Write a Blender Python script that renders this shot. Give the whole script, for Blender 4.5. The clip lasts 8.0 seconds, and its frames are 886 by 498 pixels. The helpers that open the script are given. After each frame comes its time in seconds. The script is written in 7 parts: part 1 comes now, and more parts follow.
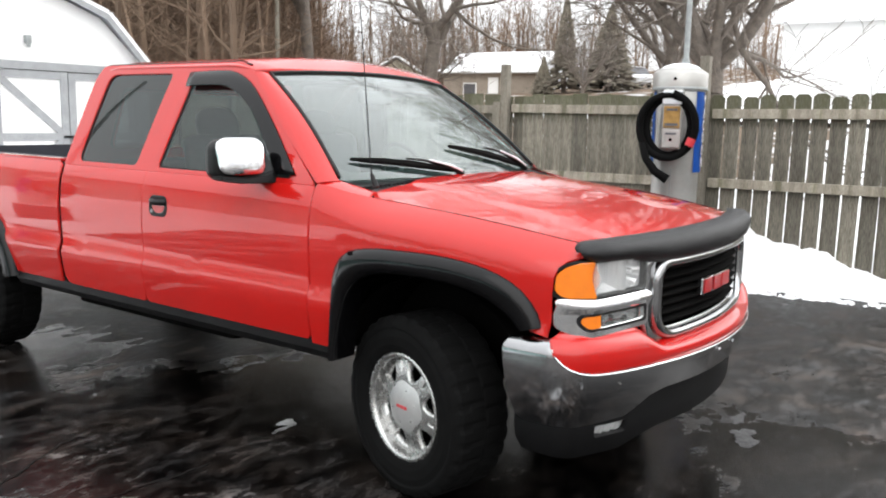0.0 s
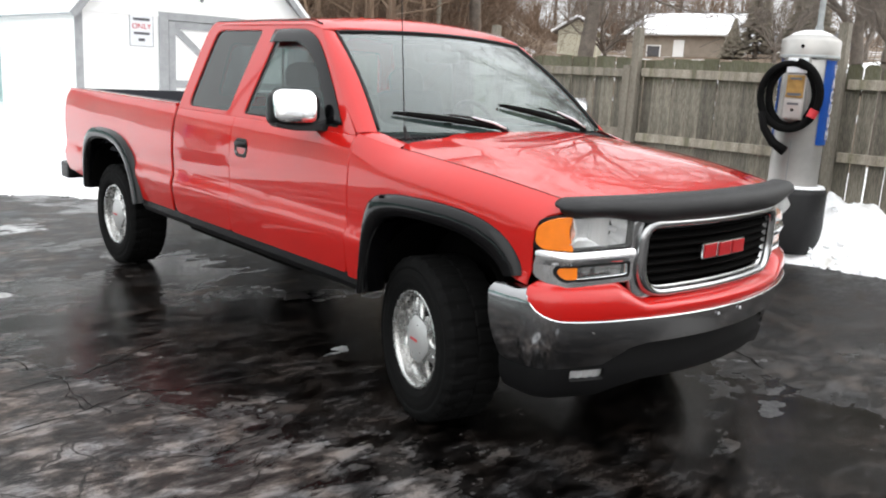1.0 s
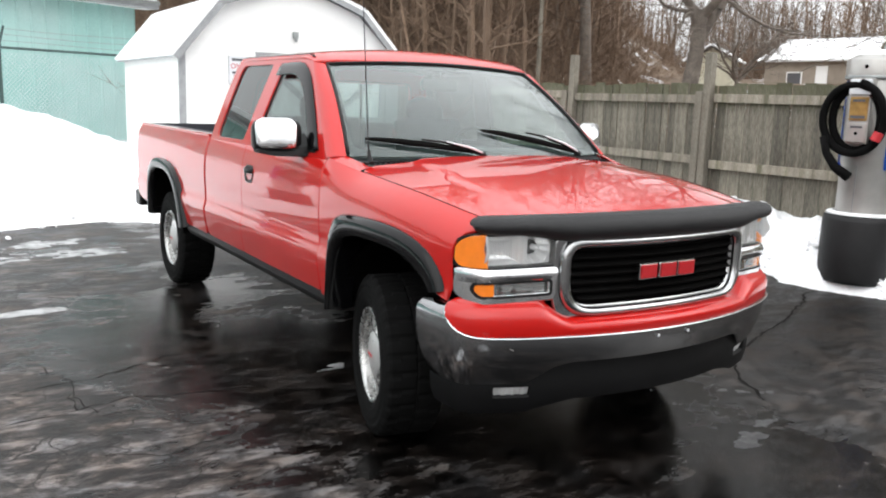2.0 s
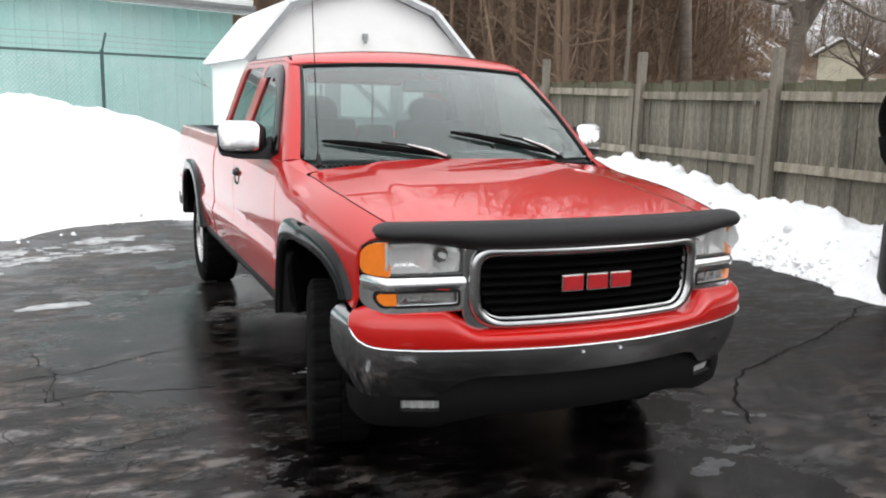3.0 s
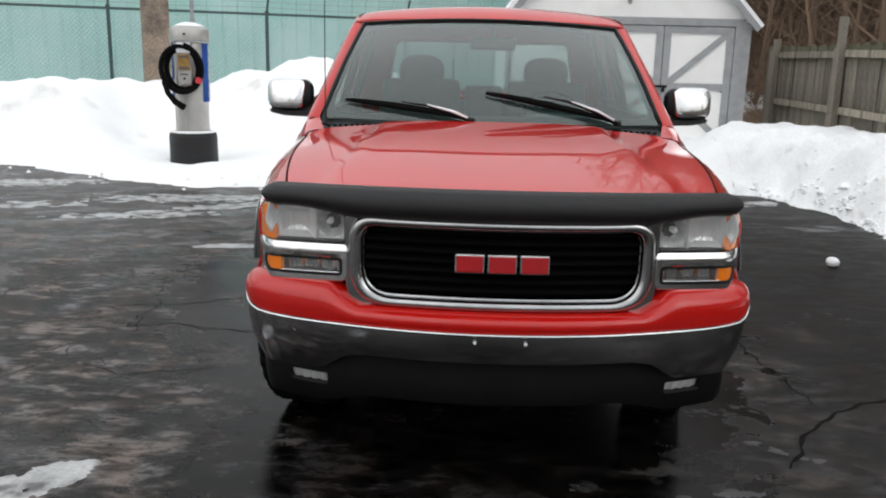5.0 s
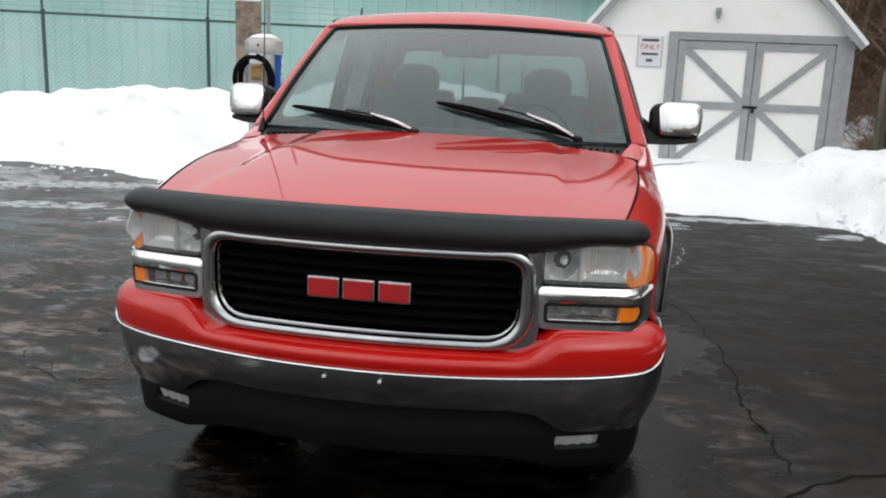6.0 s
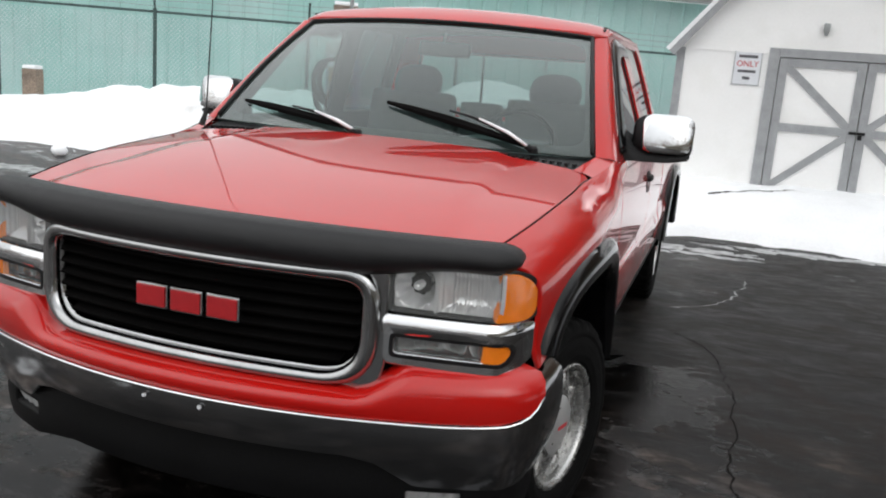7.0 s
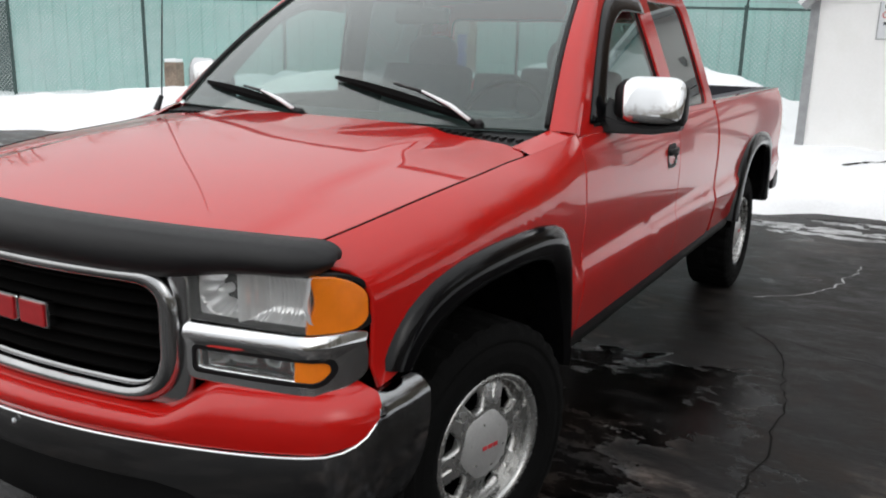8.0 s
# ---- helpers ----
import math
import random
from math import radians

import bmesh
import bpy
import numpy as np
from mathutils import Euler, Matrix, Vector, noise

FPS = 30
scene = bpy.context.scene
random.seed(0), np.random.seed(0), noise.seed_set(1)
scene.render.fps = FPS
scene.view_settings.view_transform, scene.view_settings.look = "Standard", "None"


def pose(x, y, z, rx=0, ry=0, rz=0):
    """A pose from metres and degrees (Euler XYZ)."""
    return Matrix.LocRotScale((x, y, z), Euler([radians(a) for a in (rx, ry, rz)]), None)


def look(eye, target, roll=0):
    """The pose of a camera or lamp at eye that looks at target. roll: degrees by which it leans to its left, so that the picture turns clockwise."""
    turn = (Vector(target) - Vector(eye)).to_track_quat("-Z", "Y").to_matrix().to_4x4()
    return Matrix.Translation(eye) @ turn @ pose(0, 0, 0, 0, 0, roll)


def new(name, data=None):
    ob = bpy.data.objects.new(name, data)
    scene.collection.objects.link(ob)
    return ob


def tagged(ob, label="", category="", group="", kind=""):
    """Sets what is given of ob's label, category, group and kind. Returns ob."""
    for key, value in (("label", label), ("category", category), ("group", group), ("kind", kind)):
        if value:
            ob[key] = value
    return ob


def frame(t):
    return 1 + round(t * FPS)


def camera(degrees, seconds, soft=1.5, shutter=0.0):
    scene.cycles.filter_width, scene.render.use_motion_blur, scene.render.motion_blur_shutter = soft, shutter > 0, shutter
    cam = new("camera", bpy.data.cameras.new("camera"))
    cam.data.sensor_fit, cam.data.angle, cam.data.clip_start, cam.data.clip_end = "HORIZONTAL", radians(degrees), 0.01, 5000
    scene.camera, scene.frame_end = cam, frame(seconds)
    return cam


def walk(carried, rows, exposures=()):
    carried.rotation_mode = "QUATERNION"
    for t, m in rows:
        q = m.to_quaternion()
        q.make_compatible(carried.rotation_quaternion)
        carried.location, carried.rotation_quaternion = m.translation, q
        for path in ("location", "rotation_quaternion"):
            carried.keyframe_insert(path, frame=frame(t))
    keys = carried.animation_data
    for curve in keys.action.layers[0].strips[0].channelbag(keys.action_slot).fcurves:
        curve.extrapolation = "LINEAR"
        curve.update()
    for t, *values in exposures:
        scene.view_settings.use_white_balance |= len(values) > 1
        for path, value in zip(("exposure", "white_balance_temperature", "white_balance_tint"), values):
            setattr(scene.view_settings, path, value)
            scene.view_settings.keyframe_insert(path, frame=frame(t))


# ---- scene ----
cam = camera(55.8, 8.0, soft=2.0)
PATH = [
    (0, (-3.522, -2.039, 1.568), (-1.917, -0.886, 1.261), 1.2),
    (0.3, (-3.524, -2.336, 1.589), (-2.057, -1.032, 1.205), 2.0),
    (0.5, (-3.527, -2.482, 1.617), (-2.049, -1.18, 1.268), 3.1),
    (1, (-3.294, -2.768, 1.592), (-1.981, -1.318, 1.178), 3.1),
    (1.5, (-2.989, -3.055, 1.611), (-1.829, -1.469, 1.238), 1.4),
    (1.7, (-2.88, -3.206, 1.58), (-1.764, -1.585, 1.224), 1.3),
    (2.8, (-2.06, -3.629, 1.629), (-1.188, -1.867, 1.258), 2.3),
    (3, (-1.897, -3.674, 1.623), (-1.095, -1.877, 1.263), 1.4),
    (3.5, (-1.493, -3.817, 1.635), (-0.942, -1.93, 1.262), 2.8),
    (4, (-1.058, -3.799, 1.605), (-0.546, -1.904, 1.218), 2.7),
    (4.5, (-0.627, -3.759, 1.611), (-0.311, -1.817, 1.253), 1.5),
    (5, (-0.176, -3.748, 1.617), (-0.197, -1.801, 1.162), 1.4),
    (5.2, (-0.017, -3.705, 1.602), (-0.052, -1.749, 1.183), 1.6),
    (6.3, (0.873, -3.227, 1.587), (0.415, -1.33, 1.151), 1.7),
    (6.5, (0.996, -3.154, 1.589), (0.474, -1.278, 1.129), 1.4),
    (7, (1.325, -2.802, 1.568), (0.717, -0.941, 1.157), 4.5),
    (7.5, (1.623, -2.478, 1.545), (0.891, -0.664, 1.129), 0.4),
    (8, (1.93, -2.121, 1.571), (0.964, -0.437, 1.09), 1.4),
]
walk(cam, [(t, look(eye, target, roll)) for t, eye, target, roll in PATH],
     [(0, 1.16), (0.6, 1.04), (1.7, 0.98), (2.8, 0.78), (3.5, 0.54), (4.5, 0.30), (5.2, 0.15), (6.5, 0.28), (8, 0.22)])

# ---------- light ----------
world = bpy.data.worlds.new("world")
scene.world = world
world.use_nodes = True
wt = world.node_tree
sky = wt.nodes.new("ShaderNodeTexSky")
sky.sky_type = "NISHITA"
sky.sun_disc = False
sky.sun_elevation, sky.sun_rotation = radians(35), radians(127)
sky.dust_density, sky.air_density = 4.0, 1.0
grey = wt.nodes.new("ShaderNodeHueSaturation")
grey.inputs["Saturation"].default_value = 0.18
cloud = wt.nodes.new("ShaderNodeMixRGB")
cloud.inputs[0].default_value = 0.70
cloud.inputs[2].default_value = (9.6, 9.8, 10.0, 1)
wt.links.new(sky.outputs[0], grey.inputs["Color"])
wt.links.new(grey.outputs[0], cloud.inputs[1])
# overcast: the cloud is brightest overhead and dims evenly to the horizon
where, axes, rise, dome = (wt.nodes.new(k) for k in ("ShaderNodeTexCoord", "ShaderNodeSeparateXYZ", "ShaderNodeMapRange", "ShaderNodeMixRGB"))
rise.inputs["To Min"].default_value, rise.inputs["To Max"].default_value = 0.58, 1.24
dome.blend_type = "MULTIPLY"
dome.inputs[0].default_value = 1.0
wt.links.new(where.outputs["Generated"], axes.inputs[0])
wt.links.new(axes.outputs["Z"], rise.inputs["Value"])
wt.links.new(cloud.outputs[0], dome.inputs[1])
wt.links.new(rise.outputs[0], dome.inputs[2])
wt.links.new(dome.outputs[0], wt.nodes["Background"].inputs["Color"])
wt.nodes["Background"].inputs["Strength"].default_value = 0.125
sun_lamp = new("sun", bpy.data.lights.new("sun", "SUN"))
sun_lamp.data.energy, sun_lamp.data.angle, sun_lamp.data.color = 0.45, radians(70), (1, 0.97, 0.93)
sun_lamp.matrix_world = look((0, 0, 30), (34, 26, 0))


# ---------- materials ----------
def material(name, colour, rough=0.5, metal=0.0, vary=0.0, scale=8.0, grain=0.0, grain_scale=120.0, bump=0.0, bump_scale=60.0,
             coat=0.0, second=None, second_scale=2.0, second_low=0.5, second_high=0.65, rough_vary=0.0, island=0.0, stretch=(1, 1, 1), each=0.0, spec=0.5, coat_ior=1.5):
    """A procedural material: base colour with broad and fine variation, stains of a second colour, and fine relief."""
    m = bpy.data.materials.new(name)
    m.use_nodes = True
    t = m.node_tree
    b = t.nodes["Principled BSDF"]
    b.inputs["Roughness"].default_value, b.inputs["Metallic"].default_value = rough, metal
    b.inputs["Specular IOR Level"].default_value = spec
    if coat:
        b.inputs["Coat Weight"].default_value, b.inputs["Coat Roughness"].default_value = coat, 0.03
        b.inputs["Coat IOR"].default_value = coat_ior
    co = t.nodes.new("ShaderNodeTexCoord")
    mp = t.nodes.new("ShaderNodeMapping")
    mp.inputs["Scale"].default_value = stretch
    t.links.new(co.outputs["Object"], mp.inputs[0])

    def noise_node(s, detail=5):
        n = t.nodes.new("ShaderNodeTexNoise")
        n.inputs["Scale"].default_value, n.inputs["Detail"].default_value = s, detail
        t.links.new(mp.outputs[0], n.inputs["Vector"])
        return n.outputs["Fac"]

    def remap(x, a, c, lo, hi):
        r = t.nodes.new("ShaderNodeMapRange")
        for k, v in zip(("From Min", "From Max", "To Min", "To Max"), (a, c, lo, hi)):
            r.inputs[k].default_value = v
        t.links.new(x, r.inputs["Value"])
        return r.outputs[0]

    def scaled(colour_out, value_out):
        h = t.nodes.new("ShaderNodeHueSaturation")
        t.links.new(colour_out, h.inputs["Color"])
        t.links.new(value_out, h.inputs["Value"])
        return h.outputs[0]

    rgb = t.nodes.new("ShaderNodeRGB")
    rgb.outputs[0].default_value = (*colour, 1)
    out = rgb.outputs[0]
    if second:
        mix = t.nodes.new("ShaderNodeMixRGB")
        mix.inputs[2].default_value = (*second, 1)
        t.links.new(remap(noise_node(second_scale, 8), second_low, second_high, 0, 1), mix.inputs[0])
        t.links.new(out, mix.inputs[1])
        out = mix.outputs[0]
    if vary:
        out = scaled(out, remap(noise_node(scale), 0.3, 0.7, 1 - vary, 1 + vary))
    if grain:
        out = scaled(out, remap(noise_node(grain_scale, 2), 0.3, 0.7, 1 - grain, 1 + grain))
    if each:
        info = t.nodes.new("ShaderNodeObjectInfo")
        out = scaled(out, remap(info.outputs["Random"], 0, 1, 1 - each, 1 + each))
    if island:
        geo = t.nodes.new("ShaderNodeNewGeometry")
        out = scaled(out, remap(geo.outputs["Random Per Island"], 0, 1, 1 - island, 1 + island))
    t.links.new(out, b.inputs["Base Color"])
    if rough_vary:
        t.links.new(remap(noise_node(scale * 1.7), 0.3, 0.7, max(0.02, rough - rough_vary), min(1, rough + rough_vary)), b.inputs["Roughness"])
    if bump:
        bp = t.nodes.new("ShaderNodeBump")
        bp.inputs["Strength"].default_value, bp.inputs["Distance"].default_value = bump, 0.01
        t.links.new(noise_node(bump_scale), bp.inputs["Height"])
        t.links.new(bp.outputs[0], b.inputs["Normal"])
    return m


def glass(name, tint, rough=0.0, ior=1.45):
    m = bpy.data.materials.new(name)
    m.use_nodes = True
    b = m.node_tree.nodes["Principled BSDF"]
    b.inputs["Base Color"].default_value = (*tint, 1)
    b.inputs["Roughness"].default_value, b.inputs["IOR"].default_value = rough, ior
    b.inputs["Transmission Weight"].default_value = 1.0
    return m


def pane_glass(name, tint, base=0.06, power=4.0, film=0.0, film_colour=(0.40, 0.55, 0.53)):
    """Thin sheet glass: clear straight through with a tint, and a mirror reflection that grows at grazing angles."""
    m = bpy.data.materials.new(name)
    m.use_nodes = True
    t = m.node_tree
    t.nodes.remove(t.nodes["Principled BSDF"])
    clear, shine, mix, weight, bend, lift = (t.nodes.new(k) for k in ("ShaderNodeBsdfTransparent", "ShaderNodeBsdfGlossy", "ShaderNodeMixShader", "ShaderNodeLayerWeight", "ShaderNodeMath", "ShaderNodeMapRange"))
    clear.inputs[0].default_value = (*tint, 1)
    shine.inputs["Roughness"].default_value = 0.01
    shine.inputs["Color"].default_value = (0.95, 0.98, 0.97, 1)
    weight.inputs["Blend"].default_value = 0.5
    bend.operation = "POWER"
    bend.inputs[1].default_value = power
    lift.inputs["To Min"].default_value, lift.inputs["To Max"].default_value = base, 1.0
    t.links.new(weight.outputs["Facing"], bend.inputs[0])
    t.links.new(bend.outputs[0], lift.inputs["Value"])
    t.links.new(lift.outputs[0], mix.inputs[0])
    t.links.new(clear.outputs[0], mix.inputs[1])
    t.links.new(shine.outputs[0], mix.inputs[2])
    out = mix.outputs[0]
    if film:
        # a thin film of road dust, with the glass's haze put into its colour
        dusty_haze, over = t.nodes.new("ShaderNodeBsdfDiffuse"), t.nodes.new("ShaderNodeMixShader")
        dusty_haze.inputs[0].default_value = (*film_colour, 1)
        over.inputs[0].default_value = film
        t.links.new(out, over.inputs[1])
        t.links.new(dusty_haze.outputs[0], over.inputs[2])
        out = over.outputs[0]
    t.links.new(out, t.nodes["Material Output"].inputs["Surface"])
    return m


RED = material("red_paint", (0.49, 0.0075, 0.0052), 0.35, vary=0.05, scale=3, coat=1.0, coat_ior=1.54, grain=0.03, grain_scale=300, spec=0.08)
BUMPER = material("bumper_chrome", (0.34, 0.342, 0.348), 0.13, metal=1.0, vary=0.10, scale=5, rough_vary=0.05)
DULLCHROME = material("dull_chrome", (0.42, 0.425, 0.43), 0.13, metal=1.0, vary=0.12, scale=9, rough_vary=0.06)
CHROME = material("chrome", (0.80, 0.81, 0.82), 0.09, metal=1.0, vary=0.05, scale=9, rough_vary=0.05)
BLACK = material("black_plastic", (0.006, 0.006, 0.0065), 0.42, spec=0.28, vary=0.2, scale=12, bump=0.15, bump_scale=300)
FLARE = material("flare_plastic", (0.003, 0.003, 0.0035), 0.09, vary=0.2, scale=10, spec=0.28)
VINYL = material("black_vinyl", (0.008, 0.008, 0.009), 0.5, spec=0.4, vary=0.15, scale=14, bump=0.3, bump_scale=420)
RUBBER = material("rubber", (0.0035, 0.0035, 0.0035), 0.85, spec=0.12, vary=0.25, scale=20, bump=0.2, bump_scale=200)
VALANCE = material("valance_plastic", (0.0035, 0.0035, 0.0038), 0.5, spec=0.16, vary=0.2, scale=7, grain=0.2, grain_scale=90, bump=0.1, bump_scale=200)
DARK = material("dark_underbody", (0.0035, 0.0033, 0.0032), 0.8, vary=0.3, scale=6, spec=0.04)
# pale ice; glints on the wet tar are put into this colour too
WETICE_GLINT = material("wet_ice_glint", (0.06, 0.06, 0.062), 0.3, spec=0.25, vary=0.3, scale=14, grain=0.2, grain_scale=60, bump=0.4, bump_scale=30)
CAPGREY = material("cap_grey", (0.52, 0.52, 0.515), 0.38, metal=0.45, vary=0.08, scale=20, grain=0.05, grain_scale=120, rough_vary=0.08)
ALLOY = material("alloy", (0.50, 0.50, 0.49), 0.26, metal=0.85, vary=0.08, scale=20, rough_vary=0.08)
AMBER = material("amber_lens", (0.92, 0.225, 0.010), 0.14, vary=0.06, scale=25, coat=1.0, bump=0.08, bump_scale=90)
REFLECTOR = material("lamp_reflector", (0.97, 0.975, 0.98), 0.10, metal=0.55, vary=0.06, scale=40)
LENS = pane_glass("lamp_lens", (0.98, 0.985, 0.98), 0.08, 4.0, 0.07, (0.86, 0.87, 0.86))
REARGLASS = pane_glass("rear_glass", (0.33, 0.38, 0.375), 0.08, 3.8, 0.03)
WINDOW = pane_glass("clear_glass", (0.62, 0.80, 0.76), 0.065, 2.7, 0.03)
DOORGLASS = pane_glass("door_glass", (0.42, 0.50, 0.49), 0.05, 4.8, 0.015)
TINTED = pane_glass("tinted_glass", (0.10, 0.11, 0.115), 0.05, 4.4, 0.012)
CLOTH = material("seat_cloth", (0.055, 0.062, 0.066), 0.95, vary=0.15, scale=30, bump=0.3, bump_scale=300)
TRIM = material("cabin_trim", (0.07, 0.077, 0.08), 0.7, vary=0.1, scale=20)
BADGE = material("badge_red", (0.42, 0.015, 0.02), 0.3, vary=0.08, scale=30, coat=0.6)
SNOW = material("snow", (0.91, 0.925, 0.94), 0.75, vary=0.04, scale=1.6, grain=0.03, grain_scale=40, bump=0.5, bump_scale=16, second=(0.55, 0.53, 0.50), second_scale=0.9, second_low=0.66, second_high=0.8)
FENCEWOOD = material("weathered_wood", (0.29, 0.26, 0.21), 0.9, vary=0.25, scale=2.0, grain=0.3, grain_scale=40, bump=0.5, bump_scale=50, second=(0.17, 0.16, 0.11), second_scale=1.6, each=0.24, stretch=(6, 6, 0.7))


def mossy(m, low, high, moss):
    """Green-black moss creeping down from the tops of old boards."""
    t = m.node_tree
    b = t.nodes["Principled BSDF"]
    was = b.inputs["Base Color"].links[0].from_socket
    co, xyz, n, add, span_, mx = (t.nodes.new(k) for k in ("ShaderNodeTexCoord", "ShaderNodeSeparateXYZ", "ShaderNodeTexNoise", "ShaderNodeMath", "ShaderNodeMapRange", "ShaderNodeMixRGB"))
    n.inputs["Scale"].default_value, n.inputs["Detail"].default_value = 5.0, 6
    t.links.new(co.outputs["Object"], xyz.inputs[0])
    t.links.new(co.outputs["Object"], n.inputs["Vector"])
    t.links.new(xyz.outputs["Z"], add.inputs[0])
    t.links.new(n.outputs["Fac"], add.inputs[1])
    for k, v in zip(("From Min", "From Max", "To Min", "To Max"), (low + 0.5, high + 0.5, 0.0, 0.75)):
        span_.inputs[k].default_value = v
    t.links.new(add.outputs[0], span_.inputs["Value"])
    t.links.new(span_.outputs[0], mx.inputs[0])
    t.links.new(was, mx.inputs[1])
    mx.inputs[2].default_value = (*moss, 1)
    t.links.new(mx.outputs[0], b.inputs["Base Color"])
    return m


BOARDWOOD = mossy(material("fence_boards", (0.205, 0.188, 0.15), 0.9, vary=0.40, scale=2.6, grain=0.5, grain_scale=26, bump=0.7, bump_scale=40, second=(0.085, 0.08, 0.06), second_scale=2.2, second_low=0.45, second_high=0.66, each=0.30, stretch=(6, 6, 0.5)), 1.56, 1.86, (0.085, 0.09, 0.042))
POSTWOOD = material("post_wood", (0.20, 0.18, 0.145), 0.9, vary=0.25, scale=2.0, grain=0.3, grain_scale=40, bump=0.5, bump_scale=50, stretch=(5, 5, 0.6))
TEAL = material("teal_siding", (0.33, 0.55, 0.515), 0.45, vary=0.08, scale=0.6, grain=0.04, grain_scale=20, second=(0.42, 0.60, 0.575), second_scale=0.7, second_low=0.42, second_high=0.7)
WHITE = material("white_siding", (0.93, 0.93, 0.92), 0.6, vary=0.02, scale=2, grain=0.012, grain_scale=30, second=(0.86, 0.86, 0.83), second_scale=1.4, second_low=0.55, second_high=0.8)
GREYPAINT = material("grey_trim_paint", (0.33, 0.34, 0.35), 0.6, vary=0.12, scale=8, grain=0.08, grain_scale=60)
SHINGLE = material("shingles", (0.16, 0.15, 0.14), 0.9, vary=0.2, scale=12, bump=0.5, bump_scale=40)
MESH = material("bright_wire", (0.66, 0.70, 0.70), 0.5, metal=0.1, vary=0.1, scale=5)
STEEL = material("galvanised", (0.34, 0.36, 0.36), 0.5, metal=0.6, vary=0.15, scale=20)
POLEGREEN = material("dark_post", (0.05, 0.085, 0.08), 0.5, metal=0.2, vary=0.15, scale=9)
STAINLESS = material("stainless", (0.45, 0.44, 0.42), 0.4, metal=0.6, vary=0.12, scale=5, rough_vary=0.1)
BLUE = material("blue_panel", (0.02, 0.13, 0.55), 0.4, vary=0.08, scale=10)
PRINTWHITE = material("print_white", (0.75, 0.77, 0.8), 0.5, vary=0.04, scale=10)
PRINTRED = material("print_red", (0.55, 0.03, 0.04), 0.5, vary=0.05, scale=10)
PRINTDARK = material("print_dark", (0.10, 0.10, 0.11), 0.5, vary=0.05, scale=10)
GOLD = material("brass_plate", (0.36, 0.22, 0.07), 0.4, metal=0.5, vary=0.25, scale=20)
BARK = material("bark", (0.16, 0.135, 0.115), 0.95, vary=0.25, scale=6, grain=0.2, grain_scale=50, bump=0.6, bump_scale=25)
TWIG = material("twigs", (0.165, 0.112, 0.077), 0.95, vary=0.25, scale=0.4, island=0.25)
LITTER = material("leaf_litter", (0.16, 0.112, 0.074), 0.95, vary=0.3, scale=0.8, grain=0.3, grain_scale=14, bump=0.6, bump_scale=6, second=(0.7, 0.71, 0.72), second_scale=0.5, second_low=0.56, second_high=0.62)
NEEDLE = material("needles", (0.19, 0.168, 0.128), 0.9, vary=0.3, scale=3, island=0.3)
BRICKWOOD = material("old_timber", (0.25, 0.195, 0.15), 0.9, vary=0.25, scale=3, grain=0.25, grain_scale=30, bump=0.6, bump_scale=18, second=(0.14, 0.11, 0.09), second_scale=2.5)
GREYHOUSE = material("house_wall", (0.33, 0.28, 0.23), 0.8, vary=0.1, scale=3)
CREAM = material("house_cream", (0.55, 0.53, 0.42), 0.8, vary=0.08, scale=3)
CARPAINT = material("grey_car_paint", (0.22, 0.24, 0.26), 0.3, vary=0.1, scale=3, coat=0.8)
BLUEDARK = material("dark_bed_liner", (0.02, 0.022, 0.03), 0.6, vary=0.2, scale=10)


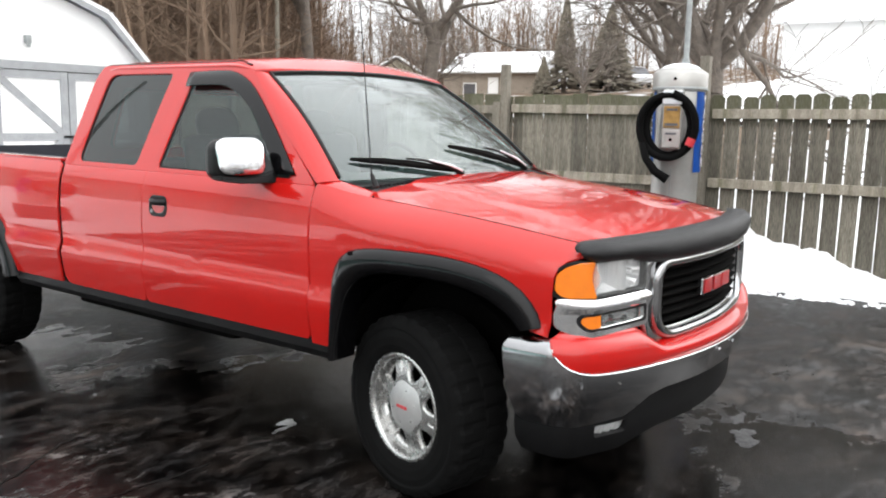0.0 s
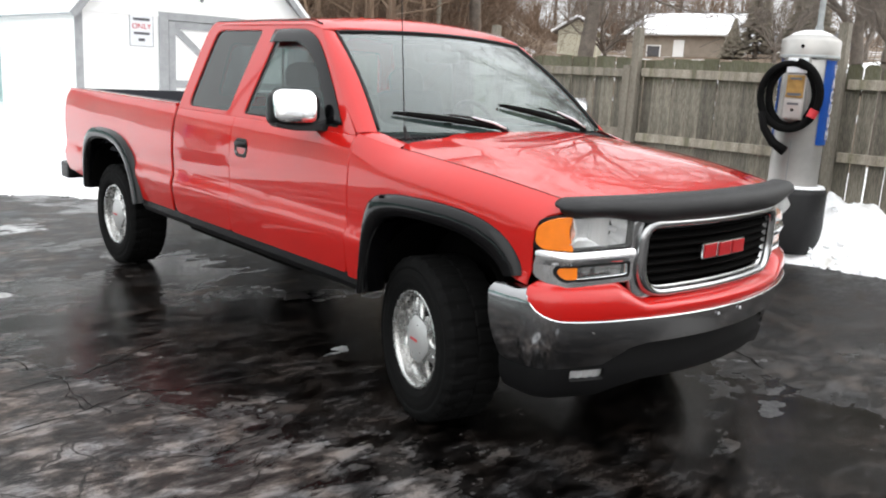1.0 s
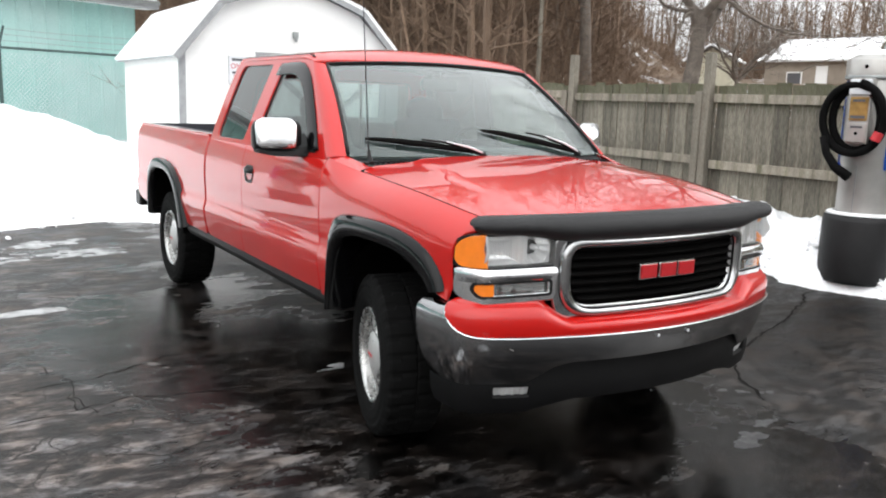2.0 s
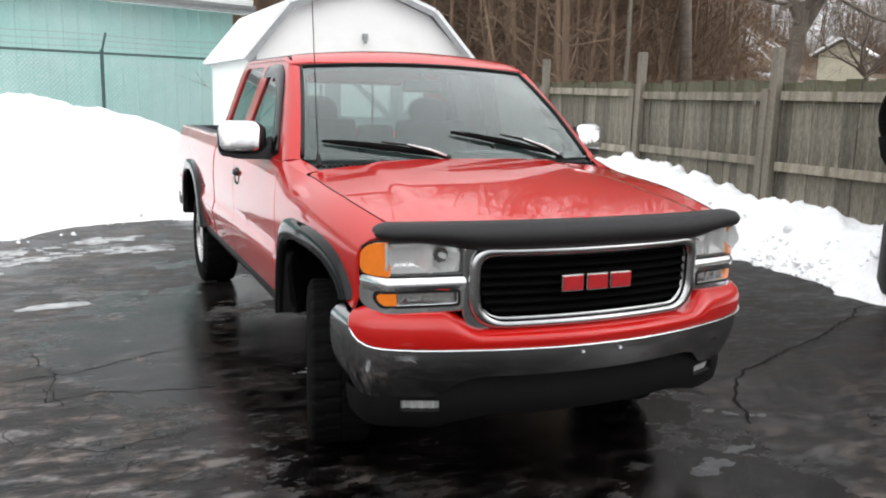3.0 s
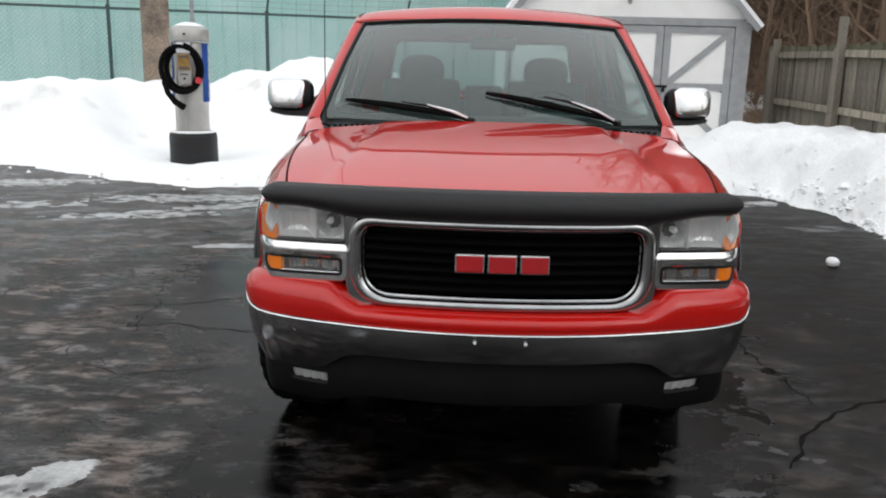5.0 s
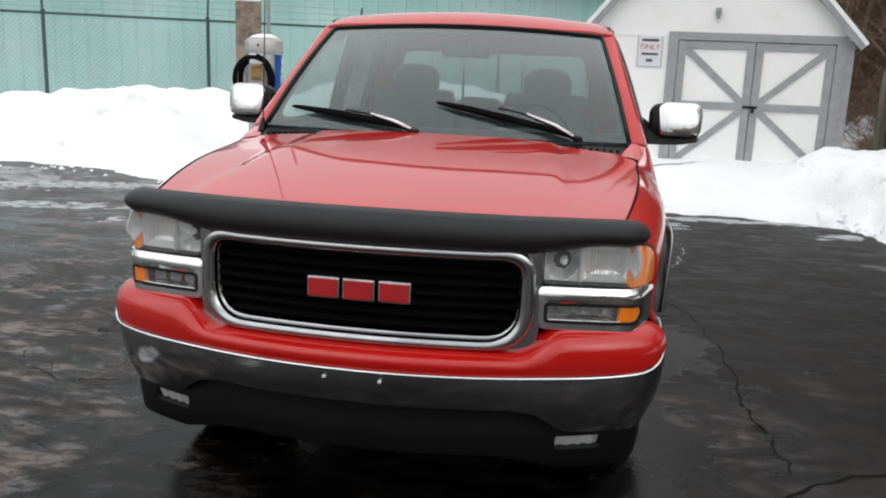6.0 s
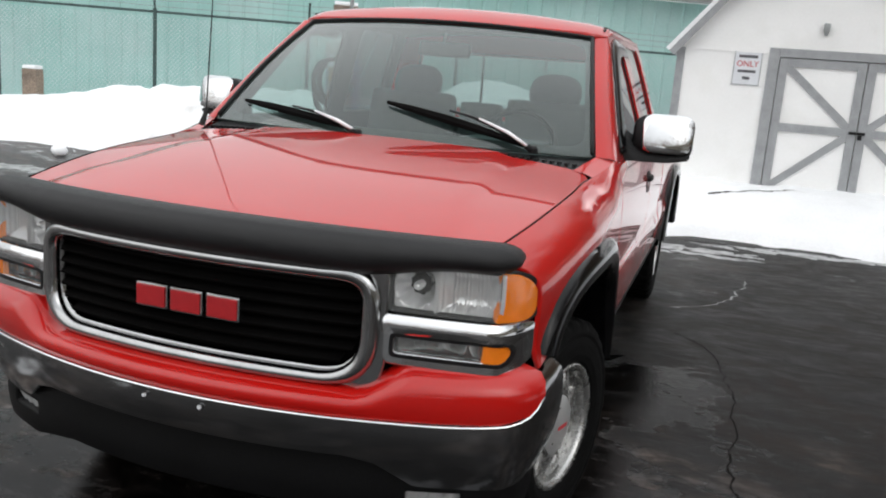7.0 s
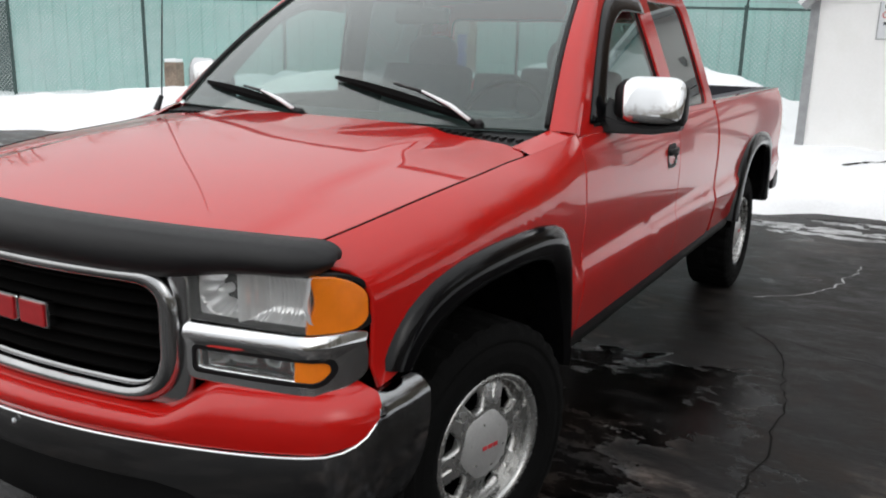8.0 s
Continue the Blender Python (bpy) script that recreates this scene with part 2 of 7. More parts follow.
def asphalt():
    """Worn tar with damp dark pools, dry pale grit, tar-black patches and shade painted round the truck."""
    m = bpy.data.materials.new("asphalt")
    m.use_nodes = True
    t = m.node_tree
    b = t.nodes["Principled BSDF"]
    co = t.nodes.new("ShaderNodeTexCoord")

    def tex(scale, detail, rough=0.6, warp=0.0, stretch=None):
        n = t.nodes.new("ShaderNodeTexNoise")
        n.inputs["Scale"].default_value, n.inputs["Detail"].default_value = scale, detail
        n.inputs["Roughness"].default_value, n.inputs["Distortion"].default_value = rough, warp
        src = co.outputs["Object"]
        if stretch:
            mp = t.nodes.new("ShaderNodeMapping")
            mp.inputs["Scale"].default_value = stretch
            t.links.new(src, mp.inputs[0])
            src = mp.outputs[0]
        t.links.new(src, n.inputs["Vector"])
        return n.outputs["Fac"]

    def ramp(x, stops):
        r = t.nodes.new("ShaderNodeValToRGB")
        e = r.color_ramp.elements
        while len(e) < len(stops):
            e.new(0.5)
        for k, (p, c) in zip(e, stops):
            k.position, k.color = p, (*c, 1) if isinstance(c, tuple) else (c, c, c, 1)
        t.links.new(x, r.inputs[0])
        return r.outputs[0]

    def mix(kind, fac, a, c):
        n = t.nodes.new("ShaderNodeMixRGB")
        n.blend_type = kind
        if isinstance(fac, float):
            n.inputs[0].default_value = fac
        else:
            t.links.new(fac, n.inputs[0])
        for i, v in ((1, a), (2, c)):
            if isinstance(v, tuple):
                n.inputs[i].default_value = (*v, 1)
            else:
                t.links.new(v, n.inputs[i])
        return n.outputs[0]

    place = t.nodes.new("ShaderNodeSeparateXYZ")
    t.links.new(co.outputs["Object"], place.inputs[0])

    def calc(kind, a, c):
        n = t.nodes.new("ShaderNodeMath")
        n.operation = kind
        for i, v in ((0, a), (1, c)):
            if isinstance(v, (int, float)):
                n.inputs[i].default_value = v
            else:
                t.links.new(v, n.inputs[i])
        return n.outputs[0]

    def span(x, a, c, lo=0.0, hi=1.0):
        r = t.nodes.new("ShaderNodeMapRange")
        r.interpolation_type = "SMOOTHSTEP"
        for k, v in zip(("From Min", "From Max", "To Min", "To Max"), (a, c, lo, hi)):
            r.inputs[k].default_value = v
        t.links.new(x, r.inputs["Value"])
        return r.outputs[0]

    broad = tex(0.55, 8, 0.62, 0.8, (1, 1.5, 1))
    patch = tex(2.4, 12, 0.74, 0.5, (0.75, 1.6, 1))
    small = tex(8.5, 8, 0.72, 0.3, (0.75, 1.5, 1))
    fine = tex(110, 3)
    mottle = calc("ADD", calc("MULTIPLY", patch, 0.55), calc("MULTIPLY", small, 0.45))
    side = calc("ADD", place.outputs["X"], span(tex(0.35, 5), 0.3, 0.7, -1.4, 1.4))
    # wet tar before the nose; under the truck it is shade painted in
    # carried on to y -5, out of view, so the chrome reflects dark ground
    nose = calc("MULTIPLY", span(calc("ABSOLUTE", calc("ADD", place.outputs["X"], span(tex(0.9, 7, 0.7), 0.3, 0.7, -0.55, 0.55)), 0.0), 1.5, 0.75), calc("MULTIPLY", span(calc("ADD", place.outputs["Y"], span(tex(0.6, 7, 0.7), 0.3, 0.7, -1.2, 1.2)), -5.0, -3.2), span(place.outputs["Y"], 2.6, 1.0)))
    # shade along the truck's side, painted through the same mask
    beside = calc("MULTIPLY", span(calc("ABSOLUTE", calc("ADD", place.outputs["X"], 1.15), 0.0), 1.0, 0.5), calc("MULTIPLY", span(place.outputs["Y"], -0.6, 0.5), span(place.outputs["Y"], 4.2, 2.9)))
    damp_shade = calc("ADD", broad, calc("ADD", span(side, -0.6, 1.6, 0.0, 0.10), calc("ADD", calc("MULTIPLY", nose, -0.36), calc("MULTIPLY", beside, -0.15))))
    wet_shade = span(calc("ADD", damp_shade, calc("ADD", calc("MULTIPLY", calc("SUBTRACT", small, 0.5), 0.30), calc("MULTIPLY", calc("SUBTRACT", tex(1.9, 10, 0.75, 0.4, (1.0, 1.7, 1)), 0.5), 0.42))), 0.47, 0.395)
    tone = ramp(mottle, [(0.40, (0.004, 0.0037, 0.0035)), (0.465, (0.019, 0.0172, 0.016)), (0.515, (0.075, 0.069, 0.065)), (0.58, (0.23, 0.22, 0.213))])
    # a darker, browner ramp, mixed in towards +x and +y
    dark_brown = ramp(mottle, [(0.36, (0.004, 0.0037, 0.0035)), (0.47, (0.013, 0.0118, 0.0108)), (0.58, (0.046, 0.041, 0.037))])
    tone = mix("MIX", calc("MULTIPLY", span(side, 0.2, 1.4), span(place.outputs["Y"], -1.7, 0.3, 0.3, 1.0)), tone, dark_brown)
    # thin pale ice film on the shaded side of the yard, and a net of fine cracks
    far = calc("MULTIPLY", span(place.outputs["X"], -0.2, -1.8), span(place.outputs["Y"], 1.4, 4.2))
    film = calc("MULTIPLY", far, span(calc("ADD", calc("MULTIPLY", tex(1.5, 9, 0.72, 0.8, (1, 2.2, 1)), 0.75), calc("MULTIPLY", small, 0.25)), 0.49, 0.60))
    tone = mix("MIX", calc("MULTIPLY", film, 0.8), tone, (0.19, 0.195, 0.20))
    tint = tex(3.3, 6, 0.6, 0.4)
    tone = mix("MULTIPLY", 1.0, tone, ramp(tint, [(0.35, (1.12, 0.97, 0.88)), (0.65, (0.92, 0.99, 1.08))]))
    net = t.nodes.new("ShaderNodeTexVoronoi")
    net.feature = "DISTANCE_TO_EDGE"
    net.inputs["Scale"].default_value = 3.4
    bent = t.nodes.new("ShaderNodeVectorMath")
    bent.operation = "MULTIPLY_ADD"
    wander = t.nodes.new("ShaderNodeTexNoise")
    wander.inputs["Scale"].default_value, wander.inputs["Detail"].default_value = 4.0, 6
    t.links.new(co.outputs["Object"], wander.inputs["Vector"])
    t.links.new(wander.outputs["Color"], bent.inputs[0])
    bent.inputs[1].default_value = (0.35, 0.35, 0)
    t.links.new(co.outputs["Object"], bent.inputs[2])
    t.links.new(bent.outputs[0], net.inputs["Vector"])
    crazed = calc("MULTIPLY", span(net.outputs["Distance"], 0.030, 0.008), calc("MULTIPLY", span(place.outputs["X"], -0.9, -1.8), span(tex(0.9, 4), 0.47, 0.58)))
    tone = mix("MIX", calc("MULTIPLY", crazed, 0.75), tone, (0.006, 0.0055, 0.005))
    tone = mix("MULTIPLY", 0.6, tone, ramp(fine, [(0.3, 0.4), (0.7, 1.0)]))
    # darkens the wet pools and the painted shade round the truck alike
    tone = mix("MIX", wet_shade, tone, mix("MULTIPLY", 1.0, tone, (0.26, 0.25, 0.245)))
    t.links.new(mix("MIX", span(side, 0.5, 1.4), span(side, -3.6, -2.2, 0.22, 0.11), span(place.outputs["Y"], -1.0, 0.9, 0.19, 0.10)), b.inputs["Specular IOR Level"])
    # base tone times 0.92 below x -1.8, falling to 0.62 by x -0.6
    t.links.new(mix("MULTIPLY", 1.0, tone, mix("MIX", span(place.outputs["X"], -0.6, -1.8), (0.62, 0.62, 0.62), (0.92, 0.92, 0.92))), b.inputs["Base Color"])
    gloss = calc("ADD", span(mottle, 0.38, 0.62, 0.32, 0.58), calc("MULTIPLY", fine, 0.06))
    t.links.new(mix("MIX", wet_shade, gloss, calc("ADD", 0.06, calc("MULTIPLY", mottle, 0.24))), b.inputs["Roughness"])
    bp = t.nodes.new("ShaderNodeBump")
    bp.inputs["Strength"].default_value, bp.inputs["Distance"].default_value = 0.45, 0.012
    t.links.new(mix("MIX", calc("MULTIPLY", wet_shade, 0.68), mix("ADD", 0.35, mottle, fine), (0.3, 0.3, 0.3)), bp.inputs["Height"])
    t.links.new(bp.outputs[0], b.inputs["Normal"])
    return m


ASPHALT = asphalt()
CRACK = material("crack", (0.009, 0.0082, 0.0075), 0.9, vary=0.3, scale=10, spec=0.1)
PLOUGHED = material("ploughed_snow", (0.90, 0.915, 0.93), 0.8, vary=0.05, scale=2.5, grain=0.05, grain_scale=30, bump=0.9, bump_scale=11, second=(0.50, 0.475, 0.43), second_scale=2.8, second_low=0.64, second_high=0.80)
ICE = material("slush", (0.42, 0.425, 0.43), 0.35, second=(0.09, 0.088, 0.086), second_scale=7, second_low=0.45, second_high=0.62, vary=0.2, scale=9, grain=0.15, grain_scale=60, bump=0.4, bump_scale=30)


# ---------- mesh tools ----------
def mesh_from(name, verts, faces, mat, smooth=False):
    me = bpy.data.meshes.new(name)
    me.from_pydata(verts, [], faces)
    me.materials.append(mat)
    if smooth:
        me.polygons.foreach_set("use_smooth", [True] * len(me.polygons))
    me.update()
    return me


def finish(name, bm, mat, parent=None, label="", smooth=False, at=None):
    bmesh.ops.recalc_face_normals(bm, faces=bm.faces)
    me = bpy.data.meshes.new(name)
    bm.to_mesh(me)
    bm.free()
    me.materials.append(mat)
    if smooth:
        me.polygons.foreach_set("use_smooth", [True] * len(me.polygons))
    ob = new(name, me)
    ob.parent = parent
    if at is not None:
        ob.matrix_basis = at
    return tagged(ob, label)


def part(name, bm, mat, parent, label="", smooth=False, at=None):
    return finish(name, bm, mat, parent, label, smooth, at)


def thing(name, label, category, group="", at=None, kind=""):
    ob = new(name)
    ob.empty_display_size = 0.2
    if at is not None:
        ob.matrix_basis = at
    return tagged(ob, label, category, group, kind)


def add_box(bm, x0, x1, y0, y1, z0, z1, bevel=0.0, m=None):
    c = ((x0 + x1) / 2, (y0 + y1) / 2, (z0 + z1) / 2)
    mm = Matrix.Translation(c) @ Matrix.Diagonal((x1 - x0, y1 - y0, z1 - z0, 1))
    r = bmesh.ops.create_cube(bm, size=1, matrix=(m @ mm) if m else mm)
    if bevel:
        es = list({e for v in r["verts"] for e in v.link_edges})
        bmesh.ops.bevel(bm, geom=es, offset=bevel, segments=2, profile=0.7, affect="EDGES")
    return bm


def box(x0, x1, y0, y1, z0, z1, bevel=0.0):
    return add_box(bmesh.new(), x0, x1, y0, y1, z0, z1, bevel)


def add_rod(bm, a, b, r0, r1=None, sides=8, caps=True):
    a, b = Vector(a), Vector(b)
    d = b - a
    m = Matrix.Translation((a + b) / 2) @ d.to_track_quat("Z", "Y").to_matrix().to_4x4()
    bmesh.ops.create_cone(bm, cap_ends=caps, segments=sides, radius1=r0, radius2=r0 if r1 is None else r1, depth=d.length, matrix=m)
    return bm


def add_tube(bm, pts, radius, sides=8, closed=False, squash=1.0):
    """A round bar along points; radius is a number or one for each point."""
    n = len(pts)
    pts = [Vector(p) for p in pts]
    rings = []
    ref = Vector((0, 0, 1))
    for i, p in enumerate(pts):
        d = (pts[(i + 1) % n] - pts[i - 1]) if closed else pts[min(i + 1, n - 1)] - pts[max(i - 1, 0)]
        d.normalize()
        s = d.cross(ref)
        if s.length < 0.05:
            s = d.cross(Vector((0, 1, 0)))
        s.normalize()
        u = s.cross(d)
        r = radius[i] if isinstance(radius, (list, tuple)) else radius
        rings.append([bm.verts.new(p + s * math.cos(6.28319 * k / sides) * r + u * math.sin(6.28319 * k / sides) * r * squash) for k in range(sides)])
    for i in range(n if closed else n - 1):
        a, b = rings[i], rings[(i + 1) % n]
        for k in range(sides):
            bm.faces.new((a[k], a[(k + 1) % sides], b[(k + 1) % sides], b[k]))
    if not closed:
        bm.faces.new(rings[0][::-1])
        bm.faces.new(rings[-1])
    return bm


def lathe(profile, sides=32, m=None):
    """A turned shape about z: profile of (radius, z)."""
    bm = bmesh.new()
    rings = []
    for r, z in profile:
        if r < 1e-5:
            rings.append([bm.verts.new((0, 0, z))])
        else:
            rings.append([bm.verts.new((r * math.cos(6.283185 * k / sides), r * math.sin(6.283185 * k / sides), z)) for k in range(sides)])
    for a, b in zip(rings, rings[1:]):
        for k in range(sides):
            j = (k + 1) % sides
            if len(a) == 1 and len(b) == 1:
                continue
            if len(a) == 1:
                bm.faces.new((a[0], b[j], b[k]))
            elif len(b) == 1:
                bm.faces.new((a[k], a[j], b[0]))
            else:
                bm.faces.new((a[k], a[j], b[j], b[k]))
    if m:
        bmesh.ops.transform(bm, matrix=m, verts=bm.verts)
    return bm


def smoothstep(a, b, x):
    t = min(1, max(0, (x - a) / (b - a)))
    return t * t * (3 - 2 * t)


def lettering(text, size, depth=0.004, spread=1.0):
    """A bmesh of text in the built-in font, standing in the xz plane, centred, facing -y."""
    cu = bpy.data.curves.new("text", "FONT")
    cu.body, cu.size, cu.extrude, cu.align_x, cu.align_y = text, size, depth, "CENTER", "CENTER"
    cu.space_character = spread
    ob = bpy.data.objects.new("text", cu)
    scene.collection.objects.link(ob)
    me = bpy.data.meshes.new_from_object(ob.evaluated_get(bpy.context.evaluated_depsgraph_get()))
    bpy.data.objects.remove(ob)
    bm = bmesh.new()
    bm.from_mesh(me)
    bpy.data.meshes.remove(me)
    bmesh.ops.transform(bm, matrix=pose(0, 0, 0, 90), verts=bm.verts)
    return bm


# ---------- ground, snow ----------
def edge_distance(x, y, poly):
    """Distance from a point to a closed outline, negative inside."""
    inside, best = False, 1e9
    for (ax, ay), (bx, by) in zip(poly, poly[1:] + poly[:1]):
        if (ay > y) != (by > y) and x < (bx - ax) * (y - ay) / (by - ay) + ax:
            inside = not inside
        dx, dy = bx - ax, by - ay
        k = min(1, max(0, ((x - ax) * dx + (y - ay) * dy) / (dx * dx + dy * dy)))
        best = min(best, math.hypot(ax + k * dx - x, ay + k * dy - y))
    return -best if inside else best


LOT = [(6.2, -12.5), (5.3, -6), (4.92, -0.9), (4.62, 0.2), (4.14, 0.9), (4.16, 1.4), (4.46, 1.9), (4.45, 2.9), (3.98, 4.1), (3.98, 5.2), (3.6, 6.4), (3.1, 6.65), (1.65, 6.9),
       (1.0, 6.75), (0.6, 6.3), (-0.2, 6.8), (-0.75, 7.35), (-1.55, 7.2), (-2.3, 6.45), (-2.45, 6.1), (-3.35, 6.05), (-4.5, 6.45), (-6.1, 7.5), (-7.6, 7.6), (-9.2, 7.6), (-11.5, 5.8), (-19, 4), (-62, 2), (-62, -62), (7.5, -62)]
FENCE_X, SHED_Y = 5.12, 8.80
AIM = radians(30)
AX, OFF = Vector((math.cos(AIM), math.sin(AIM), 0)), Vector((-math.sin(AIM), math.cos(AIM), 0))


def terrain(x, y):
    """Bare ground: level in the yard, rising behind the board fence and steeply into the wooded bank."""
    if x < 5.3 and y < 12.5:
        return -0.25
    a = math.atan2(x + 3.5, y + 2.2)
    rise = 0.085 * max(0.0, x - 6.5) + 0.20 * max(0, math.hypot(x + 3.5, y + 2.2) - 17) * smoothstep(radians(50), radians(38), a)
    return -0.02 + min(rise, 9.0)


def crest(s):
    xs = (-30, -9, -6, -4.6, -3.7, -0.4, 0.5, 1.6, 3.0, 3.9, 5.3, 6.4, 8, 12)
    hs = (0.15, 0.20, 0.46, 0.74, 0.86, 0.90, 0.84, 0.84, 1.20, 1.20, 0.92, 0.52, 0.25, 0.1)
    return float(np.interp(s, xs, hs))


def snow_height(x, y):
    d = edge_distance(x, y, LOT) + 0.16 * noise.noise((x * 1.7, y * 1.7, 0)) + 0.07 * noise.noise((x * 5, y * 5, 3))
    if d < 0:
        return -0.06 + max(-0.5, d * 0.3)
    s, o = x * AX.x + y * AX.y, x * OFF.x + y * OFF.y
    lag = smoothstep(-1.2, 0.3, s) * smoothstep(3.2, 1.6, s)
    lip = 0.07 * smoothstep(0, 0.15, d) + 0.10 * smoothstep(0.1, 1.2, d)
    back = smoothstep(6.3, 8.4, y) * 0.30 * smoothstep(-1.0, 0.6, x) * (1 - smoothstep(3.6, 4.4, x))
    ridge = crest(s) * (smoothstep(8.0 + 1.9 * lag, 10.9 + 0.9 * lag, o) if o < 11 + 0.8 * lag else 1 - 0.5 * smoothstep(11.2, 13.4, o)) * smoothstep(0, 1.5, d)
    ridge *= 1 - smoothstep(-0.6, 0.35, x) * smoothstep(12.0, 8.5, y) if y > 5.5 and x > -0.7 else 1
    right = smoothstep(2.5, 3.7, x) * smoothstep(10.5, 8.3, y) * smoothstep(-6, 1.2, y) * smoothstep(0, 0.52, d)
    right *= float(np.interp(y, (-6, -1, 0.2, 3.2, 5.6, 8, 9, 11), (0.25, 0.35, 0.40, 0.45, 0.62, 0.58, 0.32, 0.1)))
    if x > FENCE_X + 0.1:
        right *= 1 - 0.8 * smoothstep(FENCE_X + 0.1, FENCE_X + 1.0, x)
    rough = 1 + 1.3 * smoothstep(3.4, 4.0, x) * smoothstep(6.6, 5.5, y)
    lump = 0.10 * noise.noise((x * 1.3, y * 1.3, 5)) + (0.06 * noise.noise((x * 3.1, y * 3.1, 7)) + 0.045 * abs(noise.noise((x * 7, y * 7, 9)))) * rough
    lump += 0.045 * max(-0.6, noise.fractal((x * 4.6, y * 4.6, 11), 0.8, 2.1, 5)) * smoothstep(3.3, 4.0, x) * smoothstep(7.5, 6.4, y)
    lump += (0.032 * noise.noise((x * 9, y * 9, 21)) + 0.022 * noise.noise((x * 19, y * 19, 23))) * smoothstep(3.3, 3.9, x) * smoothstep(7.5, 6.4, y)
    h = (lip + max(back, ridge, right)) * (0.15 + 0.85 * smoothstep(0.1, 1.1, math.hypot(x + 3.85, y - 7.95)))
    return h + lump * smoothstep(0, 0.5, d) * (0.35 + 0.9 * max(ridge, right))


def height_sheet(name, xs, ys, fn, mat, keep=None):
    verts, faces, ids = [], [], {}
    hs = {(i, j): fn(x, y) for i, x in enumerate(xs) for j, y in enumerate(ys)}

    def vid(i, j):
        if (i, j) not in ids:
            ids[i, j] = len(verts)
            verts.append((xs[i], ys[j], hs[i, j]))
        return ids[i, j]
    for i in range(len(xs) - 1):
        for j in range(len(ys) - 1):
            q = [(i, j), (i + 1, j), (i + 1, j + 1), (i, j + 1)]
            if keep is None or any(keep(hs[k]) for k in q):
                faces.append([vid(*k) for k in q])
    return new(name, mesh_from(name, verts, faces, mat, True))


def steps(*spans):
    out = []
    for a, b, d in spans:
        out += list(np.arange(a, b - 1e-6, d))
    return [float(v) for v in out] + [spans[-1][1]]


gx = steps((-400, -40, 60), (-40, 40, 4), (40, 400, 60))
tagged(height_sheet("ground", gx, gx, lambda x, y: -0.012 - 0.004 * max(abs(x), abs(y)) / 400, SNOW), "snow-covered level ground", "ground", kind="structure")
# tar extended south and west out of view, to darken chrome and flare reflections
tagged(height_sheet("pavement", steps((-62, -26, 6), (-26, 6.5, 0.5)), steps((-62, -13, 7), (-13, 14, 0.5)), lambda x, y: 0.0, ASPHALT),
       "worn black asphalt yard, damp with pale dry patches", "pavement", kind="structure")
bank = tagged(height_sheet("bank_ground", steps((4.2, 12, 0.6), (12, 60, 3), (60, 140, 10)), steps((-60, -6, 6), (-6, 24, 0.75), (24, 90, 6)), lambda x, y: terrain(x, y) + 0.05 + 0.12 * noise.noise((x * 0.5, y * 0.5, 2)), LITTER),
              "brown leaf-littered bank with patches of old snow", "ground", kind="structure")
tagged(height_sheet("snow_bank", steps((-34, -12, 0.8), (-12, 3.3, 0.11)), steps((-20, -3, 0.7), (-3, 14, 0.11), (14, 20, 0.6)), snow_height, SNOW, lambda h: h > -0.045),
       "ploughed white snow banked along the fences", "snow", kind="stuff")
tagged(height_sheet("snow_field", steps((5.5, 12, 0.8), (12, 60, 4)), steps((-30, -4, 4), (-4, 3.6, 0.95)), lambda x, y: terrain(x, y) + 0.14 + 0.10 * noise.noise((x * 0.6, y * 0.6, 8)) - 0.5 * smoothstep(2.4, 3.6, y), SNOW),
       "snow lying behind the board fence", "snow", kind="stuff")
tagged(height_sheet("snow_bank", steps((3.3, 5.1, 0.03), (5.1, 8, 0.4)), steps((-20, -3, 0.7), (-3, 8.6, 0.04), (8.6, 14, 0.2), (14, 20, 0.6)), snow_height, PLOUGHED, lambda h: h > -0.045),
       "rough dirty snow ploughed against the board fence", "snow", kind="stuff")
tagged(height_sheet("snow_field", steps((24, 60, 4), (60, 140, 10)), steps((-60, -30, 10), (-30, 20, 3.5)), lambda x, y: terrain(x, y) + 0.22 - (0.6 if y > 16 else 0.0), SNOW),
       "snow-covered slope beyond the houses", "snow", kind="stuff")


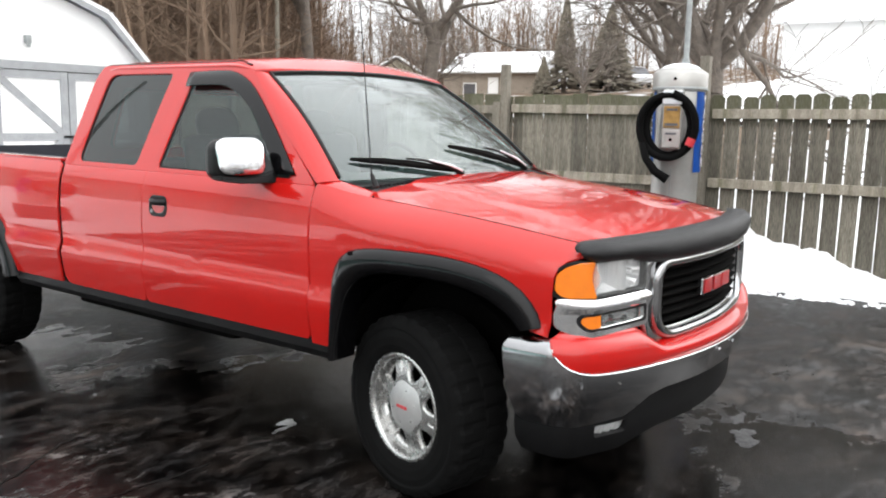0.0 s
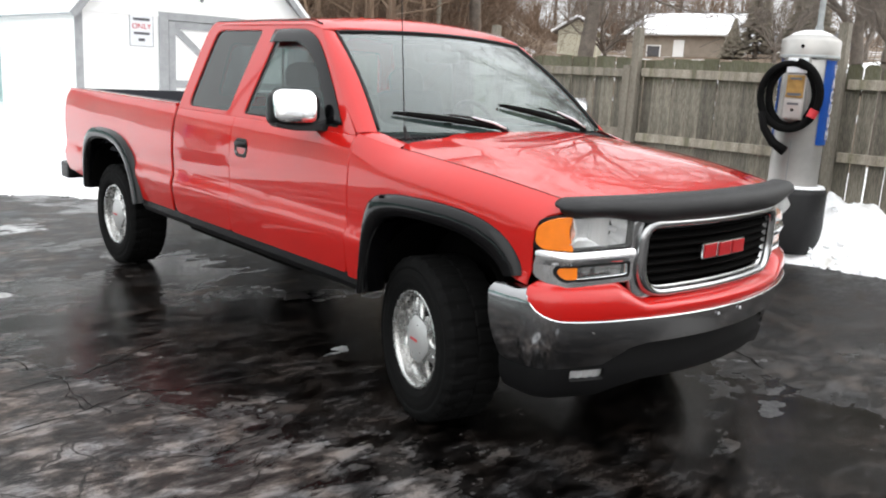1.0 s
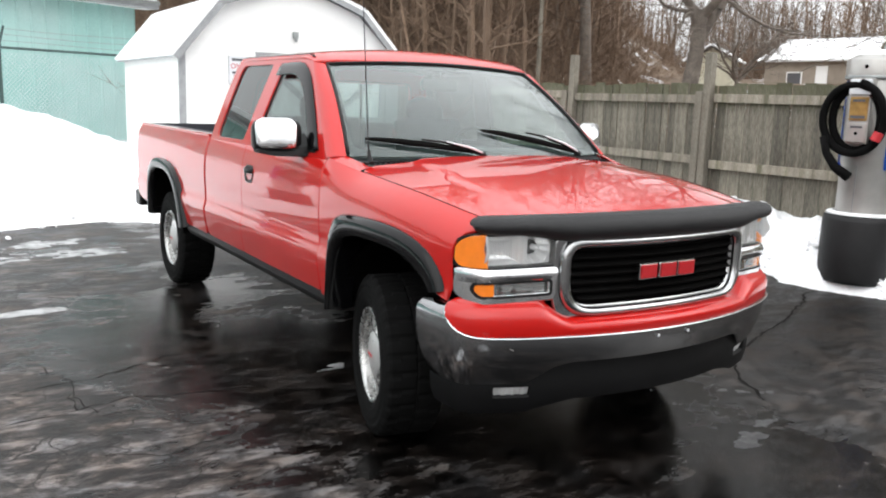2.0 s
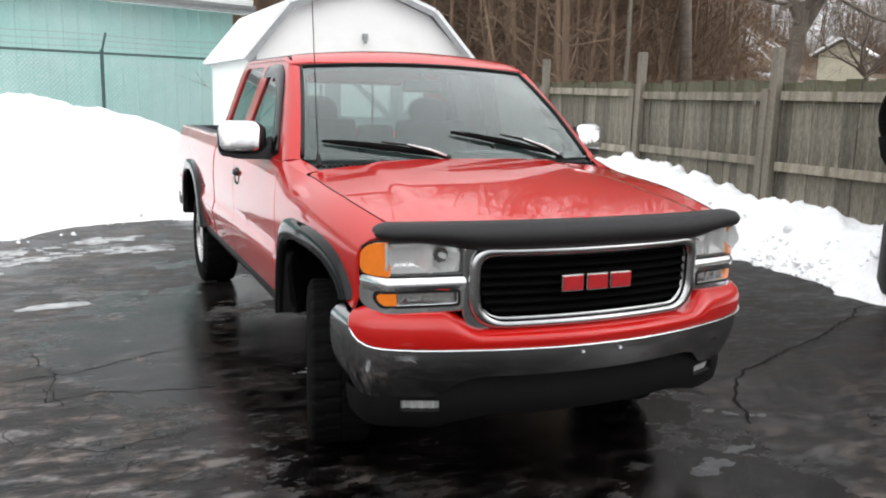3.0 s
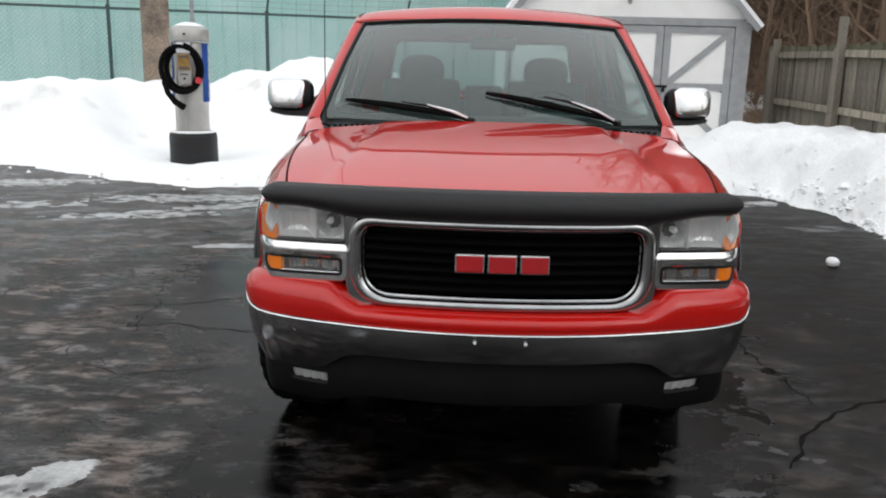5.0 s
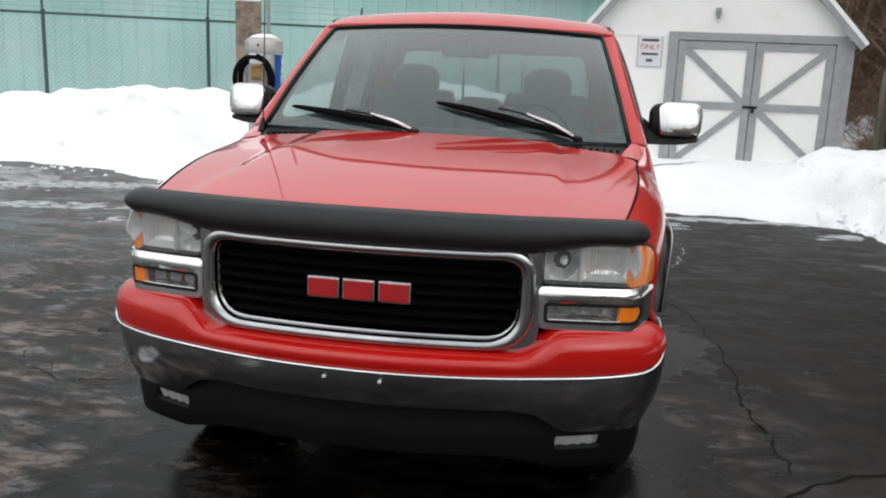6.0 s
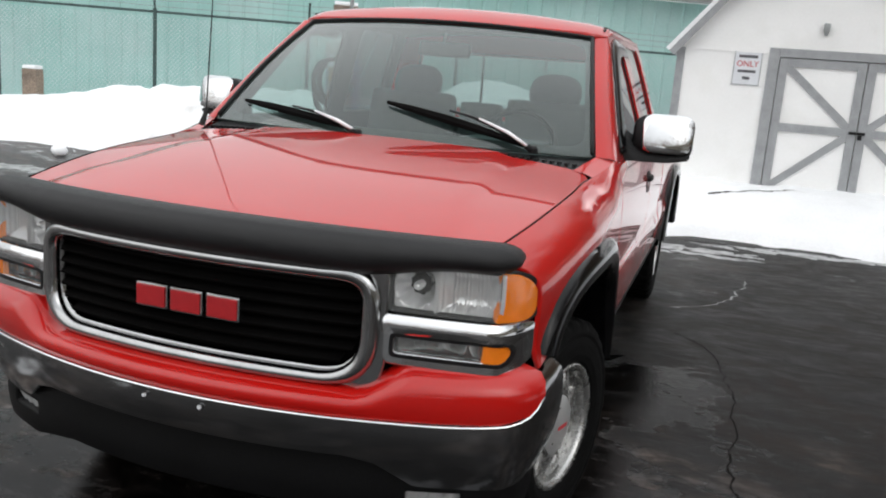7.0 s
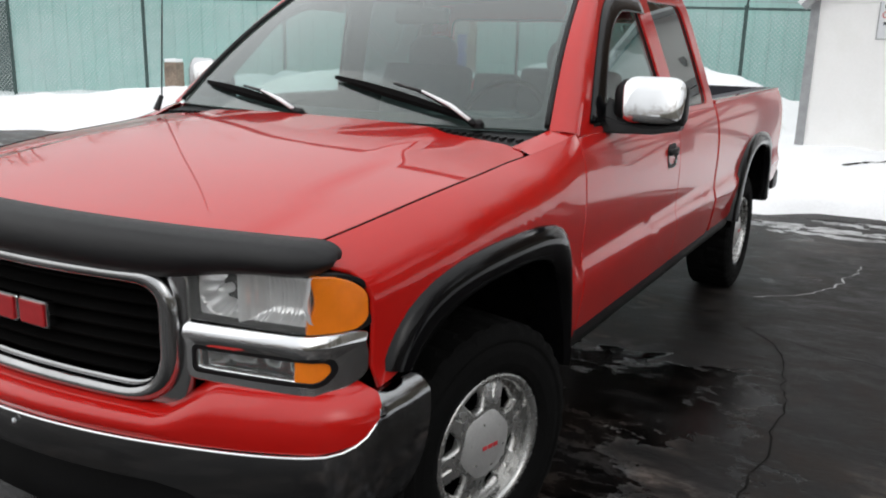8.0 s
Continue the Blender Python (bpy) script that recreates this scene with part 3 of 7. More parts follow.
# ---------- board fence ----------
def board_fence():
    fence = thing("board_fence", "weathered grey-brown wooden board fence with tall posts and rails", "fence")
    rng = random.Random(4)
    ys = [3.24 + 2.385 * (k - 5) for k in range(9)]
    for k, y in enumerate(ys):
        top = 2.22 + 0.04 * rng.uniform(-1, 1) if y < 9 else 1.97
        w = 0.047
        bm = bmesh.new()
        add_box(bm, -w, w, -w, w, 0, top, 0.008)
        lean = pose(FENCE_X - 0.07, y, 0, rng.uniform(-1, 1), rng.uniform(-0.8, 0.8), rng.uniform(-4, 4))
        part("post", bm, POSTWOOD, fence, at=lean)
        bm = bmesh.new()
        add_box(bm, -0.045, 0.045, -0.05, 0.05, 0, 1.78 + rng.uniform(-.05, .05), 0.006)
        part("post", bm, POSTWOOD, fence, at=pose(FENCE_X - 0.07, y + 0.115, 0, 0, 0, rng.uniform(-3, 3)))
    for k in range(len(ys) - 1):
        for z, dz in ((1.715, 0.048), (0.98, 0.048)):
            tilt = rng.uniform(-0.6, 0.6)
            bm = box(-0.022, 0.022, 0.06, 2.325, -dz, dz, 0.006)
            part("rail", bm, FENCEWOOD, fence, at=pose(FENCE_X - 0.035, ys[k], z + rng.uniform(-.02, .02), tilt, 0, 0))
    def board(w, c):
        bm = bmesh.new()
        h = 1.868 + rng.uniform(-0.012, 0.012)
        outline = [(-w, 0), (w, 0), (w, h - c), (w - c, h), (-w + c, h), (-w, h - c)]
        fr = [bm.verts.new((0, a, b)) for a, b in outline]
        bk = [bm.verts.new((0.018, a + rng.uniform(-.002, .002), b)) for a, b in outline]
        bm.faces.new(fr)
        bm.faces.new(bk[::-1])
        for i in range(6):
            j = (i + 1) % 6
            bm.faces.new((fr[i], bk[i], bk[j], fr[j]))
        bmesh.ops.recalc_face_normals(bm, faces=bm.faces)
        me = bpy.data.meshes.new("board")
        bm.to_mesh(me)
        bm.free()
        me.materials.append(BOARDWOOD)
        return me
    eared = [(0.073, board(0.073, 0.032)) for _ in range(5)]
    flat = [(w, board(w, 0.003)) for w in (0.050, 0.066, 0.070, 0.088, 0.092)]
    y = -8.7
    while y < 10.9:
        w, me = rng.choice(eared if y < 0.85 else flat)
        gap = rng.choice((0.016, 0.018, 0.022)) if y < 0.85 else rng.choice((0.001, 0.001, 0.002, 0.006))
        ob = new("board", me)
        ob.parent = fence
        tilt = 0.6 if y < 0.85 else 0.25
        ob.matrix_basis = pose(FENCE_X + rng.uniform(0, 0.006), y + w, rng.uniform(-0.02, 0.02), rng.uniform(-tilt, tilt), rng.uniform(-0.5, 0.5), rng.uniform(-1.5, 1.5))
        y += 2 * w + gap
    return fence


board_fence()

# ---------- chain-link fence and metal building ----------
CHAIN = pose(0, 0, 0, 0, 0, 22.8)


def chain_fence():
    f = thing("chain_link_fence", "chain-link fence with dark posts, top rail and barbed wire", "fence", at=CHAIN)
    o = 13.65
    for k in range(-7, 3):
        s = 4.38 + 2.89 * k
        bm = bmesh.new()
        add_rod(bm, (s, o, 0), (s, o, 2.30), 0.034, sides=10)
        add_rod(bm, (s, o, 2.30), (s + 0.02, o - 0.16, 2.66), 0.022, sides=8)
        add_rod(bm, (s, o, 2.26), (s, o, 2.34), 0.042, sides=10)
        part("post", bm, POLEGREEN, f, smooth=False)
    bm = add_rod(bmesh.new(), (-17, o, 2.28), (10.2, o, 2.28), 0.024, sides=8)
    part("top_rail", bm, POLEGREEN, f)
    for k in range(3):
        bm = bmesh.new()
        add_tube(bm, [(-17 + 0.5 * i, o - 0.05 - 0.05 * k, 2.39 + 0.11 * k + 0.012 * math.sin(i * 0.9 + k)) for i in range(55)], 0.005, 4)
        part("barbed_wire", bm, STEEL, f)
    verts, faces = [], []
    r = 0.0042
    for sgn in (1, -1):
        for k in range(-30, 350):
            s0, z0, s1, z1 = -17 + k * 0.085, 0.0, -17 + k * 0.085 + sgn * 2.2, 2.2
            lo, hi = -17, 10.1
            if min(s0, s1) < lo or max(s0, s1) > hi:
                continue
            i = len(verts)
            for s, z in ((s0, z0), (s1, z1)):
                verts += [(s - r, o + 0.03 + sgn * 0.004, z), (s + r, o + 0.03 + sgn * 0.004, z), (s, o + 0.03 + sgn * 0.004 - 2 * r, z)]
            faces += [(i, i + 1, i + 4, i + 3), (i + 1, i + 2, i + 5, i + 4), (i + 2, i, i + 3, i + 5)]
    ob = new("wire_mesh", mesh_from("wire_mesh", verts, faces, MESH))
    ob.parent = f
    return f


chain_fence()


def metal_building():
    h = thing("metal_building", "long teal ribbed-metal building with a snowy low roof", "building", at=CHAIN)
    s0, s1, o, top = -33, 8.1, 14.85, 3.42
    # ribbed sheet: a flat pan with a raised rib every 0.3 m
    def sheet(a, b, name):
        verts, faces = [], []
        s, prof = a, []
        while s < b - 0.01:
            for ds, dy in ((0, 0), (0.245, 0), (0.262, -0.022), (0.288, -0.022), (0.305, 0)):
                prof.append((min(s + ds, b), dy))
            s += 0.305
        for x, dy in prof:
            verts += [(x, o + dy, 0), (x, o + dy, top)]
        for i in range(len(prof) - 1):
            faces.append((2 * i, 2 * i + 2, 2 * i + 3, 2 * i + 1))
        n = len(verts)
        verts += [(a, o + 0.1, 0), (b, o + 0.1, 0), (b, o + 0.1, top), (a, o + 0.1, top)]
        faces.append((n + 1, n, n + 3, n + 2))
        ob = new(name, mesh_from(name, verts, faces, TEAL))
        ob.parent = h
        return ob
    k = s0
    while k < s1 - 0.1:
        sheet(k, min(k + 3.66, s1), "wall_panel")
        k += 3.66
    part("end_wall", box(s1 - 0.1, s1 + 0.02, o + 0.12, o + 12, 0, top), TEAL, h)
    part("end_wall", box(s0, s0 + 0.1, o + 0.12, o + 12, 0, top), TEAL, h)
    part("rear_wall", box(s0, s1, o + 12, o + 12.1, 0, top), TEAL, h)
    part("fascia", box(s0 - 0.2, s1 + 0.35, o - 0.42, o - 0.36, top - 0.04, top + 0.16, 0.01), GREYPAINT, h, "pale grey eave board")
    part("soffit", box(s0 - 0.2, s1 + 0.35, o - 0.36, o + 0.1, top - 0.03, top + 0.02), WHITE, h)
    bm = bmesh.new()
    add_box(bm, s0 - 0.2, s1 + 0.35, -0.45, 6.4, 0.12, 0.2, m=Matrix.Translation((0, o, top)) @ pose(0, 0, 0, 9))
    add_box(bm, s0 - 0.2, s1 + 0.35, -6.4, 0.45, 0.12, 0.2, m=Matrix.Translation((0, o + 12.1, top)) @ pose(0, 0, 0, -9))
    part("roof", bm, STEEL, h)
    bm = bmesh.new()
    add_box(bm, s0 - 0.15, s1 + 0.3, -0.40, 6.3, 0.2, 0.34, 0.03, m=Matrix.Translation((0, o, top)) @ pose(0, 0, 0, 9))
    part("roof_snow", bm, SNOW, h, "white snow lying on the roof")
    # a dark doorway at the far end
    part("door", box(-11.9, -10.85, o - 0.06, o - 0.02, 0, 2.2, 0.01), POLEGREEN, h, "dark metal door")
    return h


metal_building()


# ---------- shed ----------
def shed():
    x0, x1, y0, depth = 0.545, 4.05, SHED_Y, 3.55
    xm = (x0 + x1) / 2
    eave, knee, peak = 2.16, 2.84, 3.22
    kx0, kx1 = 1.16, 3.34
    s = thing("shed", "white gambrel-roofed storage shed with grey-trimmed double doors", "shed")
    # front gable wall, with the door opening cut through it
    dx0, dx1, dz = 1.79, 3.83, 2.09
    prof = [(x0, 0), (x0, eave), (kx0, knee), (xm, peak), (kx1, knee), (x1, eave), (x1, 0), (dx1, 0), (dx1, dz), (dx0, dz), (dx0, 0)]
    def slab(outline, ya, yb, name, mat, label=""):
        bm = bmesh.new()
        a = [bm.verts.new((x, ya, z)) for x, z in outline]
        b = [bm.verts.new((x, yb, z)) for x, z in outline]
        bm.faces.new(a)
        bm.faces.new(b[::-1])
        for i in range(len(a)):
            j = (i + 1) % len(a)
            bm.faces.new((a[i], b[i], b[j], a[j]))
        return part(name, bm, mat, s, label)
    slab(prof, y0, y0 + 0.09, "front_wall", WHITE)
    slab([(x0, 0), (x0, eave), (kx0, knee), (xm, peak), (kx1, knee), (x1, eave), (x1, 0)], y0 + depth - 0.09, y0 + depth, "rear_wall", WHITE)
    part("side_wall", box(x0, x0 + 0.09, y0 + 0.092, y0 + depth - 0.092, 0, eave), WHITE, s)
    part("side_wall", box(x1 - 0.09, x1, y0 + 0.092, y0 + depth - 0.092, 0, eave), WHITE, s)
    # siding seams on the gable
    part("gable_band", box(x0 + 0.1, x1 - 0.1, y0 - 0.016, y0 - 0.002, eave - 0.04, eave + 0.015, 0.004), WHITE, s)
    # corner boards
    for xa in (x0 - 0.012, x1 - 0.088):
        part("corner_board", box(xa, xa + 0.1, y0 - 0.02, y0 - 0.002, 0, eave - 0.02, 0.004), GREYPAINT, s, "pale grey corner board")
    # roof: four slopes with an overhang
    pts = [(x0 - 0.085, eave - 0.10), (kx0 - 0.03, knee + 0.03), (xm, peak + 0.04), (kx1 + 0.03, knee + 0.03), (x1 + 0.085, eave - 0.10)]
    for (ax, az), (bx, bz) in zip(pts, pts[1:]):
        for name, lo, hi, mat, ya, yb in (("roof", 0.0, 0.03, GREYPAINT, y0 - 0.14, y0 + depth + 0.14), ("roof_snow", 0.032, 0.085, SNOW, y0 - 0.135, y0 + depth + 0.12)):
            d = Vector((bx - ax, 0, bz - az)).normalized()
            n = Vector((-d.z, 0, d.x))
            bm = bmesh.new()
            vs = []
            for y in (ya, yb):
                for (px, pz), h in (((ax, az), lo), ((bx, bz), lo), ((bx, bz), hi), ((ax, az), hi)):
                    vs.append(bm.verts.new((px + n.x * h, y, pz + n.z * h)))
            for f in ((0, 1, 2, 3), (7, 6, 5, 4), (0, 4, 5, 1), (1, 5, 6, 2), (2, 6, 7, 3), (3, 7, 4, 0)):
                bm.faces.new([vs[i] for i in f])
            part(name, bm, mat, s, "snow lying on the shingles" if name == "roof_snow" else "")
        # barge board along the gable edge
        d = Vector((bx - ax, 0, bz - az))
        m = Matrix.Translation((ax, y0 - 0.15, az)) @ Matrix.Rotation(-math.atan2(d.z, d.x), 4, "Y")
        bm = add_box(bmesh.new(), 0, d.length, -0.012, 0.012, -0.055, 0.0, 0.003, m=m)
        part("barge_board", bm, GREYPAINT, s, "grey gable edge board")
    # gable lamp
    bm = bmesh.new()
    add_box(bm, 2.24, 2.31, y0 - 0.08, y0 - 0.002, 2.42, 2.52, 0.012)
    add_rod(bm, (2.275, y0 - 0.06, 2.43), (2.275, y0 - 0.06, 2.37), 0.028, 0.02, 10)
    part("gable_lamp", bm, STEEL, s, "small grey lamp")
    # double doors with grey frame, mid rail and braces
    f = 0.10
    part("door_frame", box(dx0 - 0.13, dx0, y0 - 0.035, y0 + 0.05, 0, dz + 0.105, 0.005), GREYPAINT, s)
    part("door_frame", box(dx1, dx1 + 0.13, y0 - 0.035, y0 + 0.05, 0, dz + 0.105, 0.005), GREYPAINT, s)
    part("door_frame", box(dx0, dx1, y0 - 0.035, y0 + 0.05, dz, dz + 0.105, 0.005), GREYPAINT, s)
    mid = (dx0 + dx1) / 2
    for a, b, sg in ((dx0 + 0.008, mid - 0.006, 1), (mid + 0.006, dx1 - 0.008, -1)):
        leaf = part("door", box(a, b, y0 + 0.004, y0 + 0.045, 0.30, dz - 0.01), WHITE, s)
        z0, z1, zm = 0.38, dz - 0.01, 1.225
        for q in ((a, a + f, z0, z1), (b - f, b, z0, z1)):
            part("stile", box(q[0], q[1], y0 - 0.022, y0 + 0.003, q[2], q[3], 0.004), GREYPAINT, leaf)
        for zc in (z0 + 0.05, zm, z1 - 0.05):
            part("rail", box(a + f, b - f, y0 - 0.021, y0 + 0.003, zc - 0.05, zc + 0.05, 0.004), GREYPAINT, leaf)
        inner = b if sg == 1 else a
        outer = a if sg == 1 else b
        for zf, zt in ((z1 - 0.1, zm + 0.05), (z0 + 0.1, zm - 0.05)):
            p, q = Vector((outer + sg * f, 0, zf)), Vector((inner - sg * f, 0, zt))
            d = q - p
            m = Matrix.Translation((p.x, y0 - 0.009, p.z)) @ Matrix.Rotation(-math.atan2(d.z, d.x), 4, "Y")
            part("brace", add_box(bmesh.new(), 0, d.length, -0.010, 0.010, -0.045, 0.045, 0.003, m=m), GREYPAINT, leaf)
    bm = bmesh.new()
    add_box(bm, mid - 0.095, mid + 0.095, y0 - 0.04, y0 - 0.023, 1.207, 1.240, 0.005)
    add_box(bm, mid + 0.015, mid + 0.060, y0 - 0.055, y0 - 0.041, 1.145, 1.205, 0.008)
    part("latch", bm, BLACK, s, "dark hasp with padlock")
    # notice beside the doors
    sg = thing("sign", "white notice on the shed wall with red word and dark lines", "sign")
    sx0, sx1, sz0, sz1 = 1.25, 1.585, 1.71, 2.135
    part("plate", box(sx0, sx1, y0 - 0.012, y0 - 0.002, sz0, sz1, 0.003), PRINTWHITE, sg)
    for q in ((sx0, sx1, sz0, sz0 + 0.010), (sx0, sx1, sz1 - 0.010, sz1), (sx0, sx0 + 0.010, sz0 + 0.010, sz1 - 0.010), (sx1 - 0.010, sx1, sz0 + 0.010, sz1 - 0.010)):
        part("border", box(q[0], q[1], y0 - 0.0150, y0 - 0.0125, q[2], q[3]), GREYPAINT, sg, "grey border")
    for z, w, h in ((2.07, 0.23, 0.035), (1.885, 0.22, 0.032), (1.80, 0.09, 0.038)):
        part("print_bar", box(1.4175 - w / 2, 1.4175 + w / 2, y0 - 0.0155, y0 - 0.0125, z - h / 2, z + h / 2), PRINTDARK, sg)
    part("word", lettering("ONLY", 0.10, 0.0012), PRINTRED, sg, at=pose(1.4175, y0 - 0.0145, 1.975))
    return s


shed()


# ---------- vacuum stands ----------
def vacuum_stand(x, y, z, face, label, size=1.0):
    """A coin vacuum: dark drum base, stainless body with domed cap, coin box, hung hose and a blue panel on either side. Built facing -y."""
    v = thing("vacuum_stand", label, "vacuum cleaner", "coin vacuums in the yard", at=pose(x, y, z, 0, 0, face) @ Matrix.Scale(size, 4))
    part("base", lathe([(0, 0), (0.315, 0), (0.322, 0.03), (0.318, 0.55), (0.305, 0.60), (0.24, 0.605), (0, 0.605)], 32), VINYL, v, "black drum base", True)
    part("base_snow", lathe([(0.236, 0.606), (0.30, 0.607), (0.285, 0.626), (0.25, 0.634), (0.236, 0.63)], 32), SNOW, v, "snow lying on the drum's rim", True)
    part("body", lathe([(0.222, 0.58), (0.222, 1.05), (0.232, 1.07), (0.232, 1.80), (0.225, 1.82)], 40), STAINLESS, v, "", True)
    part("seam", box(-0.004, 0.004, -0.226, -0.2215, 0.62, 1.05), STEEL, v)
    part("cap", lathe([(0.246, 1.79), (0.256, 1.795), (0.258, 1.81), (0.258, 1.955), (0.250, 1.968), (0.19, 2.005), (0.11, 2.030), (0, 2.038)], 40), STAINLESS, v, "domed steel cap", True)
    part("cap_band", lathe([(0.2585, 1.80), (0.262, 1.805), (0.262, 1.822), (0.2585, 1.827)], 40), STEEL, v, "", True)
    part("cap_snow", lathe([(0.19, 2.007), (0.15, 2.030), (0.08, 2.052), (0, 2.057)], 20), SNOW, v, "thin snow on the cap", True)
    part("cap_bolt", lathe([(0.016, 0), (0.016, 0.008), (0.006, 0.014), (0, 0.014)], 10, Matrix.Translation((0.0, -0.256, 1.90)) @ pose(0, 0, 0, 90)), DARK, v, "dark lock in the cap")
    cd = part("conduit", add_rod(bmesh.new(), (0.02, 0.12, 1.98), (0.02, 0.12, 4.8), 0.027, sides=12), STEEL, v)
    part("coupling", add_rod(bmesh.new(), (0.02, 0.12, 2.02), (0.02, 0.12, 2.10), 0.038, sides=12), STEEL, cd)
    # coin box: hood, brassy plate, coin head and a lower drawer
    cb = part("coin_box", box(-0.088, 0.088, -0.315, -0.215, 1.24, 1.80, 0.012), STAINLESS, v, "steel coin box")
    part("hood", box(-0.092, 0.092, -0.338, -0.316, 1.66, 1.79, 0.012), PRINTWHITE, cb, "pale hood of the coin box")
    part("plate", box(-0.076, 0.076, -0.327, -0.3165, 1.44, 1.64, 0.003), GOLD, cb, "brassy instruction plate")
    part("drawer", box(-0.078, 0.078, -0.330, -0.3165, 1.255, 1.42, 0.006), STAINLESS, cb, "locked coin drawer")
    for z0, h, w in ((1.61, 0.020, 0.05), (1.47, 0.025, 0.06), (1.385, 0.02, 0.05)):
        part("print_bar", box(-w, w, -0.3345, -0.3315 if z0 < 1.42 else -0.3285, z0 - h / 2, z0 + h / 2), PRINTDARK, cb)
    part("lock", lathe([(0.014, 0), (0.014, 0.008), (0, 0.010)], 12, Matrix.Translation((0, -0.3305, 1.33)) @ pose(0, 0, 0, 90)), DARK, cb)
    # the hose hangs in two ribbed loops, its nozzle dropping lower
    pts, radii = [], []
    n = 330
    for i in range(n):
        k = i / (n - 1)
        a = radians(168 - 720 * k)
        r = 0.305 - 0.050 * k
        pts.append((-0.045 + r * math.sin(a) * (0.90 if k < 0.5 else 0.78), -0.285 - 0.050 * math.cos(math.pi * k) + 0.03 * math.cos(a), 1.455 - r * math.cos(a) * 1.02))
        radii.append(0.034 + 0.0022 * (i % 2))
    part("hose", add_tube(bmesh.new(), pts, radii, 10), RUBBER, v, "black ribbed hose hung in loops", True)
    part("nozzle", add_tube(bmesh.new(), [(-0.265, -0.345, 1.29), (-0.215, -0.37, 1.15), (-0.12, -0.38, 1.03), (0.0, -0.375, 0.955)], [0.034, 0.036, 0.040, 0.046], 10), RUBBER, v, "", True)
    part("cuff", add_rod(bmesh.new(), (0.180, -0.372, 1.275), (0.206, -0.365, 1.345), 0.041, sides=14), PRINTRED, v, "red hose cuff")
    for sg in (1, -1):
        bm = bmesh.new()
        rows = []
        for k in range(9):
            a = radians(-36 + 62 * k / 8)
            rows.append([bm.verts.new((sg * 0.238 * math.cos(a), 0.238 * math.sin(a), z)) for z in (1.02, 1.785)])
        for k in range(8):
            bm.faces.new((rows[k][0], rows[k + 1][0], rows[k + 1][1], rows[k][1]))
        bmesh.ops.solidify(bm, geom=bm.faces[:], thickness=0.004)
        panel = part("side_panel", bm, BLUE, v, "blue panel with white letters")
        for k, ch in enumerate("VACUUM"):
            part("letter", lettering(ch, 0.135, 0.0015), PRINTWHITE, panel, at=pose(sg * 0.2435, 0, 1.70 - 0.118 * k, 0, 0, 90 * sg))
    return v


vacuum_stand(4.53, 0.95, 0.09, -80, "stainless coin vacuum on a black drum beside the board fence")
vacuum_stand(-3.83, 7.95, -0.15, 3, "stainless coin vacuum on a black drum in the deep snow", 1.02)


def timber_pier(x, y, w, h, label, turn):
    p = thing("timber_pier", label, "post", at=pose(x, y, 0, 0, 0, turn))
    bm = bmesh.new()
    add_box(bm, -w, w, -w, w, 0, h, 0.02)
    part("shaft", bm, BRICKWOOD, p)
    part("snow_cap", add_box(bmesh.new(), -w * 0.95, w * 0.95, -w * 0.95, w * 0.95, h + 0.002, h + 0.07, 0.03), SNOW, p, "snow cap")
    return p


timber_pier(-5.5, 11.4, 0.22, 2.60, "thick weathered timber post with a snow cap", 25)
timber_pier(-10.9, 9.6, 0.135, 1.06, "short weathered timber post with a snow cap", 15)


# ---------- pickup truck ----------
from mathutils.geometry import tessellate_polygon


def spline(xs, ys):
    """A smooth curve through a short table."""
    xs, ys = list(xs), list(ys)
    m = []
    for i in range(len(xs)):
        a, b = max(i - 1, 0), min(i + 1, len(xs) - 1)
        m.append((ys[b] - ys[a]) / (xs[b] - xs[a]))

    def f(x):
        if x <= xs[0]:
            return ys[0] + m[0] * (x - xs[0])
        if x >= xs[-1]:
            return ys[-1] + m[-1] * (x - xs[-1])
        i = 0
        while xs[i + 1] < x:
            i += 1
        h = xs[i + 1] - xs[i]
        t = (x - xs[i]) / h
        return ((2 * t ** 3 - 3 * t * t + 1) * ys[i] + (t ** 3 - 2 * t * t + t) * h * m[i] + (3 * t * t - 2 * t ** 3) * ys[i + 1] + (t ** 3 - t * t) * h * m[i + 1])
    return f


def curve_points(pts, n, closed=False):
    """Evenly spaced points on a smooth curve through the given ones."""
    P = [Vector((*p, 0)) if len(p) == 2 else Vector(p) for p in pts]
    if closed:
        P = P + [P[0]]
    L = [0.0]
    for a, b in zip(P, P[1:]):
        L.append(L[-1] + (b - a).length)
    fs = [spline(L, [p[k] for p in P]) for k in range(3)]
    out = [tuple(f(L[-1] * i / (n if closed else n - 1)) for f in fs) for i in range(n)]
    return [q[:2] for q in out] if len(pts[0]) == 2 else out


def round_rect(u0, u1, v0, v1, r, n=6):
    out = []
    for cu, cv, a0 in ((u1 - r, v0 + r, -90), (u1 - r, v1 - r, 0), (u0 + r, v1 - r, 90), (u0 + r, v0 + r, 180)):
        for k in range(n + 1):
            a = radians(a0 + 90 * k / n)
            out.append((cu + r * math.cos(a), cv + r * math.sin(a)))
    return out


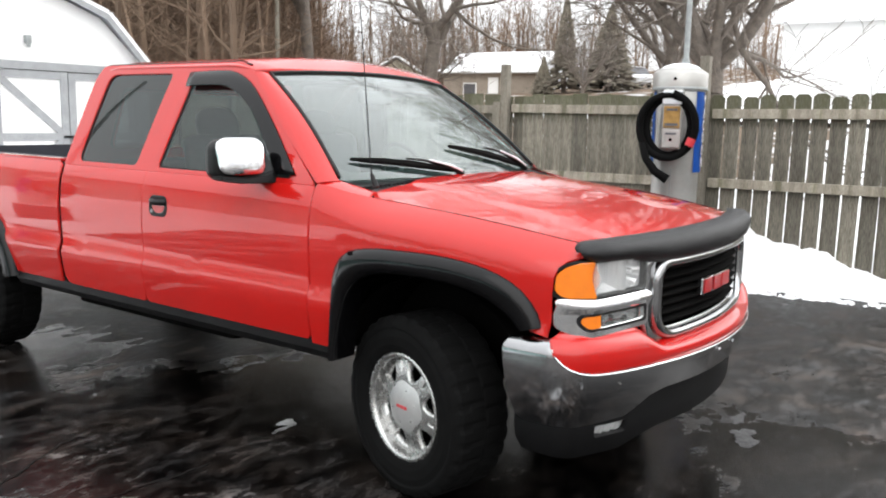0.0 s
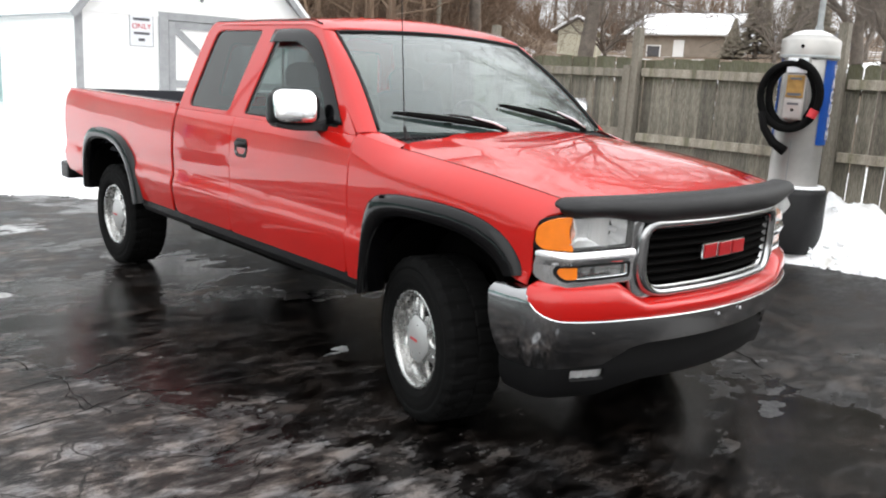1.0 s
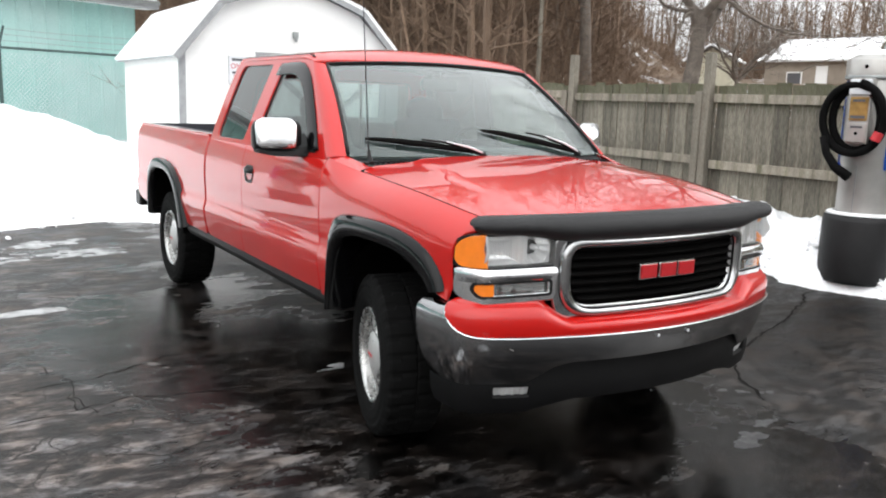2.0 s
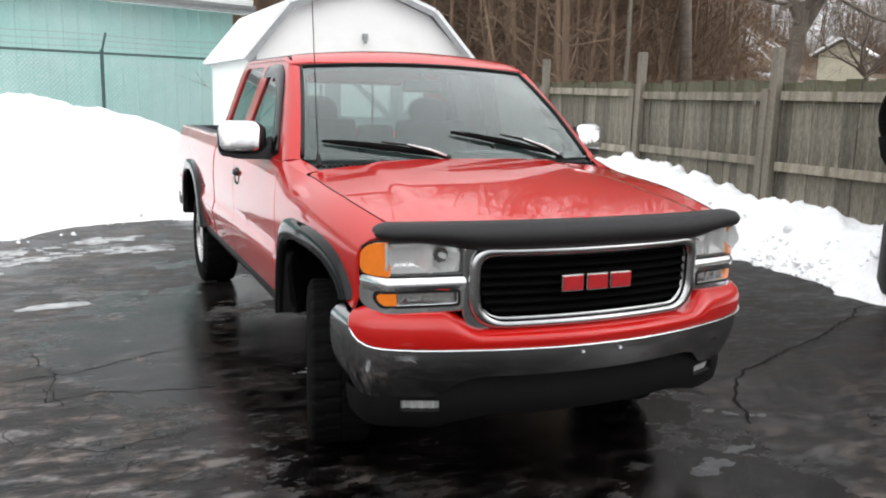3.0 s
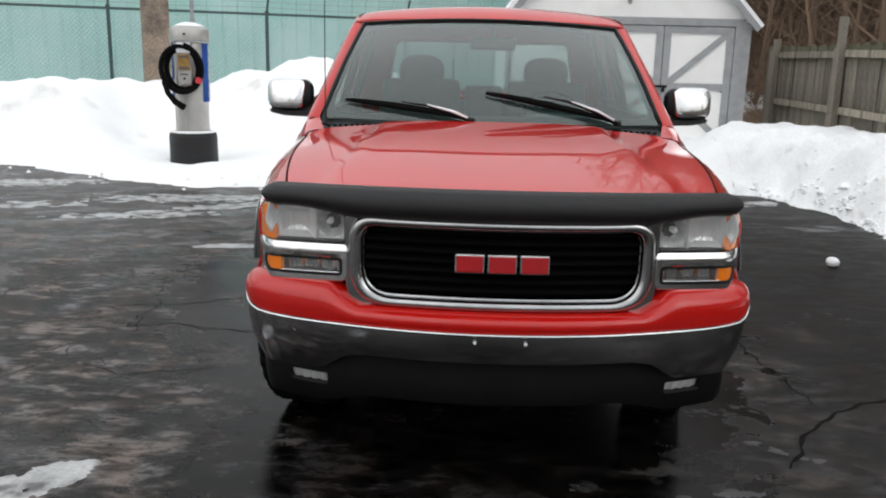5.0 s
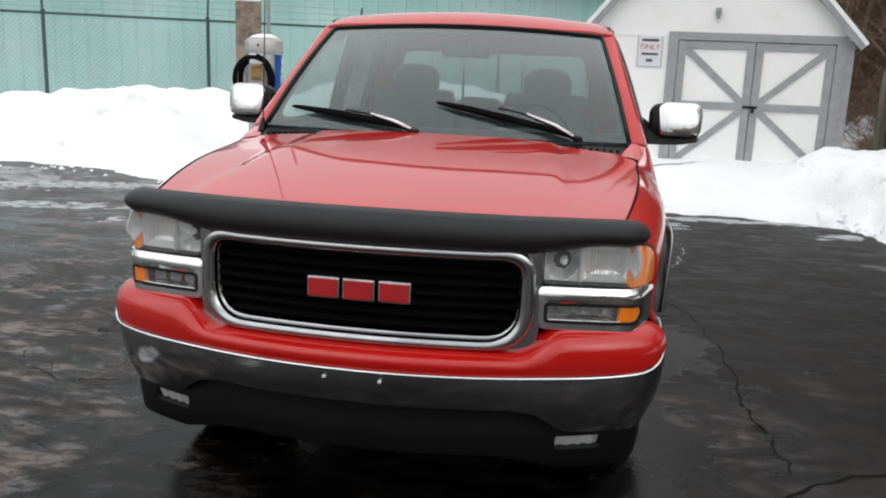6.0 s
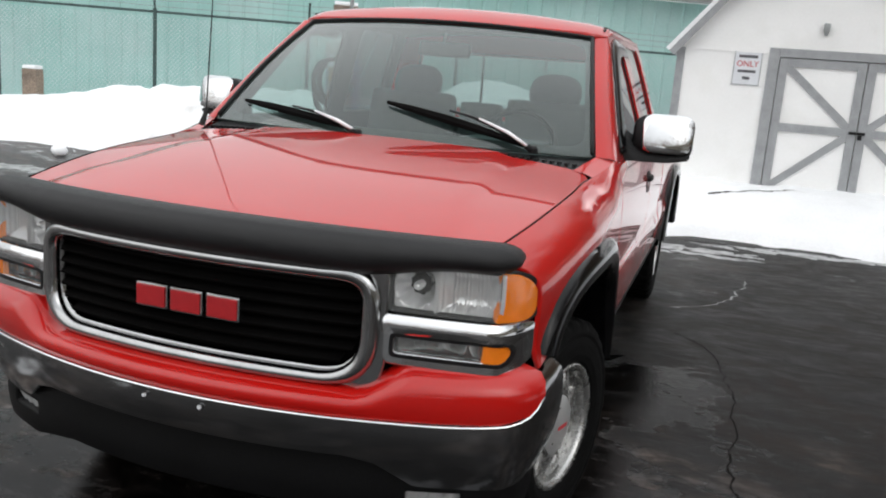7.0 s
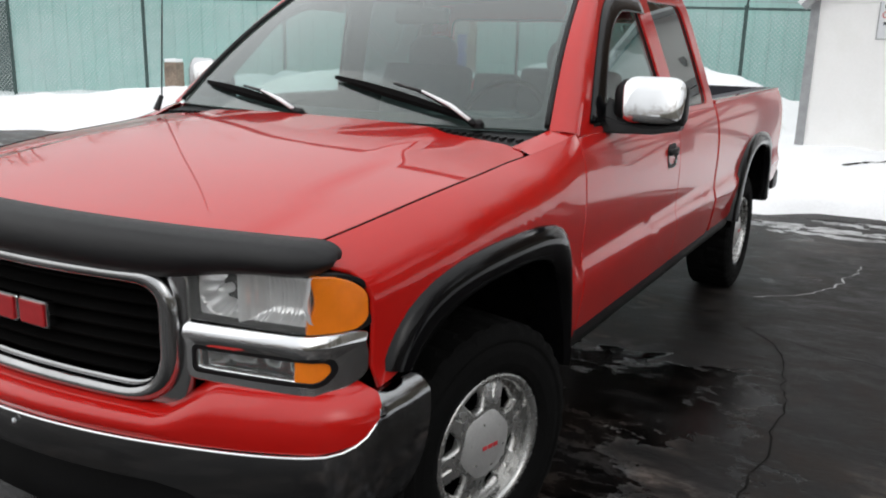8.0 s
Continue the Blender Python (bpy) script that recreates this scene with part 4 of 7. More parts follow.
def round_poly(pts, r, n=4):
    """An outline with its corners rounded; r is a number or one for each corner."""
    out = []
    m = len(pts)
    for i, p in enumerate(pts):
        rr = r[i] if isinstance(r, (list, tuple)) else r
        p = Vector(p)
        a, b = Vector(pts[i - 1]) - p, Vector(pts[(i + 1) % m]) - p
        k = min(rr, a.length * 0.45, b.length * 0.45)
        if k < 1e-4:
            out.append(tuple(p))
            continue
        s, e = p + a.normalized() * k, p + b.normalized() * k
        for j in range(n + 1):
            t = j / n
            q = s * (1 - t) ** 2 + p * 2 * t * (1 - t) + e * t * t
            out.append((q.x, q.y))
    return out


def sheet(name, outer, surf, mat, parent, holes=(), step=0.06, thick=0.014, lip=0.004, label="", flip=False):
    """A panel cut from the smooth surface surf(u, v) along outlines in u, v, with rolled edges and thickness. flip turns its face round."""
    loops = [[Vector((*p, 0)) for p in lp] for lp in (outer, *holes)]
    flat = [p for lp in loops for p in lp]
    bm = bmesh.new()
    vs = [bm.verts.new(p) for p in flat]
    for t in tessellate_polygon(loops):
        if len(set(t)) == 3:
            try:
                bm.faces.new([vs[i] for i in t])
            except ValueError:
                pass
    for ax in (0, 1):
        lo, hi = min(p[ax] for p in flat), max(p[ax] for p in flat)
        k = math.ceil(lo / step)
        while k * step < hi:
            co, no = [0, 0, 0], [0, 0, 0]
            co[ax], no[ax] = k * step, 1
            bmesh.ops.bisect_plane(bm, geom=bm.verts[:] + bm.edges[:] + bm.faces[:], dist=1e-5, plane_co=co, plane_no=no)
            k += 1
    bmesh.ops.remove_doubles(bm, verts=bm.verts, dist=1e-5)
    bmesh.ops.recalc_face_normals(bm, faces=bm.faces)
    bm.faces.ensure_lookup_table()
    if sum(f.normal.z for f in bm.faces) < 0:
        bmesh.ops.reverse_faces(bm, faces=bm.faces)
    bm.verts.index_update()
    uv = [(v.co.x, v.co.y) for v in bm.verts]
    edges = [(e.verts[0].index, e.verts[1].index, e.link_faces[0].calc_center_median()) for e in bm.edges if len(e.link_faces) == 1]
    faces = [[v.index for v in f.verts] for f in bm.faces]
    bm.free()
    h = 1e-3
    P, N, T = [], [], []
    sg = -1 if flip else 1
    for u, v in uv:
        p = Vector(surf(u, v))
        du, dv = (Vector(surf(u + h, v)) - Vector(surf(u - h, v))) / (2 * h), (Vector(surf(u, v + h)) - Vector(surf(u, v - h))) / (2 * h)
        n = du.cross(dv)
        n = n.normalized() * sg if n.length > 1e-9 else Vector((0, 0, 1))
        P.append(p)
        N.append(n)
        T.append((du, dv))
    outw = {}
    for a, b, c in edges:
        d = Vector((uv[b][0] - uv[a][0], uv[b][1] - uv[a][1]))
        o = Vector((d.y, -d.x))
        mid = Vector(((uv[a][0] + uv[b][0]) / 2 - c.x, (uv[a][1] + uv[b][1]) / 2 - c.y))
        if o.dot(mid) < 0:
            o = -o
        if o.length > 1e-9:
            o.normalize()
        for i in (a, b):
            outw[i] = outw.get(i, Vector((0, 0))) + o
    verts, norms = list(P), list(N)
    if flip:
        faces = [f[::-1] for f in faces]
    ring = {}
    for i, o in outw.items():
        w = (T[i][0] * o.x + T[i][1] * o.y)
        w = w.normalized() if w.length > 1e-9 else N[i].orthogonal().normalized()
        ring[i] = (len(verts), len(verts) + 1)
        verts += [P[i] + w * lip - N[i] * lip, P[i] + w * lip - N[i] * thick]
        norms += [(N[i] + w).normalized(), w]
    for a, b, c in edges:
        va, vb = verts[a], verts[b]
        q1, q2 = [a, b, ring[b][0], ring[a][0]], [ring[a][0], ring[b][0], ring[b][1], ring[a][1]]
        nn = (verts[b] - verts[a]).cross(verts[ring[b][1]] - verts[b])
        if nn.dot(norms[ring[a][1]] + norms[ring[b][1]]) < 0:
            q1, q2 = q1[::-1], q2[::-1]
        faces += [q1, q2]
    me = bpy.data.meshes.new(name)
    me.from_pydata([tuple(v) for v in verts], [], faces)
    me.materials.append(mat)
    me.polygons.foreach_set("use_smooth", [True] * len(me.polygons))
    me.validate()
    if len(me.vertices) == len(norms):
        me.normals_split_custom_set_from_vertices([tuple(n) for n in norms])
    ob = new(name, me)
    ob.parent = parent
    return tagged(ob, label)


def loft(rows, closed=False, caps=True):
    """A bmesh skinned over rows of points."""
    bm = bmesh.new()
    R = [[bm.verts.new(p) for p in row] for row in rows]
    for a, b in zip(R, R[1:]):
        n = len(a)
        for k in range(n if closed else n - 1):
            j = (k + 1) % n
            bm.faces.new((a[k], a[j], b[j], b[k]))
    if closed and caps:
        bm.faces.new(R[0][::-1])
        bm.faces.new(R[-1])
    return bm


WB, HUB, BELT = 3.645, 0.385, 1.274
door_x = spline((0.48, 0.56, 0.66, 0.76, 0.80, 0.825, 0.85, 0.95, 1.05, 1.15, 1.23, 1.30), (0.925, 0.947, 0.966, 0.981, 0.982, 0.972, 0.965, 0.970, 0.971, 0.964, 0.948, 0.918))
fender_top = spline((-0.85, -0.75, -0.3, 0.1, 0.22, 0.36, 0.52), (1.105, 1.124, 1.191, 1.227, 1.237, 1.259, 1.288))


def side_x(y, z):
    """Half width of the body side below the windows."""
    x = door_x(z)
    if y < 0.6:
        k = smoothstep(0.6, 0.1, y)
        t = max(0, (z - (fender_top(y) - 0.15)) / 0.15)
        x = x * (1 - k) + k * (door_x(min(z, 1.05)) - 0.104 * min(t, 1.3) ** 2.5)
        if y < 0:
            x -= 0.055 * (y / 0.62) ** 2
    return x


def upper_x(y, z):
    """Half width of the cab beside the windows."""
    return 0.918 - (z - 1.30) * 0.32 - 0.014 * max(0, (z - 1.30) / 0.52) ** 3


def front_y(x):
    """The front face in plan."""
    return -0.93 + 0.196 * (x / 0.95) ** 2 + 0.10 * (max(0, abs(x) - 0.82) / 0.08) ** 2


def roof_z(x, y):
    z = 1.882 - 0.05 * (x / 0.745) ** 2
    if y < 1.25:
        z -= 0.080 * ((1.25 - y) / 0.28) ** 2
    if y > 2.15:
        z -= 0.045 * ((y - 2.15) / 0.2) ** 2
    return z - 0.05 * max(0, (abs(x) - 0.66) / 0.085) ** 2 * 0.35


hood_mid = spline((-0.95, -0.75, -0.4, 0.0, 0.4), (1.112, 1.152, 1.210, 1.260, 1.296))


def seam_x(y):
    """Where bonnet and wing meet."""
    return side_x(y, fender_top(y))


def hood_z(x, y):
    c, s = hood_mid(y), fender_top(y)
    e = min(1.05, abs(x) / seam_x(y))
    dome = 0.016 * smoothstep(0.60, 0.53, abs(x) + 0.12 * y)
    return c + dome * (1 - e ** 3) - (c - s) * e ** 3.0


def shield_glass(u, v):
    """The windscreen: u across (-1 to 1), v from the base to the top."""
    w = 0.848 - 0.150 * v
    return Vector((u * w, 0.33 + 0.635 * v + 0.115 * u * u * (1 - 0.35 * v) - 0.02 * math.sin(math.pi * v), 1.295 + 0.50 * v - 0.028 * u * u * v + 0.018 * math.sin(math.pi * v)))


FLARE_F = [(0.372, 0.54), (0.372, 0.68), (0.366, 0.84), (0.345, 0.95), (0.29, 1.015), (0.15, 1.045), (0.0, 1.052), (-0.17, 1.052), (-0.33, 1.036), (-0.45, 1.004), (-0.535, 0.955), (-0.585, 0.895), (-0.604, 0.855), (-0.612, 0.828)]
ARCH_F = [(0.340, 0.54), (0.333, 0.63), (0.310, 0.74), (0.270, 0.85), (0.20, 0.915), (0.10, 0.945), (0.0, 0.955), (-0.13, 0.955), (-0.26, 0.945), (-0.36, 0.920), (-0.44, 0.88), (-0.490, 0.846), (-0.512, 0.826), (-0.525, 0.810)]
FLARE_R = [(4.11, 0.58), (4.11, 0.72), (4.095, 0.86), (4.05, 0.96), (3.96, 1.015), (3.83, 1.04), (3.68, 1.047), (3.52, 1.044), (3.37, 1.022), (3.25, 0.98), (3.15, 0.91), (3.08, 0.81), (3.03, 0.70), (2.995, 0.57)]
ARCH_R = [(4.03, 0.54), (4.03, 0.68), (4.01, 0.80), (3.96, 0.88), (3.89, 0.925), (3.79, 0.95), (3.67, 0.957), (3.54, 0.953), (3.43, 0.93), (3.34, 0.89), (3.26, 0.83), (3.19, 0.75), (3.14, 0.66), (3.10, 0.55)]


def wheel(tk, sx, y, steer):
    w = new("wheel")
    w.parent = tk
    w.matrix_basis = pose(sx * 0.79, y, HUB, 0, 0, steer) @ Matrix.Diagonal((sx, 1, 1, 1)) @ pose(0, 0, 0, 0, 90, 0)
    # local z points outwards from the truck; the tread blocks stand proud of the carcass
    across = [(0.215, -0.115), (0.23, -0.128), (0.30, -0.142), (0.345, -0.138), (0.366, -0.126), (0.376, -0.114), (0.377, -0.075), (0.377, -0.069), (0.377, -0.008), (0.377, 0.0), (0.377, 0.008), (0.377, 0.069), (0.377, 0.075), (0.376, 0.114), (0.366, 0.126), (0.345, 0.138),
              (0.335, 0.140), (0.325, 0.137), (0.30, 0.143), (0.262, 0.142), (0.25, 0.138), (0.238, 0.134), (0.228, 0.124), (0.215, 0.115)]
    sides = 150
    bm = bmesh.new()
    rings = []
    for q, (r, z) in enumerate(across):
        ring = []
        for k in range(sides):
            a = 6.283185 * k / sides
            rr = r
            if q in (4, 5, 6, 12, 13, 14) and (k + (2 if q > 9 else 0)) % 5 < 3:
                rr += 0.007
            if q in (7, 8, 10, 11) and (k + (3 if q > 9 else 1)) % 5 < 4:
                rr += 0.007
            ring.append(bm.verts.new((rr * math.cos(a), rr * math.sin(a), z)))
        rings.append(ring)
    for a, b in zip(rings, rings[1:]):
        for k in range(sides):
            j = (k + 1) % sides
            bm.faces.new((a[k], a[j], b[j], b[k]))
    part("tyre", bm, RUBBER, w, "black all-terrain tyre")
    rim = part("rim", lathe([(0.218, 0.108), (0.229, 0.112), (0.231, 0.122), (0.226, 0.130), (0.214, 0.128), (0.207, 0.122), (0.204, 0.11), (0.202, 0.095)], 56), ALLOY, w, "bright alloy rim", True)
    part("barrel_lip", lathe([(0.202, 0.095), (0.199, 0.066), (0.196, 0.052)], 40), ALLOY, w, "", True)
    # inner half of the same barrel, with the rim's inside shade as its colour
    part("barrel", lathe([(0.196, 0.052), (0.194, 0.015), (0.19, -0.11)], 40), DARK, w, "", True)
    holes = []
    for k in range(6):
        c = radians(60 * k + 15)
        holes.append(round_poly([(r * math.cos(c + radians(da)), r * math.sin(c + radians(da))) for r, da in ((0.112, -9), (0.150, -16), (0.192, -17), (0.196, 0), (0.192, 17), (0.150, 16), (0.112, 9), (0.108, 0))], 0.012, 3))
        c += radians(30)
        holes.append(round_poly([(r * math.cos(c + radians(da)), r * math.sin(c + radians(da))) for r, da in ((0.140, -2.0), (0.194, -3.6), (0.194, 3.6), (0.140, 2.0))], 0.004, 2))
    disc = [(0.204 * math.cos(6.28319 * k / 64), 0.204 * math.sin(6.28319 * k / 64)) for k in range(64)]
    sheet("disc", disc, lambda u, v: Vector((u, v, 0.106 - 0.55 * max(0, math.hypot(u, v) - 0.10) ** 1.5)), ALLOY, w, holes, step=0.05, thick=0.032, lip=0.004, label="alloy disc with six pairs of spokes")
    # broad centre cap, lightly lobed towards the spokes
    cap = []
    for k in range(96):
        a = 6.283185 * k / 96
        r = 0.103 + 0.005 * math.cos(6 * (a - radians(45)))
        cap.append((r * math.cos(a), r * math.sin(a)))
    hub = sheet("hub_cap", cap, lambda u, v: Vector((u, v, 0.126 - 1.5 * (u * u + v * v) - 60 * max(0, math.hypot(u, v) - 0.075) ** 3)), CAPGREY, w, step=0.03, thick=0.028, lip=0.006, label="dull silver centre cap")
    for k in range(3):
        part("cap_mark", add_box(bmesh.new(), -0.0065, 0.0065, -0.034 + 0.024 * k, -0.014 + 0.024 * k, 0.1255, 0.1275, 0.0008), PRINTRED, hub, "small plain red mark")
    for k in range(6):
        a = radians(60 * k + 15)
        part("cap_nut", lathe([(0.008, 0.108), (0.008, 0.114), (0.004, 0.117), (0, 0.117)], 8, Matrix.Translation((0.072 * math.cos(a), 0.072 * math.sin(a), 0.0015))), ALLOY, hub)
    part("brake_disc", lathe([(0, 0.02), (0.16, 0.02), (0.16, 0.0), (0, 0.0)], 28), DARK, w)
    return w


def flare(tk, sx, outer, inner):
    n = 30
    a, b = curve_points(outer, n), curve_points(inner, n)
    rows = []
    for k in range(n):
        (ya, za), (yb, zb) = a[k], b[k]
        row = []
        for t, x in ((-0.05, 0.945), (0.0, 0.972), (0.06, 0.988), (0.3, 1.002), (0.6, 1.008), (0.9, 1.000), (1.0, 0.985), (1.02, 0.965), (1.02, 0.86)):
            xx = x - (0.055 * (min(0, ya) / 0.62) ** 2 if ya < 0 else 0)
            row.append((sx * xx, ya + (yb - ya) * t, za + (zb - za) * t))
        rows.append(row)
    part("fender_flare", loft(rows), FLARE, tk, "glossy black plastic wheel-arch flare", True)


def mirror(tk, sx):
    """Door mirror: chromed shell facing forward, black foot and rim, glass behind."""
    m = new("door_mirror")
    m.parent = tk
    m.matrix_basis = pose(sx * 0.955, 0.78, 1.30) @ Matrix.Diagonal((sx, 1, 1, 1))
    base = round_rect(0.0, 0.235, 0.0, 0.168, 0.055, 6)
    cu, cv = 0.1175, 0.084

    def face(u, v):
        a, b = (u - cu) / cu, (v - cv) / cv
        return Vector((u, -0.050 + 0.05 * (u / 0.235) + 0.016 * a * a + 0.010 * b * b + 0.016 * b + 0.020 * (a ** 6 + b ** 6), v))
    cap_edge = round_poly([(0.046, 0.018), (0.230, 0.016), (0.237, 0.170), (0.034, 0.170)], [0.03, 0.045, 0.06, 0.04], 6)
    sheet("shell", cap_edge, face, CHROME, m, step=0.02, thick=0.06, lip=0.012, label="chromed mirror shell")
    house_edge = round_rect(-0.014, 0.232, -0.022, 0.164, 0.055, 6)
    hu, hv = 0.109, 0.071
    rows = [[(hu + (u - hu) * k, t + 0.05 * (u / 0.235), hv + (v - hv) * k) for u, v in house_edge] for t, k in ((0.010, 0.90), (0.020, 0.97), (0.034, 0.99), (0.06, 0.99), (0.085, 0.95), (0.082, 0.9), (0.07, 0.88))]
    part("rim", loft(rows, True), BLACK, m, "black housing", True)
    part("glass", loft([[(cu + (u - cu) * k, t + 0.05 * (u / 0.235), cv + (v - cv) * k) for u, v in base] for t, k in ((0.0835, 0.87), (0.0865, 0.86), (0.0868, 0.02))], True), CHROME, m, "mirror glass")
    bm = loft([[(x, y, z) for x, y, z in row] for row in (
        [(-0.045, -0.03, -0.03), (-0.045, 0.075, -0.03), (-0.045, 0.06, 0.10), (-0.045, -0.02, 0.03)],
        [(0.02, -0.02, -0.03), (0.02, 0.08, -0.03), (0.02, 0.07, 0.05), (0.02, -0.01, 0.01)],
        [(0.14, 0.005, -0.028), (0.14, 0.09, -0.028), (0.14, 0.085, 0.012), (0.14, 0.01, -0.002)],
        [(0.225, 0.03, -0.012), (0.225, 0.10, -0.012), (0.225, 0.098, 0.01), (0.225, 0.035, 0.008)])], True)
    bmesh.ops.bevel(bm, geom=bm.edges[:], offset=0.006, segments=2, affect="EDGES")
    part("foot", bm, BLACK, m, "black mirror foot")
    return m


def pickup():
    tk = thing("pickup_truck", "lifted red extended-cab pickup truck with black flares and chrome bumper", "truck")

    # ----- body sides -----
    for sx in (-1, 1):
        fl = sx < 0
        S = lambda u, v, sx=sx: Vector((sx * side_x(u, v), u, v))
        arch = [((a[0] + b[0]) / 2, (a[1] + b[1]) / 2) for a, b in zip(curve_points(ARCH_F, 24), curve_points(FLARE_F, 24))]
        wing = [(0.503, 0.585), (0.503, 1.285)] + [(y, fender_top(y)) for y in (0.43, 0.36, 0.28, 0.2, 0.1, 0.0, -0.1, -0.2, -0.3, -0.4, -0.5, -0.58, -0.66, -0.735, -0.775)] + [(-0.775, 1.102), (-0.722, 1.096), (-0.682, 1.080), (-0.656, 1.05), (-0.645, 1.01), (-0.640, 0.95), (-0.638, 0.80)]
        wing += [p for p in reversed(arch) if 0.60 < p[1] and p[0] > -0.605]
        wing += [(0.36, 0.585)]
        sheet("front_wing", wing, S, RED, tk, step=0.05, flip=fl)
        sheet("front_door", round_poly([(0.517, 0.60), (1.693, 0.60), (1.693, BELT - 0.004), (0.517, BELT - 0.004)], [0.03, 0.03, 0.004, 0.004]), S, RED, tk, step=0.06, flip=fl)
        sheet("rear_door", round_poly([(1.703, 0.60), (2.455, 0.60), (2.455, BELT - 0.004), (1.703, BELT - 0.004)], [0.03, 0.06, 0.004, 0.004]), S, RED, tk, step=0.06, flip=fl)
        rear = [((a[0] + b[0]) / 2, (a[1] + b[1]) / 2) for a, b in zip(curve_points(ARCH_R, 26), curve_points(FLARE_R, 26))]
        bed = [(2.500, 0.60), (3.045, 0.60)] + [p for p in reversed(rear) if p[1] > 0.61] + [(4.07, 0.60), (4.50, 0.64), (4.555, 0.70), (4.555, 1.24), (4.53, 1.285), (4.49, 1.298), (2.54, 1.298), (2.500, 1.27)]
        sheet("bed_side", bed, S, RED, tk, step=0.06, flip=fl)
        # rail cap and inner bed wall
        part("bed_rail", box(min(sx * 0.882, sx * 0.925), max(sx * 0.882, sx * 0.925), 2.51, 4.54, 1.284, 1.304, 0.008), RED, tk)
        part("bed_wall", box(min(sx * 0.79, sx * 0.879), max(sx * 0.79, sx * 0.879), 2.51, 4.52, 0.86, 1.302, 0.01), BLUEDARK, tk, "dark liner of the load bed")
        # cab upper side with two window openings
        U = lambda u, v, sx=sx: Vector((sx * upper_x(u, v), u, v))
        frame_out = round_poly([(0.52, BELT + 0.002), (2.472, BELT + 0.002), (2.375, 1.765), (2.33, 1.822), (1.17, 1.822), (1.08, 1.775)], [0.0, 0.0, 0.05, 0.03, 0.05, 0.05])
        win_f = round_poly([(0.66, 1.292), (1.635, 1.292), (1.520, 1.757), (1.15, 1.757), (1.035, 1.68)], [0.03, 0.03, 0.04, 0.05, 0.06])
        win_r = round_poly([(1.805, 1.294), (2.355, 1.294), (2.255, 1.778), (1.685, 1.778)], [0.04, 0.06, 0.07, 0.04])
        sheet("cab_side", frame_out, U, RED, tk, [win_f, win_r], step=0.06, thick=0.012, flip=fl)
        sheet('pillar_trim', frame_out, lambda u, v, sx=sx: Vector((sx * (upper_x(u, v) - 0.040), u, v)), TRIM, tk, [win_f, win_r], step=0.12, thick=0.022, lip=0.001, flip=not fl)
        G = lambda u, v, sx=sx: Vector((sx * (upper_x(u, v) - 0.014), u, v))
        def grown(pts, d):
            c = Vector((sum(p[0] for p in pts) / len(pts), sum(p[1] for p in pts) / len(pts)))
            return [tuple(c + (Vector(p) - c) * (1 + d)) for p in pts]
        sheet("window_seal", grown(win_f, 0.035), lambda u, v, sx=sx: Vector((sx * (upper_x(u, v) - 0.010), u, v)), BLACK, tk, [grown(win_f, -0.035)], step=0.09, thick=0.006, lip=0.001, flip=fl)
        g = sheet("door_glass", grown(win_f, 0.02), G, DOORGLASS, tk, step=0.12, thick=0.004, lip=0.0005, flip=fl)
        g.visible_shadow = False
        sheet("window_seal", grown(win_r, 0.03), lambda u, v, sx=sx: Vector((sx * (upper_x(u, v) - 0.010), u, v)), BLACK, tk, [grown(win_r, -0.02)], step=0.09, thick=0.006, lip=0.001, flip=fl)
        sheet("quarter_glass", grown(win_r, 0.02), G, TINTED, tk, step=0.12, thick=0.004, lip=0.0005, flip=fl)
        # wind deflector round the door window
        path = curve_points([(0.635, 1.31), (0.695, 1.375), (0.80, 1.485), (0.91, 1.59), (1.02, 1.685), (1.11, 1.742), (1.22, 1.778), (1.36, 1.784), (1.545, 1.780)], 26)
        inn = curve_points([(0.745, 1.31), (0.795, 1.365), (0.88, 1.46), (0.98, 1.565), (1.07, 1.635), (1.15, 1.675), (1.24, 1.704), (1.36, 1.708), (1.535, 1.704)], 26)
        rows = []
        for (ya, za), (yb, zb) in zip(path, inn):
            row = []
            for t, o in ((0, 0.002), (0.05, 0.009), (0.4, 0.016), (0.9, 0.021), (1.0, 0.020), (1.0, 0.015), (0.4, 0.011), (0.05, 0.003)):
                y, z = ya + (yb - ya) * t, za + (zb - za) * t
                row.append((sx * (upper_x(y, z) + o), y, z))
            rows.append(row)
        part("wind_deflector", loft(rows, True), FLARE, tk, "smoked black window deflector", True)
        # A pillar between windscreen and cab side
        rows = []
        for k in range(13):
            v = k / 12
            a = shield_glass(1.0, v)
            y1, z1 = 0.505 + (1.075 - 0.505) * v + 0.012 * math.sin(math.pi * v), 1.285 + 0.487 * v
            b = Vector((upper_x(y1, z1) + 0.001, y1, z1))
            row = []
            for t in (0, 0.12, 0.35, 0.65, 0.9, 1.0):
                p = a.lerp(b, t)
                o = 0.022 * math.sin(math.pi * min(1, t * 0.9 + 0.08))
                q = Vector((p.x + o * 0.75, p.y - o * 0.75, p.z + o * 0.15))
                row.append((sx * q.x, q.y, q.z))
            rows.append(row)
        part("a_pillar", loft(rows), RED, tk, "", True)
        # black sill below the doors
        rows = []
        for y in np.linspace(0.40, 3.02, 12):
            rows.append([(sx * 0.935, y, 0.612), (sx * 0.950, y, 0.598), (sx * 0.948, y, 0.555), (sx * 0.930, y, 0.522), (sx * 0.88, y, 0.512), (sx * 0.80, y, 0.53), (sx * 0.80, y, 0.612)])
        part("sill", loft(rows, True), BLACK, tk, "black sill panel")
